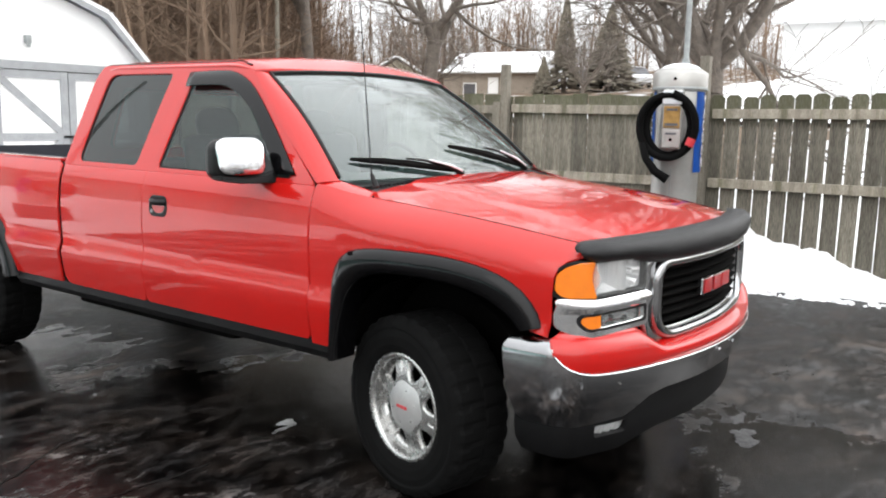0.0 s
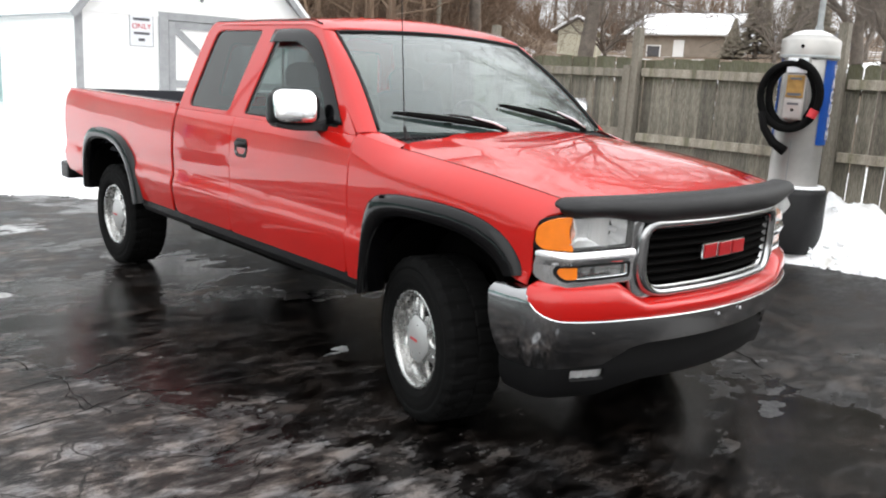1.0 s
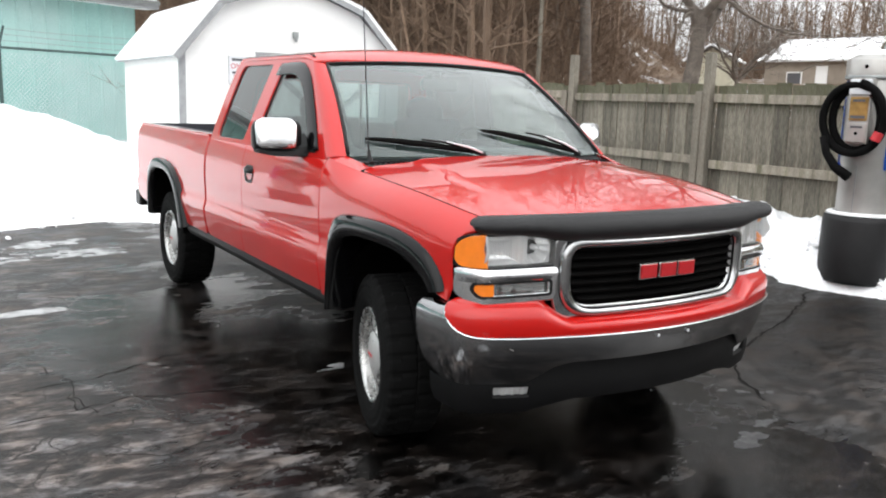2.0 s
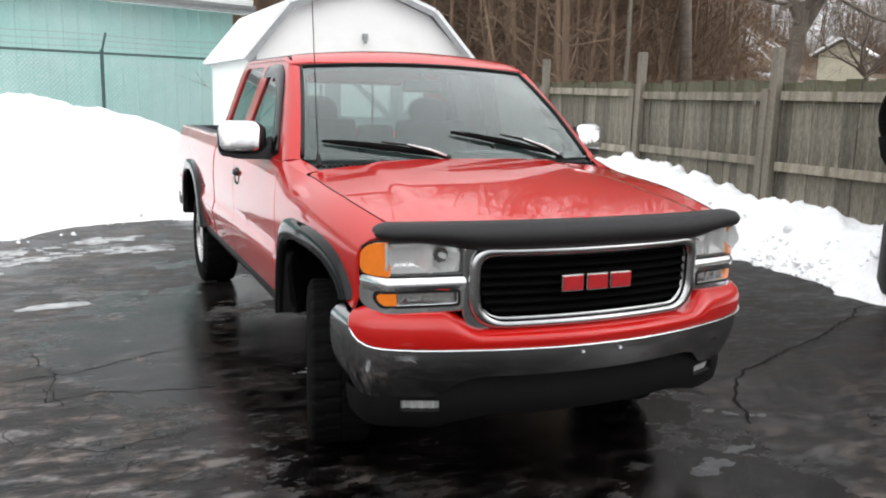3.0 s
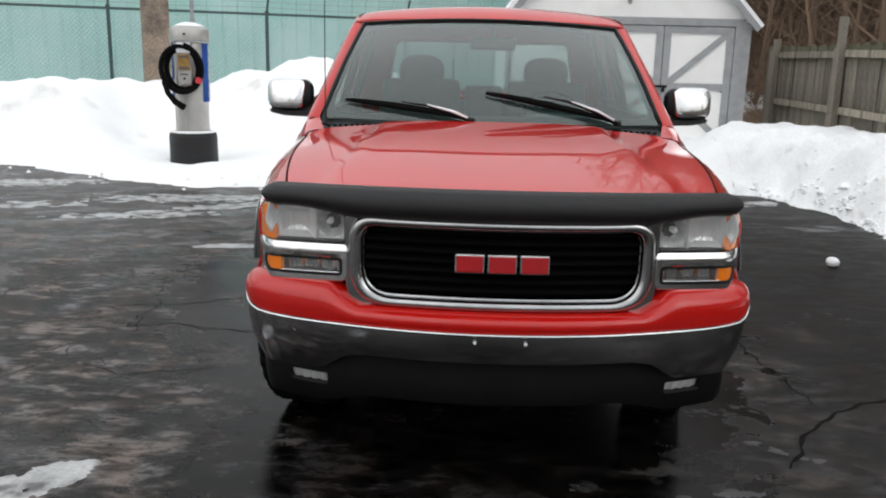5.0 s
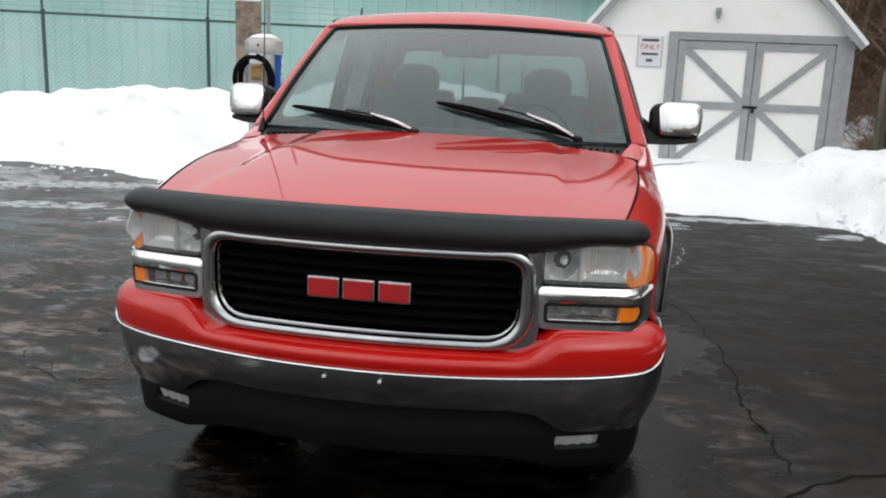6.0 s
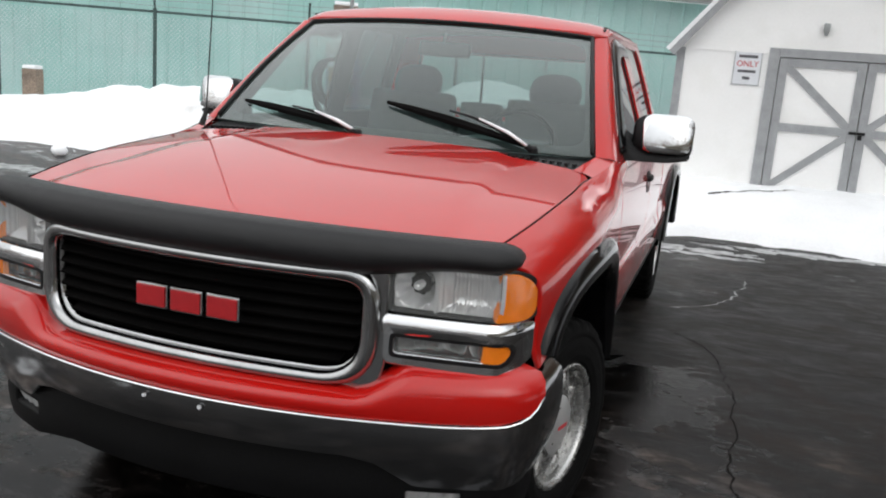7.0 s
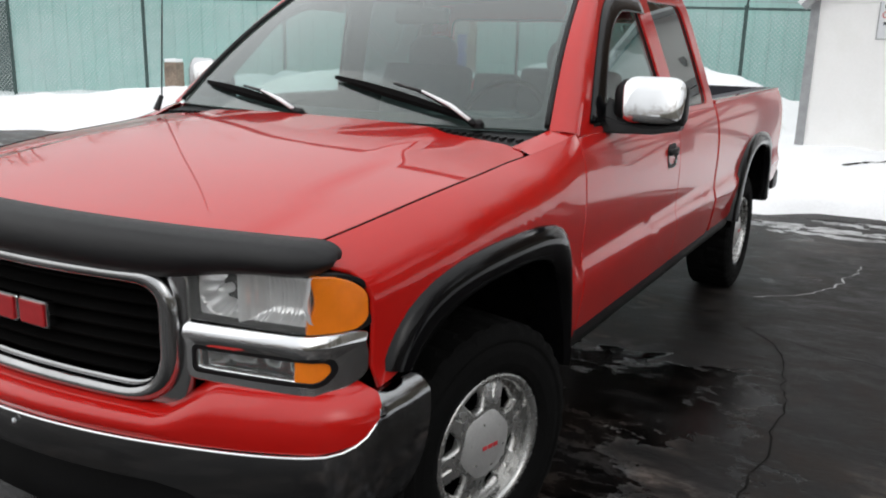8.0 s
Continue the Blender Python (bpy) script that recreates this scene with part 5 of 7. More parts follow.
        # door handle in its dish
        dish = lambda u, v, sx=sx: Vector((sx * (side_x(u, v) + 0.003 - 0.010 * max(0.0, 1 - ((u - 1.56) / 0.06) ** 2 - ((v - 1.105) / 0.04) ** 2)), u, v))
        hd = sheet("door_handle", round_rect(1.492, 1.632, 1.058, 1.158, 0.032, 5), dish, BLACK, tk, step=0.012, thick=0.012, lip=0.004, flip=fl, label="black door handle in its dish")
        rows = []
        for k in range(9):
            y = 1.500 + 0.124 * k / 8
            o = side_x(y, 1.13) + 0.003 + 0.017 * math.sin(math.pi * k / 8) ** 0.6
            rows.append([(sx * (o + dx), y, 1.128 + dz) for dx, dz in ((-0.006, -0.016), (0.004, -0.014), (0.008, 0.0), (0.004, 0.014), (-0.006, 0.016))])
        part("lever", loft(rows, True), BLACK, hd, "", True)
        part("lock", add_rod(bmesh.new(), (sx * 0.970, 1.607, 1.080), (sx * 0.976, 1.607, 1.080), 0.009, sides=12), STEEL, hd)
        flare(tk, sx, FLARE_F, ARCH_F)
        flare(tk, sx, FLARE_R, ARCH_R)
        mirror(tk, sx)
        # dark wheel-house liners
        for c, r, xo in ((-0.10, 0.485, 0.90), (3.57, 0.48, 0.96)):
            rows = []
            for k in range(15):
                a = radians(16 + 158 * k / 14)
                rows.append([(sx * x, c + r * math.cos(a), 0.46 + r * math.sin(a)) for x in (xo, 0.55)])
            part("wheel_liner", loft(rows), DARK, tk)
        wheel(tk, sx, 0.0, -14)
        wheel(tk, sx, WB, 0)

    # ----- bonnet, roof, cowl -----
    seam = [(seam_x(y) - 0.012, y) for y in (0.20, 0.1, 0.0, -0.1, -0.2, -0.3, -0.4, -0.5, -0.6, -0.66, -0.72)]
    out = seam + [(x, front_y(x) + 0.035) for x in np.linspace(0.78, -0.78, 25)] + [(-x, y) for x, y in reversed(seam)]
    out += [(-0.855, 0.232), (-0.83, 0.255)] + [(x, 0.275 + 0.02 * (1 - (x / 0.8) ** 2)) for x in np.linspace(-0.78, 0.78, 15)] + [(0.83, 0.255), (0.855, 0.232)]
    for sx in (-1, 1):
        part("bonnet_gap", add_tube(bmesh.new(), [(sx * (seam_x(y) - 0.004), y, fender_top(y) - 0.0005) for y in np.linspace(0.22, -0.71, 32)], 0.0032, 6), DARK, tk, "dark gap beside the bonnet")
    sheet("bonnet", out, lambda u, v: Vector((u, v, hood_z(u, v))), RED, tk, step=0.05, thick=0.02)
    out = [(x, 0.968 + 0.072 * (x / 0.7) ** 2) for x in np.linspace(-0.70, 0.70, 21)] + [(0.745, 1.075), (0.752, 1.13), (0.747, 2.28), (0.735, 2.335), (0.70, 2.362), (-0.70, 2.362), (-0.735, 2.335), (-0.747, 2.28), (-0.752, 1.13), (-0.745, 1.075)]
    sheet("roof", out, lambda u, v: Vector((u, v, roof_z(u, v))), RED, tk, step=0.05, thick=0.02)
    for sx in (-1, 1):
        bm = add_tube(bmesh.new(), [(sx * 0.727, y, roof_z(0.727, y) + 0.001) for y in np.linspace(1.12, 2.27, 10)], 0.006, 6)
        part("drip_rail", bm, BLACK, tk, "", True)
    rows = []
    for x in np.linspace(-0.83, 0.83, 25):
        yb = 0.262 + 0.02 * (1 - (x / 0.8) ** 2)
        g = shield_glass(max(-1.0, min(1.0, x / 0.848)), 0.0)
        rows.append([(x, yb + 0.0, 1.235), (x, yb + 0.004, hood_z(x, yb) - 0.006), (x, (yb + g.y) / 2, (hood_z(x, yb) + g.z) / 2 - 0.012), (x, g.y + 0.015, g.z - 0.012), (x, g.y + 0.03, 1.235)])
    for sx in (-1, 1):
        corner = []
        for k in range(9):
            q = k / 8
            y = 0.232 + 0.27 * q
            a = Vector((0.80, 0.258, hood_z(0.80, 0.258))).lerp(Vector((0.858, 0.470, 1.303)), q)
            c = Vector((side_x(y, fender_top(y)) - 0.001, y, fender_top(y) + 0.001))
            corner.append([(sx * p.x, p.y, p.z + 0.004 * math.sin(math.pi * j / 4)) for j in range(5) for p in [a.lerp(c, j / 4)]])
        part("cowl_corner", loft(corner), RED, tk, "", True)
    cowl = part("cowl", loft(rows, True), BLACK, tk, "black louvred cowl")
    for k in range(56):
        x = -0.79 + 1.58 * k / 55
        if abs(x) < 0.12:
            continue
        yb = 0.262 + 0.02 * (1 - (x / 0.8) ** 2)
        g = shield_glass(x / 0.848, 0.0)
        zc = (hood_z(x, yb) + g.z) / 2 - 0.008
        part("louvre", box(x - 0.006, x + 0.006, (yb + g.y) / 2 - 0.018, (yb + g.y) / 2 + 0.018, zc - 0.01, zc + 0.004), BLACK, cowl)

    # ----- glass -----
    full = round_poly([(-1, 0), (1, 0), (1, 1), (-1, 1)], 0.03)
    g = sheet("windscreen", full, shield_glass, WINDOW, tk, step=0.1, thick=0.006, lip=0.0005, flip=False)
    g.visible_shadow = False
    inner = round_poly([(-0.955, 0.065), (0.955, 0.065), (0.95, 0.94), (-0.95, 0.94)], 0.10)
    sheet("windscreen_border", full, lambda u, v: shield_glass(u, v) + Vector((0, 0.009, -0.006)), BLACK, tk, [inner], step=0.1, thick=0.003, lip=0.0005)
    back = lambda u, v: Vector((u, 2.455 - 0.10 * max(0, (v - 1.3) / 0.5) + 0.0 * u, v))
    bo = [(x * 0.985, z) for x, z in [(-0.90, 0.70), (0.90, 0.70), (0.918, 1.30), (0.865, 1.46), (0.80, 1.65), (0.745, 1.805), (0.60, 1.838), (-0.60, 1.838), (-0.745, 1.805), (-0.80, 1.65), (-0.865, 1.46), (-0.918, 1.30)]]
    rw = round_poly([(-0.66, 1.36), (0.66, 1.36), (0.60, 1.70), (-0.60, 1.70)], 0.05)
    sheet("cab_back", bo, back, RED, tk, [rw], step=0.1, thick=0.03, flip=True)
    sheet("rear_glass", [(u * 1.02, 1.53 + (v - 1.53) * 1.03) for u, v in rw], lambda u, v: back(u, v) + Vector((0, -0.012, 0)), REARGLASS, tk, step=0.2, thick=0.004, lip=0.0005, flip=True).visible_shadow = False
    for x in (-0.2, 0.2):
        part("slider_bar", box(x - 0.006, x + 0.006, 2.385, 2.402, 1.37, 1.69, 0.002), BLACK, tk, at=None)

    # ----- load bed, tail -----
    part("bed_floor", box(-0.79, 0.79, 2.50, 4.52, 0.80, 0.86), BLUEDARK, tk)
    part("bed_front", box(-0.88, 0.88, 2.507, 2.54, 0.62, 1.29), BLUEDARK, tk)
    part("tailgate_liner", box(-0.785, 0.785, 4.475, 4.496, 0.87, 1.300, 0.006), BLUEDARK, tk, "dark liner inside the tailgate")
    part("tailgate", box(-0.80, 0.80, 4.50, 4.55, 0.66, 1.295, 0.012), RED, tk, "red tailgate")
    for sx in (-1, 1):
        part("tail_lamp", box(min(sx * 0.81, sx * 0.93), max(sx * 0.81, sx * 0.93), 4.54, 4.565, 0.82, 1.22, 0.01), PRINTRED, tk)
    bm = bmesh.new()
    add_box(bm, -0.96, 0.96, 4.57, 4.76, 0.54, 0.68, 0.03)
    part("rear_bumper", bm, BLACK, tk, "dark rear step bumper")
    # ----- underbody -----
    for sx in (-1, 1):
        part("frame_rail", box(min(sx * 0.38, sx * 0.46), max(sx * 0.38, sx * 0.46), -0.85, 4.56, 0.50, 0.64), DARK, tk)
    part("floor_pan", box(-0.90, 0.90, 0.42, 2.95, 0.56, 0.66), DARK, tk)
    # unseen plate added so no light comes up behind the bumper
    part("splash_shield", box(-0.72, 0.72, -0.78, -0.50, 0.50, 0.52), DARK, tk)
    part("engine_bay", box(-0.55, 0.55, -0.80, 0.42, 0.52, 1.08), DARK, tk)
    for y in (0, WB):
        part("axle", add_rod(bmesh.new(), (-0.7, y, HUB), (0.7, y, HUB), 0.05, sides=12), DARK, tk)
        part("differential", lathe([(0, -0.13), (0.09, -0.1), (0.14, 0), (0.09, 0.1), (0, 0.13)], 16, pose(0.1 if y else 0.3, y, HUB, 90)), DARK, tk)
    part("fuel_tank", box(-0.80, -0.48, 1.2, 2.6, 0.44, 0.60, 0.03), DARK, tk)
    part("bulkhead", box(-0.88, 0.88, 0.40, 0.44, 0.55, 1.25), DARK, tk)

    # ----- cabin -----
    rows = []
    for x in np.linspace(-0.82, 0.82, 9):
        rows.append([(x, 0.50, 0.95), (x, 0.50, 1.255), (x, 0.62, 1.272), (x, 0.80, 1.268), (x, 0.90, 1.235), (x, 0.93, 1.12), (x, 0.90, 0.95)])
    part("dashboard", loft(rows, True), TRIM, tk, "dark dashboard", True)
    part("instrument_hood", box(0.20, 0.58, 0.74, 0.93, 1.235, 1.305, 0.03), TRIM, tk)
    sw = part("steering_wheel", add_tube(bmesh.new(), [(0.19 * math.cos(a), 0.19 * math.sin(a), 0) for a in np.linspace(0, 6.2832, 33)[:-1]], 0.014, 8, True), BLACK, tk, "", True, pose(0.38, 1.05, 1.245, 64, 0, 0))
    bm = bmesh.new()
    add_box(bm, -0.17, 0.17, -0.02, 0.02, -0.012, 0.012, 0.006)
    add_box(bm, -0.02, 0.02, -0.17, 0.02, -0.012, 0.012, 0.006)
    add_box(bm, -0.065, 0.065, -0.06, 0.06, -0.02, 0.02, 0.015)
    part("spokes", bm, TRIM, sw)
    for x in (-0.40, 0.40):
        st = part("seat", box(x - 0.26, x + 0.26, 1.12, 1.62, 0.86, 1.02, 0.05), CLOTH, tk, "grey cloth seat", True)
        bm = add_box(bmesh.new(), -0.25, 0.25, -0.065, 0.065, 0, 0.54, 0.062)
        part("backrest", bm, CLOTH, st, "", True, pose(x, 1.62, 0.93, -14))
        bm = bmesh.new()
        bmesh.ops.create_uvsphere(bm, u_segments=20, v_segments=14, radius=1)
        for vv in bm.verts:
            c = vv.co
            vv.co = Vector((0.145 * math.copysign(abs(c.x) ** 0.75, c.x), 0.058 * c.y, 0.10 + 0.105 * math.copysign(abs(c.z) ** 0.8, c.z)))
        part("headrest", bm, CLOTH, st, "", True, pose(x, 1.765, 1.405, -12))
    part("console", box(-0.12, 0.12, 1.30, 1.70, 0.88, 1.10, 0.03), CLOTH, tk, "", True)
    part("centre_backrest", add_box(bmesh.new(), -0.12, 0.12, -0.05, 0.05, 0, 0.50, 0.04), CLOTH, tk, "", True, pose(0, 1.66, 0.93, -12))
    part("rear_bench", box(-0.70, 0.70, 2.05, 2.40, 0.88, 1.30, 0.05), CLOTH, tk, "", True)
    part("cabin_floor", box(-0.86, 0.86, 0.46, 2.44, 0.70, 0.86), TRIM, tk)
    for sx in (-1, 1):
        part("door_trim", box(min(sx * 0.865, sx * 0.885), max(sx * 0.865, sx * 0.885), 0.52, 2.44, 0.70, 1.295), TRIM, tk)
    sheet("headliner", [(-0.66, 1.08), (0.66, 1.08), (0.69, 2.32), (-0.69, 2.32)], lambda u, v: Vector((u, v, roof_z(u, v) - 0.035)), TRIM, tk, step=0.2, thick=0.01, lip=0.001, flip=True)
    rv = part("rear_view_mirror", add_box(bmesh.new(), -0.125, 0.125, -0.02, 0.02, -0.035, 0.035, 0.018), BLACK, tk, "", True, pose(0.02, 0.985, 1.675, -8))
    part("stem", add_rod(bmesh.new(), (0, -0.01, 0.02), (0, -0.012, 0.075), 0.010, sides=8), BLACK, rv)

    # black seal round the windscreen
    rim_ = [shield_glass(-1.0, v) for v in np.linspace(0.02, 1.0, 12)] + [shield_glass(u, 1.0) for u in np.linspace(-0.93, 0.93, 21)] + [shield_glass(1.0, v) for v in np.linspace(1.0, 0.02, 12)]
    part("windscreen_seal", add_tube(bmesh.new(), [(p.x * 0.992, p.y - 0.006, p.z + 0.003) for p in rim_], 0.0095, 6), BLACK, tk, "black rubber windscreen seal", True)

    # ----- wipers and aerial -----
    for x0, rise in ((0.60, 0.235), (-0.10, 0.150)):
        def on(u, v, lift):
            p = shield_glass(u / 0.83, v)
            return (p.x, p.y - 0.86 * lift, p.z + 0.5 * lift)
        arm = [on(x0, -0.005, 0.022), on(x0 - 0.08, rise * 0.30, 0.035), on(x0 - 0.22, rise * 0.66, 0.042), on(x0 - 0.34, rise * 0.84, 0.038)]
        w = part("wiper", add_tube(bmesh.new(), arm, [0.016, 0.013, 0.009, 0.007], 8, squash=0.7), BLACK, tk, "black wiper arm", True)
        part("blade", add_tube(bmesh.new(), [on(x0 - 0.02 - 0.61 * k / 8, 0.02 + (rise - 0.02) * (k / 8) ** 0.85, 0.016 + 0.008 * math.sin(math.pi * k / 8)) for k in range(9)], [0.005, 0.009, 0.011, 0.012, 0.013, 0.012, 0.011, 0.009, 0.005], 6, squash=1.5), RUBBER, w)
        part("arm_cap", add_tube(bmesh.new(), [on(x0 - 0.015, 0.01, 0.038), on(x0 - 0.09, rise * 0.33, 0.050), on(x0 - 0.21, rise * 0.64, 0.052)], [0.010, 0.011, 0.006], 6, squash=0.6), SNOW, w, "white strip on the wiper arm", True)
        part("knuckle", lathe([(0.020, 0), (0.020, 0.018), (0.012, 0.028), (0, 0.030)], 12, Matrix.Translation(on(x0 + 0.004, -0.01, 0.004))), BLACK, w)
    ae = part("aerial", add_rod(bmesh.new(), (-0.80, 0.27, 1.275), (-0.80, 0.30, 1.33), 0.014, 0.009, 10), BLACK, tk, "thin black aerial")
    part("whip", add_rod(bmesh.new(), (-0.80, 0.30, 1.32), (-0.81, 0.37, 2.12), 0.0032, 0.0020, 6), BLACK, ae)
    return tk


TRUCK = pickup()


def truck_front(tk):
    """Grille, lamps, bumper and bug shield."""
    # dark header behind the shield and lamps
    rows = []
    for x in np.linspace(-0.835, 0.835, 31):
        y = front_y(x) + 0.055
        rows.append([(x, y + 0.06, 0.80), (x, y + 0.03, 0.80), (x, y + 0.03, 1.02), (x, y + 0.03, 1.095), (x, y + 0.09, 1.095)])
    part("header_panel", loft(rows, True), DARK, tk)
    # ----- grille -----
    mid = round_poly([(-0.514, 0.757), (0.514, 0.757), (0.514, 1.045), (-0.514, 1.045)], [0.17, 0.17, 0.075, 0.075], 10)
    P = mid + [mid[0]]
    mid = [p for a, b in zip(P, P[1:]) for p in [(a[0] + (b[0] - a[0]) * k / m, a[1] + (b[1] - a[1]) * k / m) for m in [max(1, int(math.dist(a, b) / 0.03))] for k in range(m)]]
    rows = []
    n = len(mid)
    for k, (u, v) in enumerate(mid):
        a, b = Vector(mid[k - 1]), Vector(mid[(k + 1) % n])
        d = (b - a).normalized()
        o = Vector((d.y, -d.x))
        wide = 0.019 + 0.007 * smoothstep(0.39, 0.505, abs(u))
        rows.append([(u + o.x * wide * math.cos(c), front_y(u) - 0.004 - 0.026 * math.sin(c), v + o.y * wide * math.cos(c)) for c in np.linspace(-1.2, 4.34, 13)])
    rows.append(rows[0])
    gr = part("grille", loft(rows), DULLCHROME, tk, "chrome grille surround with black slats", True)
    hole = round_poly([(-0.495, 0.776), (0.495, 0.776), (0.495, 1.026), (-0.495, 1.026)], [0.15, 0.15, 0.06, 0.06], 8)
    sheet("grille_plate", round_poly([(-0.549, 0.80), (-0.53, 0.742), (0.53, 0.742), (0.549, 0.80), (0.549, 1.062), (-0.549, 1.062)], [0.05, 0.05, 0.05, 0.05, 0.02, 0.02]), lambda u, v: Vector((u, front_y(u) - 0.002, v)), DULLCHROME, gr, [hole], step=0.06, thick=0.03, lip=0.006)
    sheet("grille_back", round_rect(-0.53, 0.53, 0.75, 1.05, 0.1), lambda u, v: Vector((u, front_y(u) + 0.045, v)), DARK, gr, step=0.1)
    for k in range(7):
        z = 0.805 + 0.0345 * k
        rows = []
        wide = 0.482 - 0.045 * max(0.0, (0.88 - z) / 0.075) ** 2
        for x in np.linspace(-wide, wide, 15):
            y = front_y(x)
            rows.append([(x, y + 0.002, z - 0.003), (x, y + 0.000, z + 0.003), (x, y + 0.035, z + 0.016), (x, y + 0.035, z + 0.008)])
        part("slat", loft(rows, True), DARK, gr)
    # badge: three plain red blocks with bright rims
    for k in range(3):
        x = -0.113 + 0.113 * k
        y = front_y(x) - 0.014
        b = part("badge", box(x - 0.052, x + 0.052, y - 0.002, y + 0.03, 0.876, 0.946, 0.008), CHROME, gr, "bright rim of the badge")
        part("badge_face", box(x - 0.046, x + 0.046, y - 0.007, y - 0.0025, 0.882, 0.940, 0.004), BADGE, b, "plain red block")
    # ----- lamps -----
    for sx in (-1, 1):
        fl = sx < 0
        def L(u, v, off=0.0, sx=sx):
            """The lamps' face: it narrows towards the grille and drops a little outwards."""
            q = u - 0.016 * max(0.0, 0.90 - u) / 0.33
            return Vector((sx * q, front_y(q) + off, v - 0.006 - 0.012 * (u - 0.57) / 0.33))
        # chrome band with the lower lamp's opening
        band = round_poly([(0.568, 0.826), (0.865, 0.820), (0.900, 0.846), (0.902, 0.955), (0.568, 0.955)], [0.02, 0.06, 0.05, 0.012, 0.01])
        low = round_poly([(0.585, 0.846), (0.855, 0.844), (0.872, 0.874), (0.866, 0.903), (0.585, 0.903)], [0.014, 0.03, 0.02, 0.02, 0.014])
        bz = sheet("lamp_bezel", band, lambda u, v, L=L: L(u, v, -0.004 - 0.012 * math.sin(math.pi * max(0, (v - 0.903) / 0.052)) if v > 0.903 else -0.004), CHROME, tk, [low], step=0.03, thick=0.03, lip=0.006, flip=fl, label="chrome lamp bezel")
        sheet("lower_gasket", [(0.728 + (u - 0.728) * 1.022, 0.874 + (v - 0.874) * 1.13) for u, v in low], lambda u, v, L=L: L(u, v, -0.0065), BLACK, bz, [[(0.728 + (u - 0.728) * 0.975, 0.874 + (v - 0.874) * 0.86) for u, v in low]], step=0.06, thick=0.01, lip=0.001, flip=fl)
        up = round_poly([(0.572, 0.964), (0.894, 0.962), (0.902, 0.985), (0.901, 1.052), (0.878, 1.088), (0.572, 1.092)], [0.012, 0.02, 0.015, 0.02, 0.025, 0.012])
        gasket = [(0.737 + (u - 0.737) * 1.02, 1.027 + (v - 1.027) * 1.055) for u, v in up]
        sheet("lamp_gasket", gasket, lambda u, v, L=L: L(u, v, 0.010), BLACK, tk, [[(0.737 + (u - 0.737) * 0.995, 1.027 + (v - 1.027) * 0.985) for u, v in up]], step=0.05, thick=0.03, lip=0.003, flip=fl)
        # upper lamp: bowls behind a clear lens, amber at its outer end
        def bowl(u, v):
            d = 0.050
            q = math.hypot((u - 0.622) / 0.050, (v - 1.026) / 0.058)
            if q < 1:
                d += 0.065 * (1 - q * q) + 0.0045 * math.cos(9 * math.atan2(v - 1.026, u - 0.622)) * q
            if u > 0.682:
                a, b = (u - 0.752) / 0.068, (v - 1.026) / 0.060
                d += 0.035 * (1 - max(abs(a), abs(b)) ** 4) + 0.0016 * math.sin(u * 900)
            elif u > 0.672:
                d -= 0.022
            return d
        clear = [p for p in round_poly([(0.573, 0.966), (0.828, 0.965), (0.844, 1.03), (0.836, 1.090), (0.573, 1.090)], [0.012, 0.003, 0.03, 0.003, 0.012])]
        amber = round_poly([(0.832, 0.965), (0.892, 0.964), (0.9005, 0.985), (0.8995, 1.050), (0.877, 1.085), (0.840, 1.090), (0.848, 1.03)], [0.003, 0.02, 0.015, 0.02, 0.025, 0.003, 0.03])
        hl = sheet("headlamp", clear, lambda u, v, L=L: L(u, v, bowl(u, v) - 0.012), REFLECTOR, tk, step=0.004, thick=0.01, lip=0.001, flip=fl, label="clear headlamp with bright bowls")
        lens = sheet("lens", clear, lambda u, v, L=L: L(u, v, -0.002), LENS, hl, step=0.05, thick=0.004, lip=0.002, flip=fl)
        lens.visible_shadow = False
        sheet("turn_signal", amber, lambda u, v, L=L: L(u, v, -0.002 + 0.0012 * math.sin(u * 300)), AMBER, hl, step=0.03, thick=0.03, lip=0.004, flip=fl, label="amber corner lens")
        for cu in (0.628,):
            part("bulb", lathe([(0.012, 0), (0.012, 0.03), (0.006, 0.04), (0, 0.04)], 12, pose(sx * (cu - 0.013), front_y(cu) + 0.06, 1.022, 90)), REFLECTOR, hl, "", True)
        # lower lamp
        lc = [(u, v) for u, v in round_poly([(0.590, 0.850), (0.798, 0.849), (0.802, 0.874), (0.800, 0.899), (0.590, 0.899)], 0.008)]
        la = round_poly([(0.804, 0.850), (0.850, 0.850), (0.868, 0.874), (0.862, 0.897), (0.806, 0.898)], [0.003, 0.025, 0.02, 0.02, 0.003])
        sheet("parking_lamp", lc, lambda u, v, L=L: L(u, v, 0.03 + 0.02 * (1 - ((u - 0.70) / 0.1) ** 2 if abs(u - 0.70) < 0.1 else 0) + 0.0016 * math.sin(u * 420)), DULLCHROME, bz, step=0.012, thick=0.01, lip=0.001, flip=fl, label="clear lower lamp")
        sheet("parking_lens", lc, lambda u, v, L=L: L(u, v, 0.002), LENS, bz, step=0.06, thick=0.004, lip=0.001, flip=fl).visible_shadow = False
        sheet("parking_amber", la, lambda u, v, L=L: L(u, v, 0.001), AMBER, bz, step=0.03, thick=0.02, lip=0.003, flip=fl, label="amber end of the lower lamp")
    # ----- bumper -----
    plan = curve_points([(-0.966, -0.475), (-0.963, -0.57), (-0.947, -0.68), (-0.90, -0.765), (-0.80, -0.825), (-0.65, -0.885), (-0.45, -0.945), (-0.22, -0.985), (0.0, -0.997), (0.22, -0.985), (0.45, -0.945), (0.65, -0.885), (0.80, -0.825), (0.90, -0.765), (0.947, -0.68), (0.963, -0.57), (0.966, -0.475)], 201)
    lens_ = [0.0]
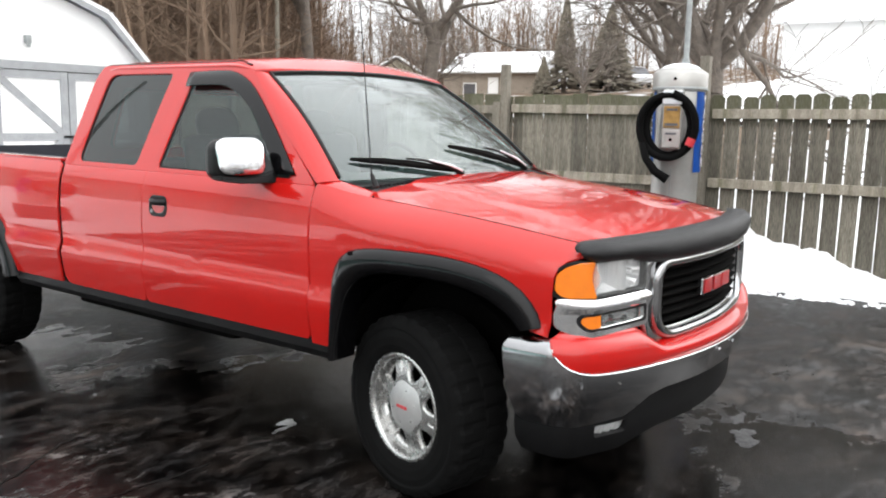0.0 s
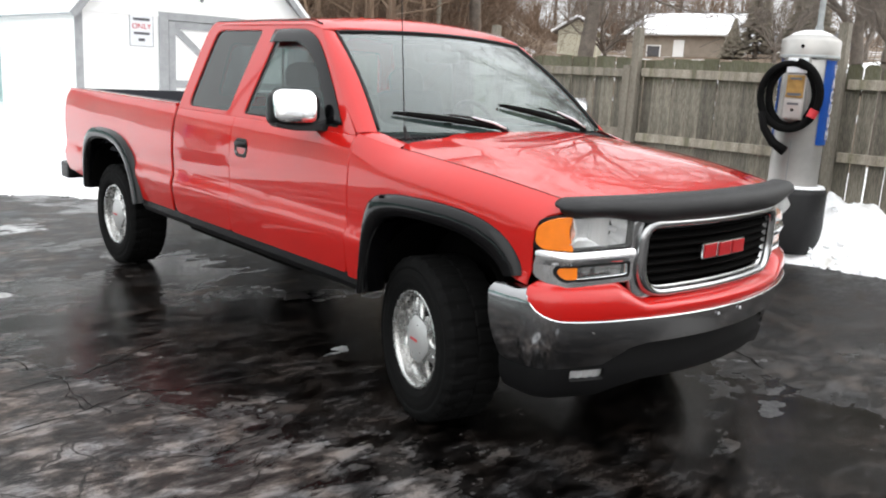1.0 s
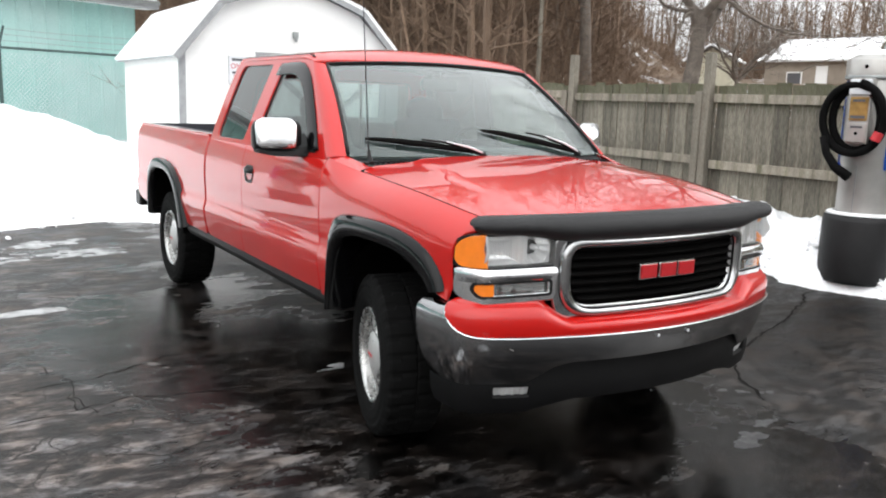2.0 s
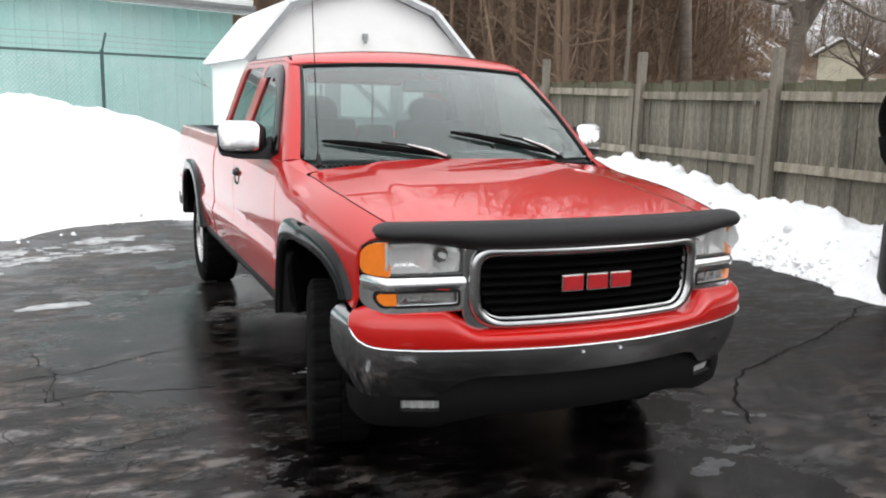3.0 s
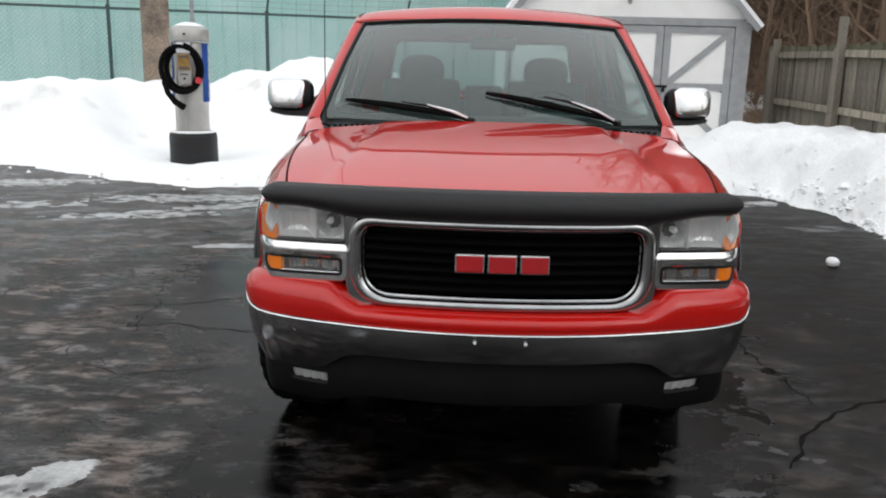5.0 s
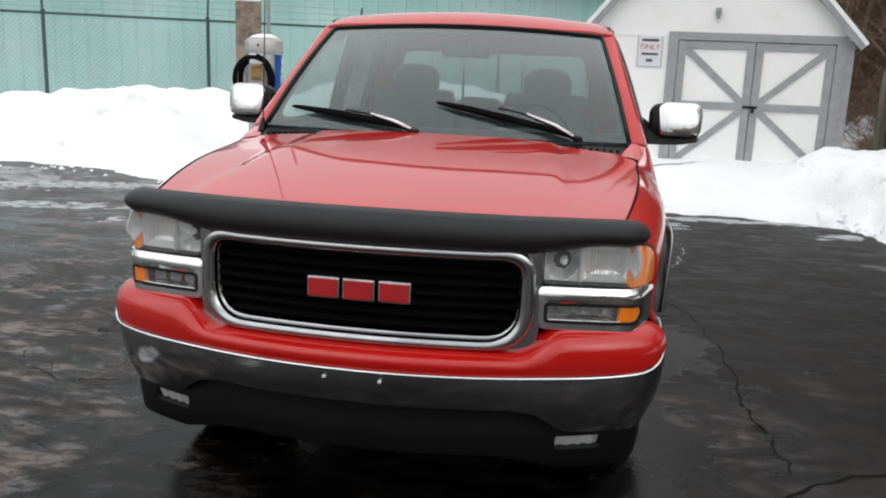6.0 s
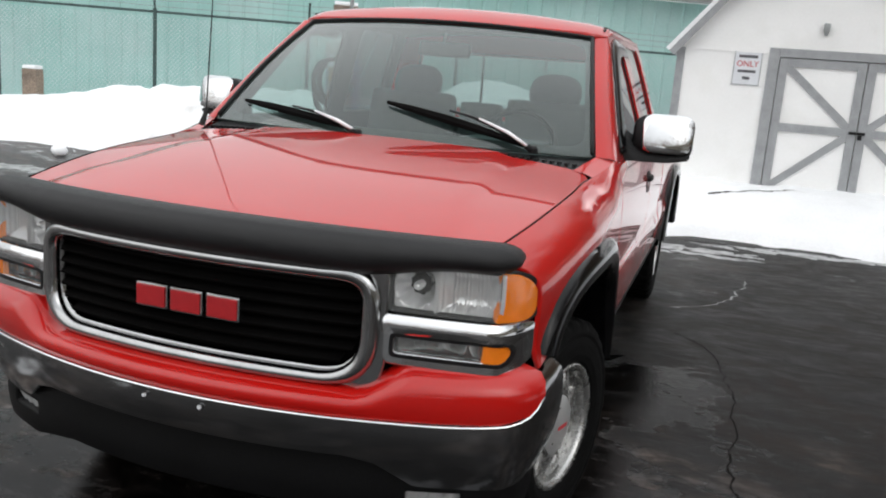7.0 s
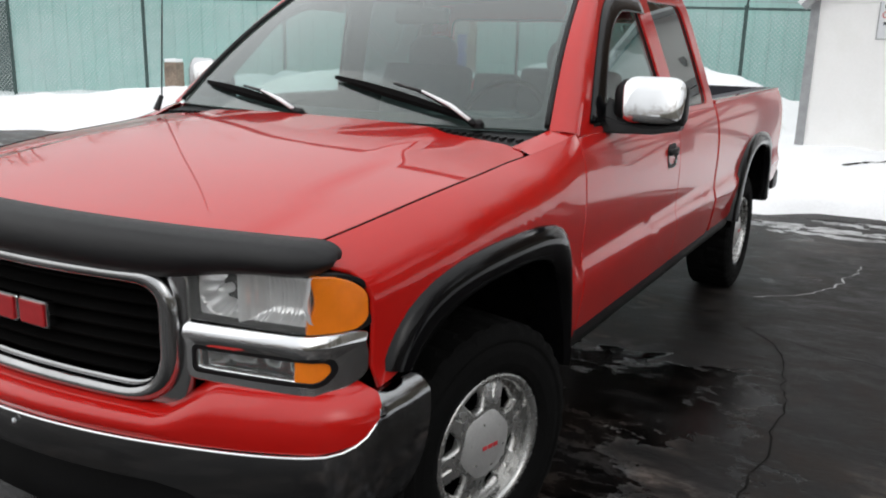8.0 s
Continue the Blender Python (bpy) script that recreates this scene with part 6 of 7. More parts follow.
    for a, b in zip(plan, plan[1:]):
        lens_.append(lens_[-1] + math.dist(a, b))
    half = lens_[-1] / 2
    px, py = spline([l - half for l in lens_[::5]], [p[0] for p in plan[::5]]), spline([l - half for l in lens_[::5]], [p[1] for p in plan[::5]])

    def bumper_at(prof):
        def f(u, v):
            h = 1e-3
            d = Vector((px(u + h) - px(u - h), py(u + h) - py(u - h), 0)).normalized()
            o = prof(u, v)
            return Vector((px(u) + d.y * o, py(u) - d.x * o, v))
        return f
    end = half - 0.004
    chrome_prof = spline((0.44, 0.50, 0.56, 0.62, 0.68, 0.72, 0.75, 0.775, 0.80), (-0.062, -0.034, -0.012, 0.0, 0.004, 0.001, -0.004, -0.018, -0.055))
    tall = half - 0.215
    out = [(-end + 0.022, 0.60), (-end + 0.045, 0.482), (-end + 0.075, 0.468), (-end + 0.30, 0.462), (-0.68, 0.472), (-0.57, 0.545), (-0.49, 0.562), (0.49, 0.562), (0.57, 0.545), (0.68, 0.472), (end - 0.30, 0.462), (end - 0.075, 0.468), (end - 0.045, 0.482), (end - 0.022, 0.60),
           (end, 0.75), (end - 0.02, 0.790), (tall, 0.795), (tall - 0.04, 0.715), (-tall + 0.04, 0.715), (-tall, 0.795), (-end + 0.02, 0.790), (-end, 0.75)]
    bp = sheet("front_bumper", round_poly(out, 0.012, 3), bumper_at(lambda u, v: chrome_prof(v)), BUMPER, tk, step=0.0125, thick=0.03, lip=0.005, label="wide wrap-round chrome front bumper")
    red_prof = spline((0.66, 0.70, 0.74, 0.775, 0.80, 0.815, 0.824), (0.006, 0.013, 0.014, 0.005, -0.02, -0.055, -0.10))
    re = tall + 0.02
    top = [(u, 0.821) for u in np.linspace(re - 0.03, -re + 0.03, 41)]
    bot = [(-re, 0.80), (-re + 0.02, 0.748), (-re + 0.07, 0.705), (-re + 0.16, 0.682), (-0.5, 0.680), (0.5, 0.680), (re - 0.16, 0.682), (re - 0.07, 0.705), (re - 0.02, 0.748), (re, 0.80)]

    def cap(u, v):
        k = 1 - 0.58 * smoothstep(0.66, 0.50, abs(u))
        vv = 0.689 + (v - 0.689) * k if v > 0.689 else v
        return bumper_at(lambda a, b: red_prof(0.689 + (b - 0.689) / k if b > 0.689 else b))(u, vv)
    sheet("bumper_cap", bot + top, cap, RED, bp, step=0.03, thick=0.03, lip=0.008, label="red painted bumper top pad")
    part("cap_trim", add_tube(bmesh.new(), [tuple(bumper_at(lambda a, b: chrome_prof(b) + 0.010)(u, v - 0.006)) for u, v in curve_points(bot, 70)], 0.005, 6), CHROME, bp, "thin bright edge", True)
    # lower valance with its central opening
    val = [(-end + 0.03, 0.49), (-end + 0.036, 0.40), (-end + 0.06, 0.352), (-end + 0.20, 0.338), (-0.68, 0.338), (-0.58, 0.366), (-0.46, 0.388), (0.46, 0.388), (0.58, 0.366), (0.68, 0.338), (end - 0.20, 0.338), (end - 0.06, 0.352), (end - 0.036, 0.40), (end - 0.03, 0.49), (end - 0.10, 0.478), (end - 0.3, 0.474), (0.70, 0.484), (0.56, 0.575), (-0.56, 0.575), (-0.70, 0.484), (-end + 0.3, 0.474), (-end + 0.10, 0.478)]
    fogs = [round_rect(sx * 0.738 - 0.085, sx * 0.738 + 0.085, 0.402, 0.455, 0.012, 3) for sx in (-1, 1)]
    vprof = spline((0.30, 0.36, 0.43, 0.49, 0.58), (-0.082, -0.064, -0.056, -0.060, -0.072))
    va = sheet("valance", val, bumper_at(lambda u, v: vprof(v)), VALANCE, bp, fogs, step=0.05, thick=0.04, lip=0.006, label="dark grey plastic lower valance")
    part("intake", box(-0.50, 0.50, -0.83, -0.80, 0.43, 0.60), DARK, va)
    for sx in (-1, 1):
        sheet("fog_lamp", round_rect(sx * 0.738 - 0.083, sx * 0.738 + 0.083, 0.403, 0.454, 0.01, 3), bumper_at(lambda u, v, c=sx * 0.738: vprof(v) - 0.010 - 0.35 * (0.455 - v) + 0.0045 * math.sin((u - c) * 150)), REFLECTOR, bp, step=0.012, thick=0.01, lip=0.001, label="small rectangular fog lamp")
        p = bumper_at(lambda u, v: chrome_prof(v) + 0.004)(sx * 0.088, 0.645)
        part("bolt", lathe([(0.0065, 0), (0.0065, 0.005), (0, 0.007)], 6, Matrix.Translation(p) @ pose(0, 0, 0, 90)), PRINTWHITE, bp, "bright plate bolt")
        part("tow_hook", add_tube(bmesh.new(), [(sx * 0.47, -0.70, 0.44), (sx * 0.47, -0.80, 0.42), (sx * 0.485, -0.835, 0.40), (sx * 0.50, -0.83, 0.375), (sx * 0.495, -0.78, 0.37)], 0.014, 8), DARK, tk, "", True)
    # a scuff on the chrome near one corner
    sc = bumper_at(lambda u, v: chrome_prof(v) + 0.0012)
    for u0, v0, du, dv in ((-0.76, 0.625, 0.014, 0.0025),):
        bm = bmesh.new()
        rr = random.Random(int(u0 * 100))
        ring_ = [bm.verts.new(sc(u0 + du * math.cos(a) * rr.uniform(0.5, 1), v0 + dv * math.sin(a) * rr.uniform(0.5, 1) - 0.5 * du * math.cos(a))) for a in np.linspace(0, 6.2832, 13)[:-1]]
        bm.faces.new(ring_)
        part("scuff", bm, STAINLESS, bp, "pale scuff")
    # ----- bug shield -----
    rows = []
    tip = [0.80 + 0.072 * math.sin(radians(a)) for a in (12, 25, 38, 50, 62, 72, 80, 86, 89.5)]
    for x in [-q for q in reversed(tip)] + list(np.linspace(-0.80, 0.80, 55)) + tip:
        e = max(0.0, (abs(x) - 0.80) / 0.072)
        k = math.sqrt(max(0.0004, 1 - e * e)) if e > 0 else 1.0
        y = -0.93 + 0.196 * (x / 0.95) ** 2 + 0.022 * (max(0, abs(x) - 0.78) / 0.09) ** 2 - 0.005
        zc = 1.105 + 0.018 * smoothstep(0.45, 0.75, abs(x)) - 0.012 * (x / 0.87) ** 2
        hh = (0.055 - 0.018 * smoothstep(0.45, 0.75, abs(x))) * k
        row = []
        for dy, dz in ((0.02, -1.0), (-0.012, -0.95), (-0.036, -0.55), (-0.045, 0.0), (-0.036, 0.55), (-0.012, 0.92), (0.035, 1.0), (0.075, 0.95), (0.07, 0.6), (0.03, 0.0)):
            row.append((x, y + dy * (0.35 + 0.65 * k), zc + hh * dz))
        rows.append(row)
    part("bug_shield", loft(rows, True), VINYL, tk, "padded black bonnet guard", True)


truck_front(TRUCK)


# ---------- trees and distance ----------
def prism(V, F, a, b, ra, rb, sides=5):
    d = (b - a)
    if d.length < 1e-6:
        return
    d.normalize()
    s = d.cross(Vector((0.13, 0.21, 0.97)))
    if s.length < 0.05:
        s = d.cross(Vector((1, 0, 0)))
    s.normalize()
    u = s.cross(d)
    i = len(V)
    for p, r in ((a, ra), (b, rb)):
        for k in range(sides):
            c = 6.28319 * k / sides
            V.append(tuple(p + s * math.cos(c) * r + u * math.sin(c) * r))
    for k in range(sides):
        j = (k + 1) % sides
        F.append((i + k, i + j, i + sides + j, i + sides + k))


def grow(V, F, p, d, length, radius, level, rng, fork=3, bend=0.25, up=0.06, sides=6, thin=0.004):
    """A limb that bends as it goes and carries smaller limbs."""
    n = max(2, int(3 + length))
    step = length / n
    q = p.copy()
    for k in range(n):
        r0, r1 = radius * (1 - 0.75 * k / n), radius * (1 - 0.75 * (k + 1) / n)
        d = (d + Vector((rng.gauss(0, bend), rng.gauss(0, bend), rng.gauss(0, bend) + up)) * 0.5).normalized()
        e = q + d * step
        prism(V, F, q, e, max(r0, thin), max(r1, thin), sides)
        q = e
        if level > 0 and k >= (1 if level < 3 else 0):
            for _ in range(fork if rng.random() < 0.75 else fork - 1):
                side = Vector((rng.gauss(0, 1), rng.gauss(0, 1), rng.gauss(0, 0.5))).normalized()
                nd = (d * rng.uniform(0.5, 1.0) + side * rng.uniform(0.6, 1.0)).normalized()
                grow(V, F, q, nd, length * rng.uniform(0.38, 0.62), max(r1 * rng.uniform(0.4, 0.62), thin), level - 1, rng, fork, bend * 1.1, up, max(3, sides - 1), thin)


def bare_tree(name, x, y, h, r, seed, label, limbs=5, lean=(0, 0), clear=0.28, spread=0.9, levels=3, mat=BARK):
    """Trunk and crown of a leafless tree."""
    rng = random.Random(seed)
    z = terrain(x, y) if x > 5 else 0
    t = thing(name, label, "tree", at=pose(x, y, z))
    V, F = [], []
    top = Vector((lean[0], lean[1], h * clear))
    pts = [Vector((0, 0, -0.2))] + [Vector((lean[0] * k + rng.gauss(0, 0.03), lean[1] * k + rng.gauss(0, 0.03), h * clear * k)) for k in (0.25, 0.5, 0.75)] + [top]
    for k in range(4):
        prism(V, F, pts[k], pts[k + 1], r * (1.25 - 0.12 * k), r * (1.25 - 0.12 * (k + 1)), 12)
    ob = new("trunk", mesh_from("trunk", V, F, mat, True))
    ob.parent = t
    V, F = [], []
    for k in range(limbs):
        a = 6.28319 * (k + rng.uniform(-0.2, 0.2)) / limbs
        d = Vector((math.cos(a) * spread, math.sin(a) * spread, 1.0 + rng.uniform(-0.2, 0.5))).normalized()
        grow(V, F, top - Vector((0, 0, rng.uniform(0, 0.25 * h * clear))), d, h * (1 - clear) * rng.uniform(0.55, 0.85), r * rng.uniform(0.5, 0.75), levels, rng, 2, 0.28, 0.10, 7, 0.006)
    ob = new("crown", mesh_from("crown", V, F, mat, True))
    ob.parent = t
    return t


bare_tree("bare_tree", 12.6, 3.3, 11.0, 0.21, 11, "grey leafless tree forking low behind the board fence", 7, (0.05, 0.0), 0.20, 0.80, 3)
bare_tree("bare_tree", 10.9, 9.0, 9.5, 0.17, 12, "brown leafless tree leaning behind the board fence", 4, (0.35, -0.1), 0.34, 0.8, 3)
bare_tree("bare_tree", 17.5, 6.0, 9.0, 0.15, 14, "slender grey leafless tree", 5, (0.2, 0.1), 0.3, 0.8, 3)
bare_tree("bare_tree", 13.2, 14.5, 10.0, 0.16, 15, "tall leafless tree at the edge of the wood", 5, (-0.2, 0.1), 0.4, 0.7, 3)
bare_tree("bare_tree", 8.8, 11.1, 7.0, 0.045, 16, "thin pale leafless sapling", 3, (0.05, 0), 0.75, 0.5, 2, POSTWOOD)


def woods(name, spots, seed, label, hmin, hmax, brush=0):
    """Many leafless trees and stems that nobody could count."""
    rng = random.Random(seed)
    V, F = [], []
    for x, y in spots:
        z = terrain(x, y) if x > 4 else 0
        h = rng.uniform(hmin, hmax)
        r = rng.uniform(0.035, 0.11)
        p = Vector((x, y, z - 0.1))
        d = Vector((rng.gauss(0, 0.06), rng.gauss(0, 0.06), 1)).normalized()
        n = 5
        for k in range(n):
            e = p + d * h / n
            prism(V, F, p, e, r * (1 - 0.8 * k / n), r * (1 - 0.8 * (k + 1) / n), 5)
            if k >= 0:
                for _ in range(5):
                    a = rng.uniform(0, 6.283)
                    nd = Vector((math.cos(a), math.sin(a), rng.uniform(0.2, 1.0))).normalized()
                    q = p.lerp(e, rng.random())
                    L = h * rng.uniform(0.10, 0.24) * (1.15 - 0.12 * k)
                    m = q + nd * L * 0.5
                    f = m + (nd + Vector((0, 0, 0.35))).normalized() * L * 0.5
                    prism(V, F, q, m, r * 0.28, r * 0.18, 3)
                    prism(V, F, m, f, r * 0.18, 0.006, 3)
                    for _ in range(4):
                        b = Vector((rng.gauss(0, 1), rng.gauss(0, 1), rng.gauss(0.4, 0.7))).normalized()
                        s = q.lerp(f, rng.uniform(0.25, 1))
                        g = s + b * L * rng.uniform(0.25, 0.5)
                        prism(V, F, s, g, 0.009, 0.004, 3)
            p = e
            d = (d + Vector((rng.gauss(0, 0.07), rng.gauss(0, 0.07), 0.05))).normalized()
    for _ in range(brush):
        x, y = rng.choice(spots)
        x, y = x + rng.gauss(0, 1.2), y + rng.gauss(0, 1.2)
        if x < 5.6 and y < 13.6:
            continue
        z = terrain(x, y)
        p = Vector((x, y, z - 0.05))
        d = Vector((rng.gauss(0, 0.7), rng.gauss(0, 0.7), 1)).normalized()
        L = rng.uniform(0.9, 3.4)
        r = rng.uniform(0.005, 0.010)
        for k in range(4):
            e = p + d * L * 0.25
            prism(V, F, p, e, r * (1 - 0.2 * k), r * (0.8 - 0.2 * k) + 0.001, 3)
            for _ in range(1 + (k > 0)):
                b = Vector((rng.gauss(0, 1), rng.gauss(0, 1), rng.gauss(0.4, 0.6))).normalized()
                prism(V, F, p.lerp(e, rng.random()), e + b * L * rng.uniform(0.08, 0.26), 0.005, 0.0025, 3)
            p = e
            d = (d + Vector((rng.gauss(0, 0.32), rng.gauss(0, 0.32), rng.gauss(-0.06, 0.2)))).normalized()
    ob = new(name, mesh_from(name, V, F, TWIG))
    return tagged(ob, label, "woods", kind="stuff")


rng = random.Random(21)
spots = []
while len(spots) < 470:
    a, r = radians(rng.uniform(-4, 49.5)), 11 + 34 * rng.random() ** 0.8
    x, y = -3.5 + r * math.sin(a), -2.2 + r * math.cos(a) + 3
    if (x > 6.3 or (y > 16.5 and x > 4.3)) and (x > 5.5 or y > 14):
        spots.append((x, y))
woods("far_woods", spots, 5, "dense brown leafless woods on the bank behind the fence", 6.5, 11.5, 14000)
spots = []
while len(spots) < 330:
    a, r = radians(rng.uniform(50, 104)), rng.uniform(64, 110)
    spots.append((-3.5 + r * math.sin(a), -2.2 + r * math.cos(a)))
woods("far_woods", spots, 6, "line of brown leafless trees beyond the houses", 5, 9.5, 2600)
spots = []
while len(spots) < 150:
    a, r = radians(rng.uniform(44, 62)), rng.uniform(68, 95)
    spots.append((-3.5 + r * math.sin(a), -2.2 + r * math.cos(a)))
woods("far_woods", spots, 8, "brown mass of leafless trees beyond the grey house", 5, 8.5, 3800)
# trees behind the view, set thick to cut light from the low sky
spots = []
while len(spots) < 420:
    a, r = radians(rng.uniform(112, 318)), rng.uniform(27, 52)
    spots.append((r * math.sin(a), r * math.cos(a) - 2))
woods("far_woods", spots, 7, "leafless trees round the far side of the yard", 6, 11, 0)


def conifer(x, y, h, w, seed, label):
    rng = random.Random(seed)
    z = terrain(x, y)
    t = thing("conifer", label, "tree", at=pose(x, y, z))
    V, F = [], []
    prism(V, F, Vector((0, 0, -0.2)), Vector((0, 0, h * 0.97)), w * 0.07, 0.02, 8)
    ob = new("trunk", mesh_from("trunk", V, F, BARK))
    ob.parent = t
    V, F = [], []
    k = 0
    while k < 1100:
        f = rng.random() ** 0.8
        zz = h * (0.08 + 0.9 * f)
        a = rng.uniform(0, 6.283)
        L = w * 0.5 * (1 - f) * rng.uniform(0.6, 1.1) + 0.1
        tip = Vector((math.cos(a) * L, math.sin(a) * L, zz - 0.22 * L + rng.gauss(0, 0.05)))
        root = Vector((0, 0, zz))
        m = root.lerp(tip, 0.35)
        s = Vector((-math.sin(a), math.cos(a), 0)) * (0.11 * L + 0.04)
        i = len(V)
        V += [tuple(m), tuple(root.lerp(tip, 0.75) + s + Vector((0, 0, -0.08))), tuple(tip), tuple(root.lerp(tip, 0.75) - s + Vector((0, 0, -0.08))), tuple(root.lerp(tip, 0.7) + Vector((0, 0, 0.10)))]
        F += [(i, i + 1, i + 4), (i + 1, i + 2, i + 4), (i + 2, i + 3, i + 4), (i + 3, i, i + 4)]
        k += 1
    ob = new("foliage", mesh_from("foliage", V, F, NEEDLE))
    ob.parent = t
    return t


conifer(46.9, 24.6, 6.5, 2.5, 1, "dull green conifer beyond the houses")
conifer(48.6, 22.2, 5.7, 4.6, 2, "broad brownish conifer beyond the fence")
conifer(45.9, 25.6, 2.4, 1.6, 3, "small dark conifer beside the grey house")
bare_tree("bare_tree", 41.5, 20.5, 5.4, 0.12, 31, "round-headed leafless tree near the houses", 7, (0, 0), 0.12, 1.0, 3)
bare_tree("bare_tree", 46.0, 17.5, 6.5, 0.12, 32, "leafless tree near the houses", 6, (0, 0), 0.2, 0.9, 3)
bare_tree("bare_tree", 33.0, 25.5, 6.0, 0.12, 33, "spreading leafless tree before the grey house", 7, (0, 0), 0.15, 1.0, 3)


def house(x, y, turn, w, d, wall_h, roof_h, wall_mat, label, windows=(), snow=True, base=None, gable_mat=None):
    """A gabled house; local x runs along the eaves, the front faces -y."""
    z = terrain(x, y) - 0.2 if base is None else base
    h = thing("house", label, "house", at=pose(x, y, z, 0, 0, turn))
    t = 0.15
    part("wall", box(-w / 2, w / 2, -d / 2, -d / 2 + t, 0, wall_h), wall_mat, h)
    part("wall", box(-w / 2, w / 2, d / 2 - t, d / 2, 0, wall_h), wall_mat, h)
    for sx in (-1, 1):
        bm = bmesh.new()
        xa, xb = sx * w / 2, sx * (w / 2 - t)
        ring = [(-d / 2 + t + 0.002, 0), (d / 2 - t - 0.002, 0), (d / 2 - t - 0.002, wall_h), (0, wall_h + roof_h - 0.1), (-d / 2 + t + 0.002, wall_h)]
        a = [bm.verts.new((xa, p, q)) for p, q in ring]
        b = [bm.verts.new((xb, p, q)) for p, q in ring]
        bm.faces.new(a)
        bm.faces.new(b[::-1])
        for i in range(5):
            bm.faces.new((a[i], b[i], b[(i + 1) % 5], a[(i + 1) % 5]))
        part("gable_wall", bm, gable_mat or wall_mat, h)
    run, ang = d / 2 + 0.4, math.atan2(roof_h, d / 2)
    L = run / math.cos(ang)
    for sy in (-1, 1):
        m = Matrix.Translation((0, 0, wall_h + roof_h)) @ Matrix.Rotation(-sy * ang, 4, "X")
        part("roof", add_box(bmesh.new(), -w / 2 - 0.4, w / 2 + 0.4, min(0, sy * L * 0.97), max(0, sy * L * 0.97), 0, 0.06, m=m), SHINGLE, h)
        if snow:
            part("roof_snow", add_box(bmesh.new(), -w / 2 - 0.35, w / 2 + 0.35, min(0, sy * L), max(0, sy * L), 0.064, 0.2, 0.02, m=m), SNOW, h, "snow on the roof")
    for wx, wz, ww, wh, kind in windows:
        f = part(kind, box(wx - ww / 2 - 0.08, wx + ww / 2 + 0.08, -d / 2 - 0.05, -d / 2 - 0.003, wz - wh / 2 - 0.08, wz + wh / 2 + 0.08), WHITE, h)
        part("pane", box(wx - ww / 2, wx + ww / 2, -d / 2 - 0.06, -d / 2 - 0.052, wz - wh / 2, wz + wh / 2), WHITE if kind == "door" else PRINTDARK, f)
    return h


house(49.8, 30.7, -82, 7.0, 7.0, 2.7, 1.45, GREYHOUSE, "low grey-brown house with a pale gable and snow-covered roof", ((-1.4, 1.5, 0.9, 0.8, "window"), (0.4, 1.3, 0.6, 1.9, "door")), base=2.15, gable_mat=PRINTWHITE)
house(42.7, 35.2, 32, 3.2, 2.6, 1.9, 0.8, CREAM, "small cream outbuilding among the trees")
house(34.7, -0.4, -90, 14.0, 9.0, 3.3, 2.6, WHITE, "large white building with a snowy roof behind the fence")


def car(x, y, turn, mat, label):
    """A small saloon, far off: body, glasshouse, four wheels and snow on top."""
    z = terrain(x, y)
    c = thing("car", label, "car", "cars parked beyond the fence", at=pose(x, y, z, 0, 0, turn))
    prof = [(-2.1, 0.35), (-2.15, 0.7), (-1.9, 0.92), (-1.0, 0.98), (1.3, 0.98), (2.0, 0.86), (2.15, 0.6), (2.1, 0.35)]
    rows = [[(px, sy * (0.85 if k in (0, 3) else 0.88), pz) for px, pz in prof] for k, sy in ((0, -1), (1, -0.97), (2, 0.97), (3, 1))]
    part("body", loft(rows, True), mat, c, "", False)
    rows = [[(px * (1 - 0.12 * (pz > 1.2)), sy * (0.8 if pz < 1.1 else 0.62), pz) for px, pz in [(-1.5, 0.98), (-0.9, 1.42), (0.6, 1.42), (1.2, 0.98)]] for sy in (-1, 1)]
    part("glasshouse", loft(rows, True), PRINTDARK, c)
    part("roof_snow", box(-0.85, 0.55, -0.6, 0.6, 1.425, 1.5, 0.02), SNOW, c, "snow on the roof")
    for px in (-1.3, 1.3):
        for sy in (-1, 1):
            part("wheel", add_rod(bmesh.new(), (px, sy * 0.72, 0.31), (px, sy * 0.9, 0.31), 0.31, sides=18), RUBBER, c)
    return c


car(52.0, 25.6, 40, CARPAINT, "grey parked car with snow on its roof")
car(53.6, 22.6, 35, PRINTWHITE, "white parked car with snow on its roof")


# ---------- yard surface: cracks, slush, crumbs of snow ----------
def crack(points, width, seed):
    """A ragged dark crack in the asphalt along a line."""
    rng = random.Random(seed)
    V, F = [], []
    for a, b in zip(points, points[1:]):
        a, b = Vector((*a, 0)), Vector((*b, 0))
        n = max(2, int((b - a).length / 0.05))
        for k in range(n + (b == Vector((*points[-1], 0)))):
            p = a.lerp(b, k / n)
            d = (b - a).normalized()
            s = Vector((-d.y, d.x, 0))
            o = 0.05 * noise.noise((p.x * 3, p.y * 3, seed)) + 0.03 * noise.noise((p.x * 11, p.y * 11, seed)) + rng.gauss(0, 0.004)
            w = width * rng.uniform(0.3, 1.1)
            V += [tuple(p + s * (o + w) + Vector((0, 0, 0.003))), tuple(p + s * (o - w) + Vector((0, 0, 0.003)))]
    for i in range(0, len(V) - 2, 2):
        F.append((i, i + 1, i + 3, i + 2))
    return V, F


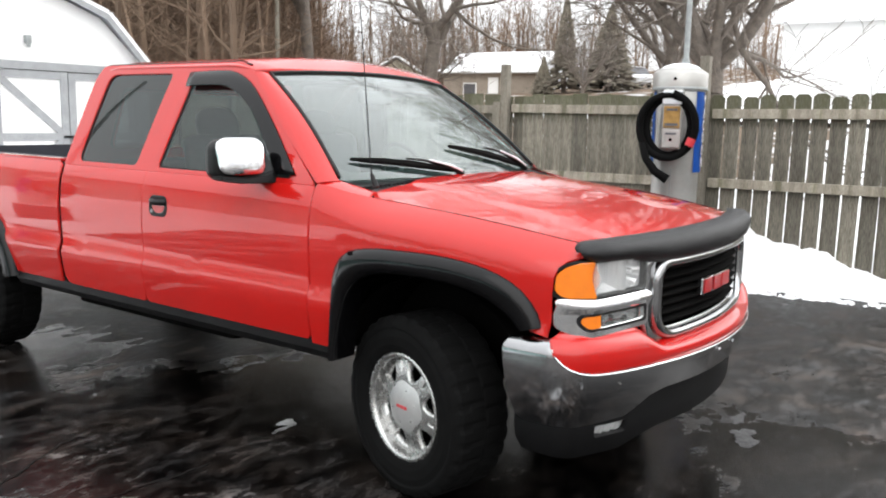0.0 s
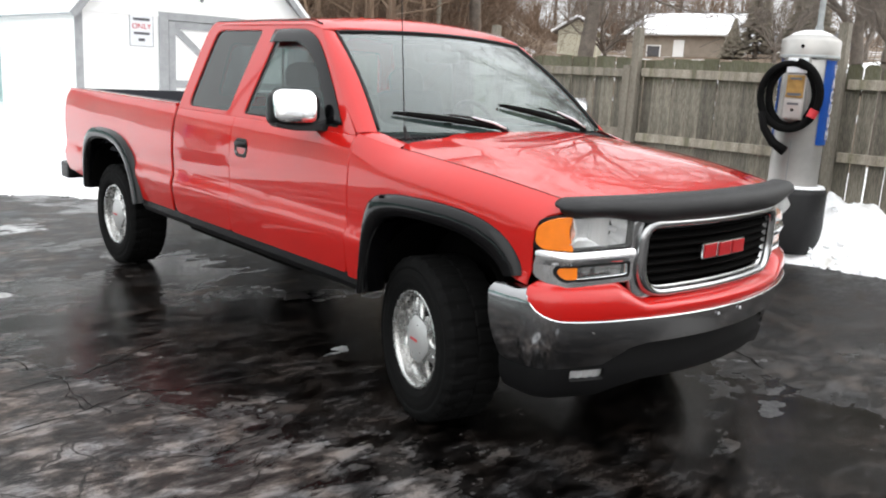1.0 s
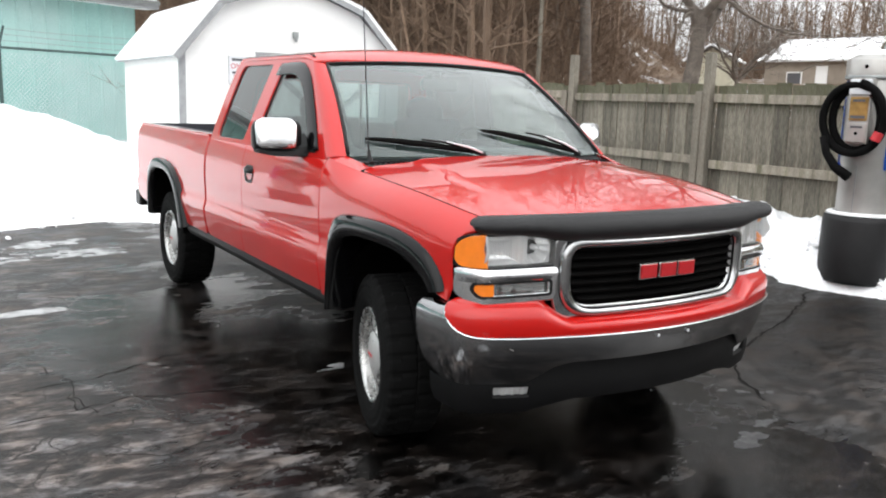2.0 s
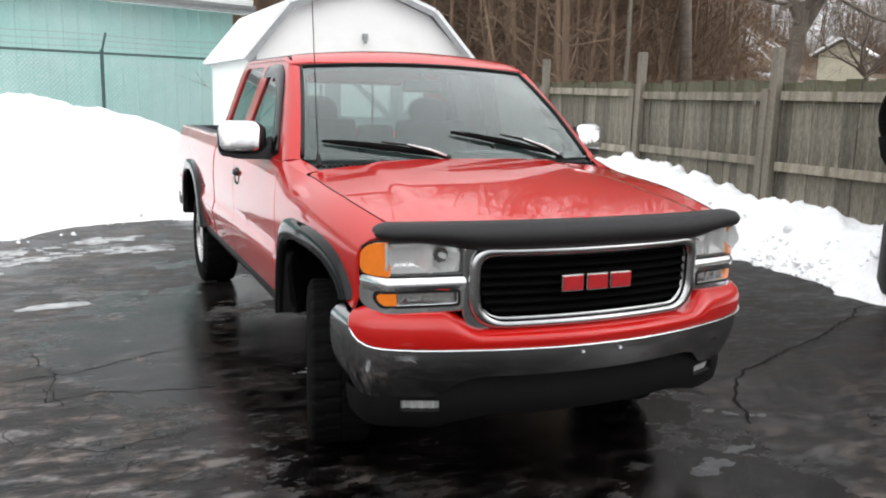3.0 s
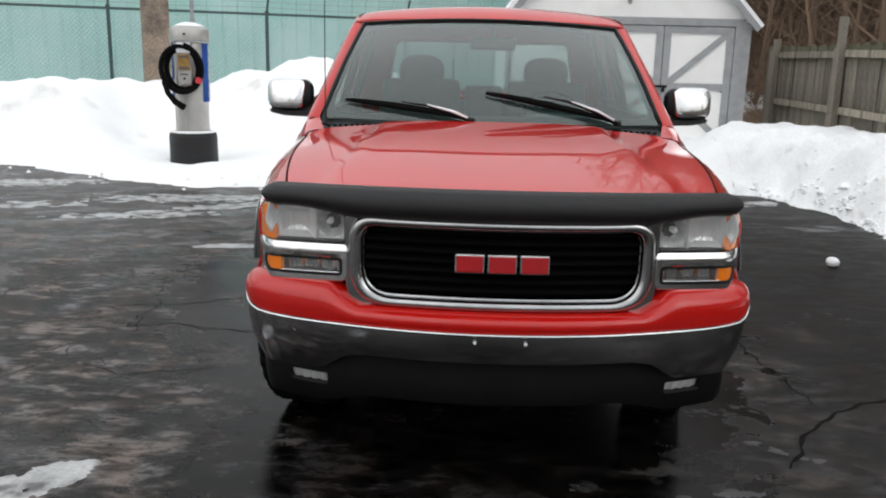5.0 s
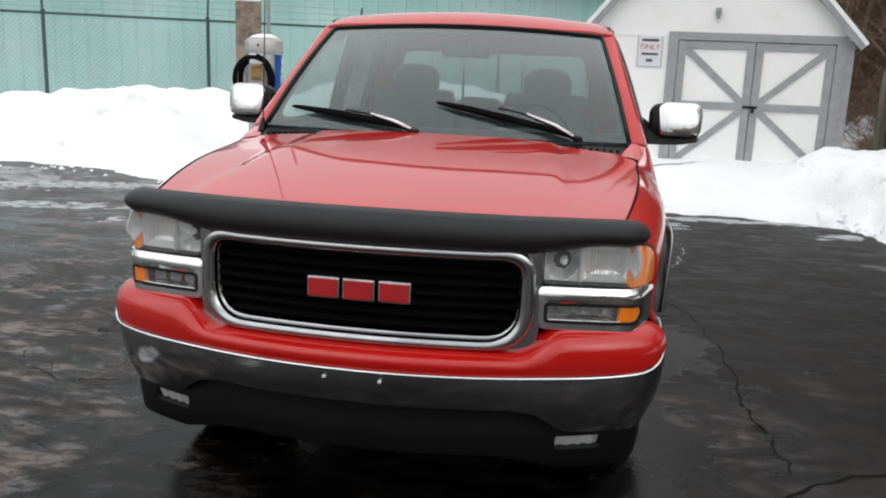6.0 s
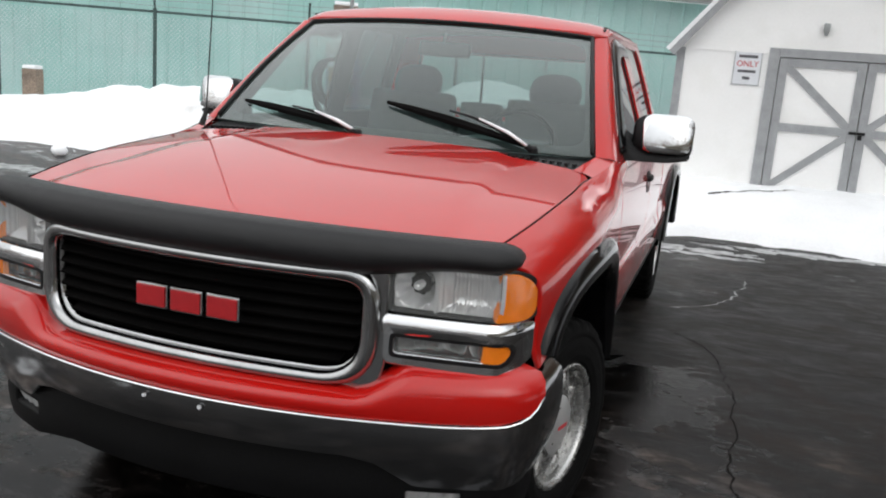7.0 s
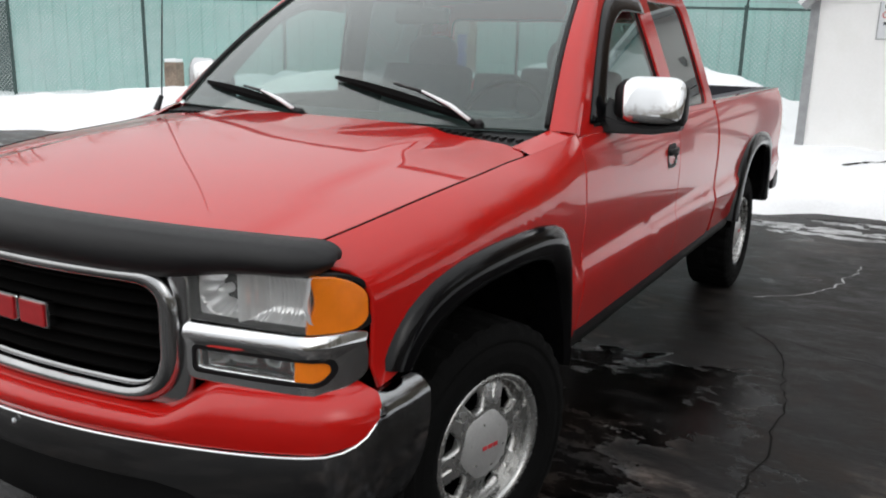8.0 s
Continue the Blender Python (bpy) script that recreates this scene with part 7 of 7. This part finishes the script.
V, F = [], []
LINES = [([(4.3, 1.12), (3.93, 1.02), (3.3, 0.68), (2.86, 0.478), (2.56, 0.36), (2.19, 0.24), (1.84, 0.12), (1.6, -0.11), (1.43, -0.32), (1.22, -0.6)], 0.011),
         ([(1.16, 2.75), (1.42, 2.53), (1.46, 2.24), (1.50, 1.68), (1.54, 1.40), (1.55, 0.97), (1.54, 0.64), (1.60, 0.05)], 0.0055),
         ([(1.42, 2.66), (1.72, 2.53), (2.1, 2.44), (2.8, 2.6)], 0.005), ([(-2.34, 1.32), (-2.02, 1.39), (-1.8, 1.45), (-1.3, 1.7)], 0.005),
         ([(-2.46, 0.86), (-2.12, 0.93), (-1.83, 0.99), (-1.2, 0.9)], 0.0055), ([(-2.1, 0.93), (-2.05, 1.4), (-2.2, 1.9)], 0.0035)]
rng = random.Random(77)
for _ in range(8):
    x, y = rng.uniform(-5.0, -1.3), rng.uniform(-0.4, 4.5)
    if rng.random() < 0.2:
        x, y = rng.uniform(1.0, 3.4), rng.uniform(-1, 5)
    a = rng.uniform(0, 6.28)
    pts = [(x, y)]
    for _ in range(rng.randint(2, 6)):
        a += rng.gauss(0, 0.6)
        L = rng.uniform(0.12, 0.4)
        pts.append((pts[-1][0] + L * math.cos(a), pts[-1][1] + L * math.sin(a)))
    LINES.append((pts, rng.uniform(0.002, 0.0045)))
for k, (pts, w) in enumerate(LINES):
    v, f = crack(pts, w, k)
    n = len(V)
    V += v
    F += [tuple(i + n for i in q) for q in f]
tagged(new("asphalt_cracks", mesh_from("asphalt_cracks", V, F, CRACK)), "dark ragged cracks in the asphalt", "crack", kind="stuff")


def slush(name, spots, mat, label, thick=0.006, cut=0.42, cell=0.022):
    """Thin ragged skins of wet snow lying on the asphalt, worn through in places."""
    V, F = [], []
    for x, y, a, b, turn in spots:
        c, s = math.cos(turn), math.sin(turn)
        step = min(cell, b / 5)
        nu, nv = int(1.3 * a / step), int(1.3 * b / step)
        ids = {}
        hs = {}
        for i in range(-nu, nu + 1):
            for j in range(-nv, nv + 1):
                u, v = i * step, j * step
                p = (x + u * c - v * s, y + u * s + v * c)
                env = 1 - (u / a / 1.15) ** 2 - (v / b / 1.15) ** 2
                n = noise.fractal((p[0] * 5, p[1] * 9, 4.0), 0.7, 2.1, 4)
                hs[i, j] = (p, thick * (min(0.75, env) + 0.9 * n - cut))
        for i in range(-nu, nu):
            for j in range(-nv, nv):
                q = [(i, j), (i + 1, j), (i + 1, j + 1), (i, j + 1)]
                if max(hs[k][1] for k in q) > 0:
                    face = []
                    for k in q:
                        if k not in ids:
                            ids[k] = len(V)
                            V.append((*hs[k][0], 0.0015 + max(-0.003, hs[k][1])))
                        face.append(ids[k])
                    F.append(face)
    return tagged(new(name, mesh_from(name, V, F, mat, True)), label, "slush", kind="stuff")


slush("slush", [(-3.3, 4.3, 0.75, 0.20, 0.3), (-2.5, 4.9, 0.7, 0.16, 0.5), (-3.1, 5.3, 1.0, 0.25, 0.15), (-1.35, 5.3, 0.4, 0.2, 0.1), (-1.6, 5.95, 0.45, 0.2, 0.4), (-2.1, 3.06, 0.28, 0.10, 0.2), (-0.45, 3.7, 0.22, 0.06, 0.4),
                (-5.5, 6.0, 1.2, 0.3, 0.3), (-7.0, 5.4, 1.3, 0.25, 0.1), (-8.6, 5.2, 1.1, 0.2, 0.2), (0.9, 6.0, 0.9, 0.14, 0.05), (2.2, 6.5, 1.1, 0.14, 0.1), (1.3, 5.75, 0.6, 0.09, 0.05), (-1.75, -0.92, 0.22, 0.12, 0.8),
                (-0.66, 0.99, 0.10, 0.05, 0.3), (3.4, 5.9, 0.3, 0.14, 0.6), (-1.32, -1.95, 0.16, 0.10, 0.4), (-4.9, 4.6, 0.9, 0.2, 0.25)], ICE, "grey-white slush thinly spread on the asphalt", 0.006, 0.50)
# ragged pale skins: some ice, some painted glints
slush("ice_patch", [(0.80, -0.86, 0.30, 0.10, 0.5), (1.30, -0.46, 0.22, 0.07, -0.5)], WETICE_GLINT, "small pale patches of wet ice with glints painted in", 0.005, 0.90, 0.009)
V, F = crack([(1.08, 3.46), (1.22, 3.55), (1.35, 3.66), (1.45, 3.85), (1.51, 4.1), (1.54, 4.3), (1.62, 4.45), (1.64, 4.75)], 0.007, 501)
tagged(new("salt_line", mesh_from("salt_line", V, F, ICE)), "thin dried salt line", "salt", kind="stuff")


V, F = [], []
for k, (pts, w) in enumerate((([(1.18, 7.72), (1.5, 7.98), (1.85, 8.18), (2.3, 8.42)], 0.022), ([(1.02, 6.45), (1.3, 6.52), (1.62, 6.58)], 0.018))):
    v, f = crack(pts, w, 600 + k)
    n = len(V)
    V += [(x, y, max(0.0, snow_height(x, y)) + 0.006) for x, y, z in v]
    F += [tuple(i + n for i in q) for q in f]
tagged(new("melt_lines", mesh_from("melt_lines", V, F, CRACK)), "thin dark melt lines in the snow before the shed", "snow", kind="stuff")


def crumbs():
    """Lumps broken off the ploughed bank."""
    rng = random.Random(9)
    V, F = [], []

    def lump(x, y, z, r):
        i = len(V)
        rows, cols = 4, 7
        V.append((x, y, z + r * 0.8))
        for a in range(1, rows):
            for b in range(cols):
                t, f = math.pi * a / rows, 6.28319 * b / cols
                q = r * rng.uniform(0.55, 1.25)
                V.append((x + q * math.sin(t) * math.cos(f), y + q * math.sin(t) * math.sin(f), z + 0.8 * q * math.cos(t)))
        for b in range(cols):
            F.append((i, i + 1 + b, i + 1 + (b + 1) % cols))
        for a in range(rows - 2):
            for b in range(cols):
                p, q = i + 1 + a * cols + b, i + 1 + a * cols + (b + 1) % cols
                F.append((p, p + cols, q + cols, q))
    for k in range(620):
        y = rng.uniform(-2.5, 6.6)
        e = float(np.interp(y, (-2.5, 0.9, 2.9, 4.4, 5.5, 6.6), (4.85, 4.45, 4.55, 4.05, 4.1, 3.55)))
        x = e + abs(rng.gauss(0, 0.11 if k % 4 else 0.22)) - 0.10
        if x > 4.86:
            continue
        r = min(0.10, 0.010 + abs(rng.gauss(0, 0.028)))
        lump(x, y, max(0, snow_height(x, y)) - r * 0.05, r)
    for _ in range(45):
        x = rng.uniform(-9, 0.6)
        y = float(np.interp(x, (-9.2, -7.4, -6.1, -4.05, -2.3, -1.6, -0.6, 0.1, 0.9, 1.7, 3.4), (7.4, 7.0, 7.1, 6.0, 6.05, 6.95, 7.45, 6.5, 6.2, 6.9, 6.7))) + rng.gauss(0.12, 0.16)
        r = min(0.08, 0.012 + abs(rng.gauss(0, 0.02)))
        lump(x, y, max(0, snow_height(x, y)) + r * 0.25, r)
    tagged(new("snow_lumps", mesh_from("snow_lumps", V, F, PLOUGHED)), "crumbled dirty lumps along the snow bank", "snow", kind="stuff")


crumbs()


def snow_clod(x, y, r, label):
    bm = bmesh.new()
    bmesh.ops.create_icosphere(bm, subdivisions=2, radius=r)
    for v in bm.verts:
        v.co *= 1 + 0.22 * noise.noise(v.co * 9)
        v.co.z = v.co.z * 0.8
    ob = finish("snow_clod", bm, SNOW, None, label, True, pose(x, y, r * 0.72))
    return tagged(ob, "", "snow")


snow_clod(2.92, 2.91, 0.055, "small round clod of snow on the asphalt")
snow_clod(-7.6, 6.7, 0.11, "lump of snow fallen on the asphalt")
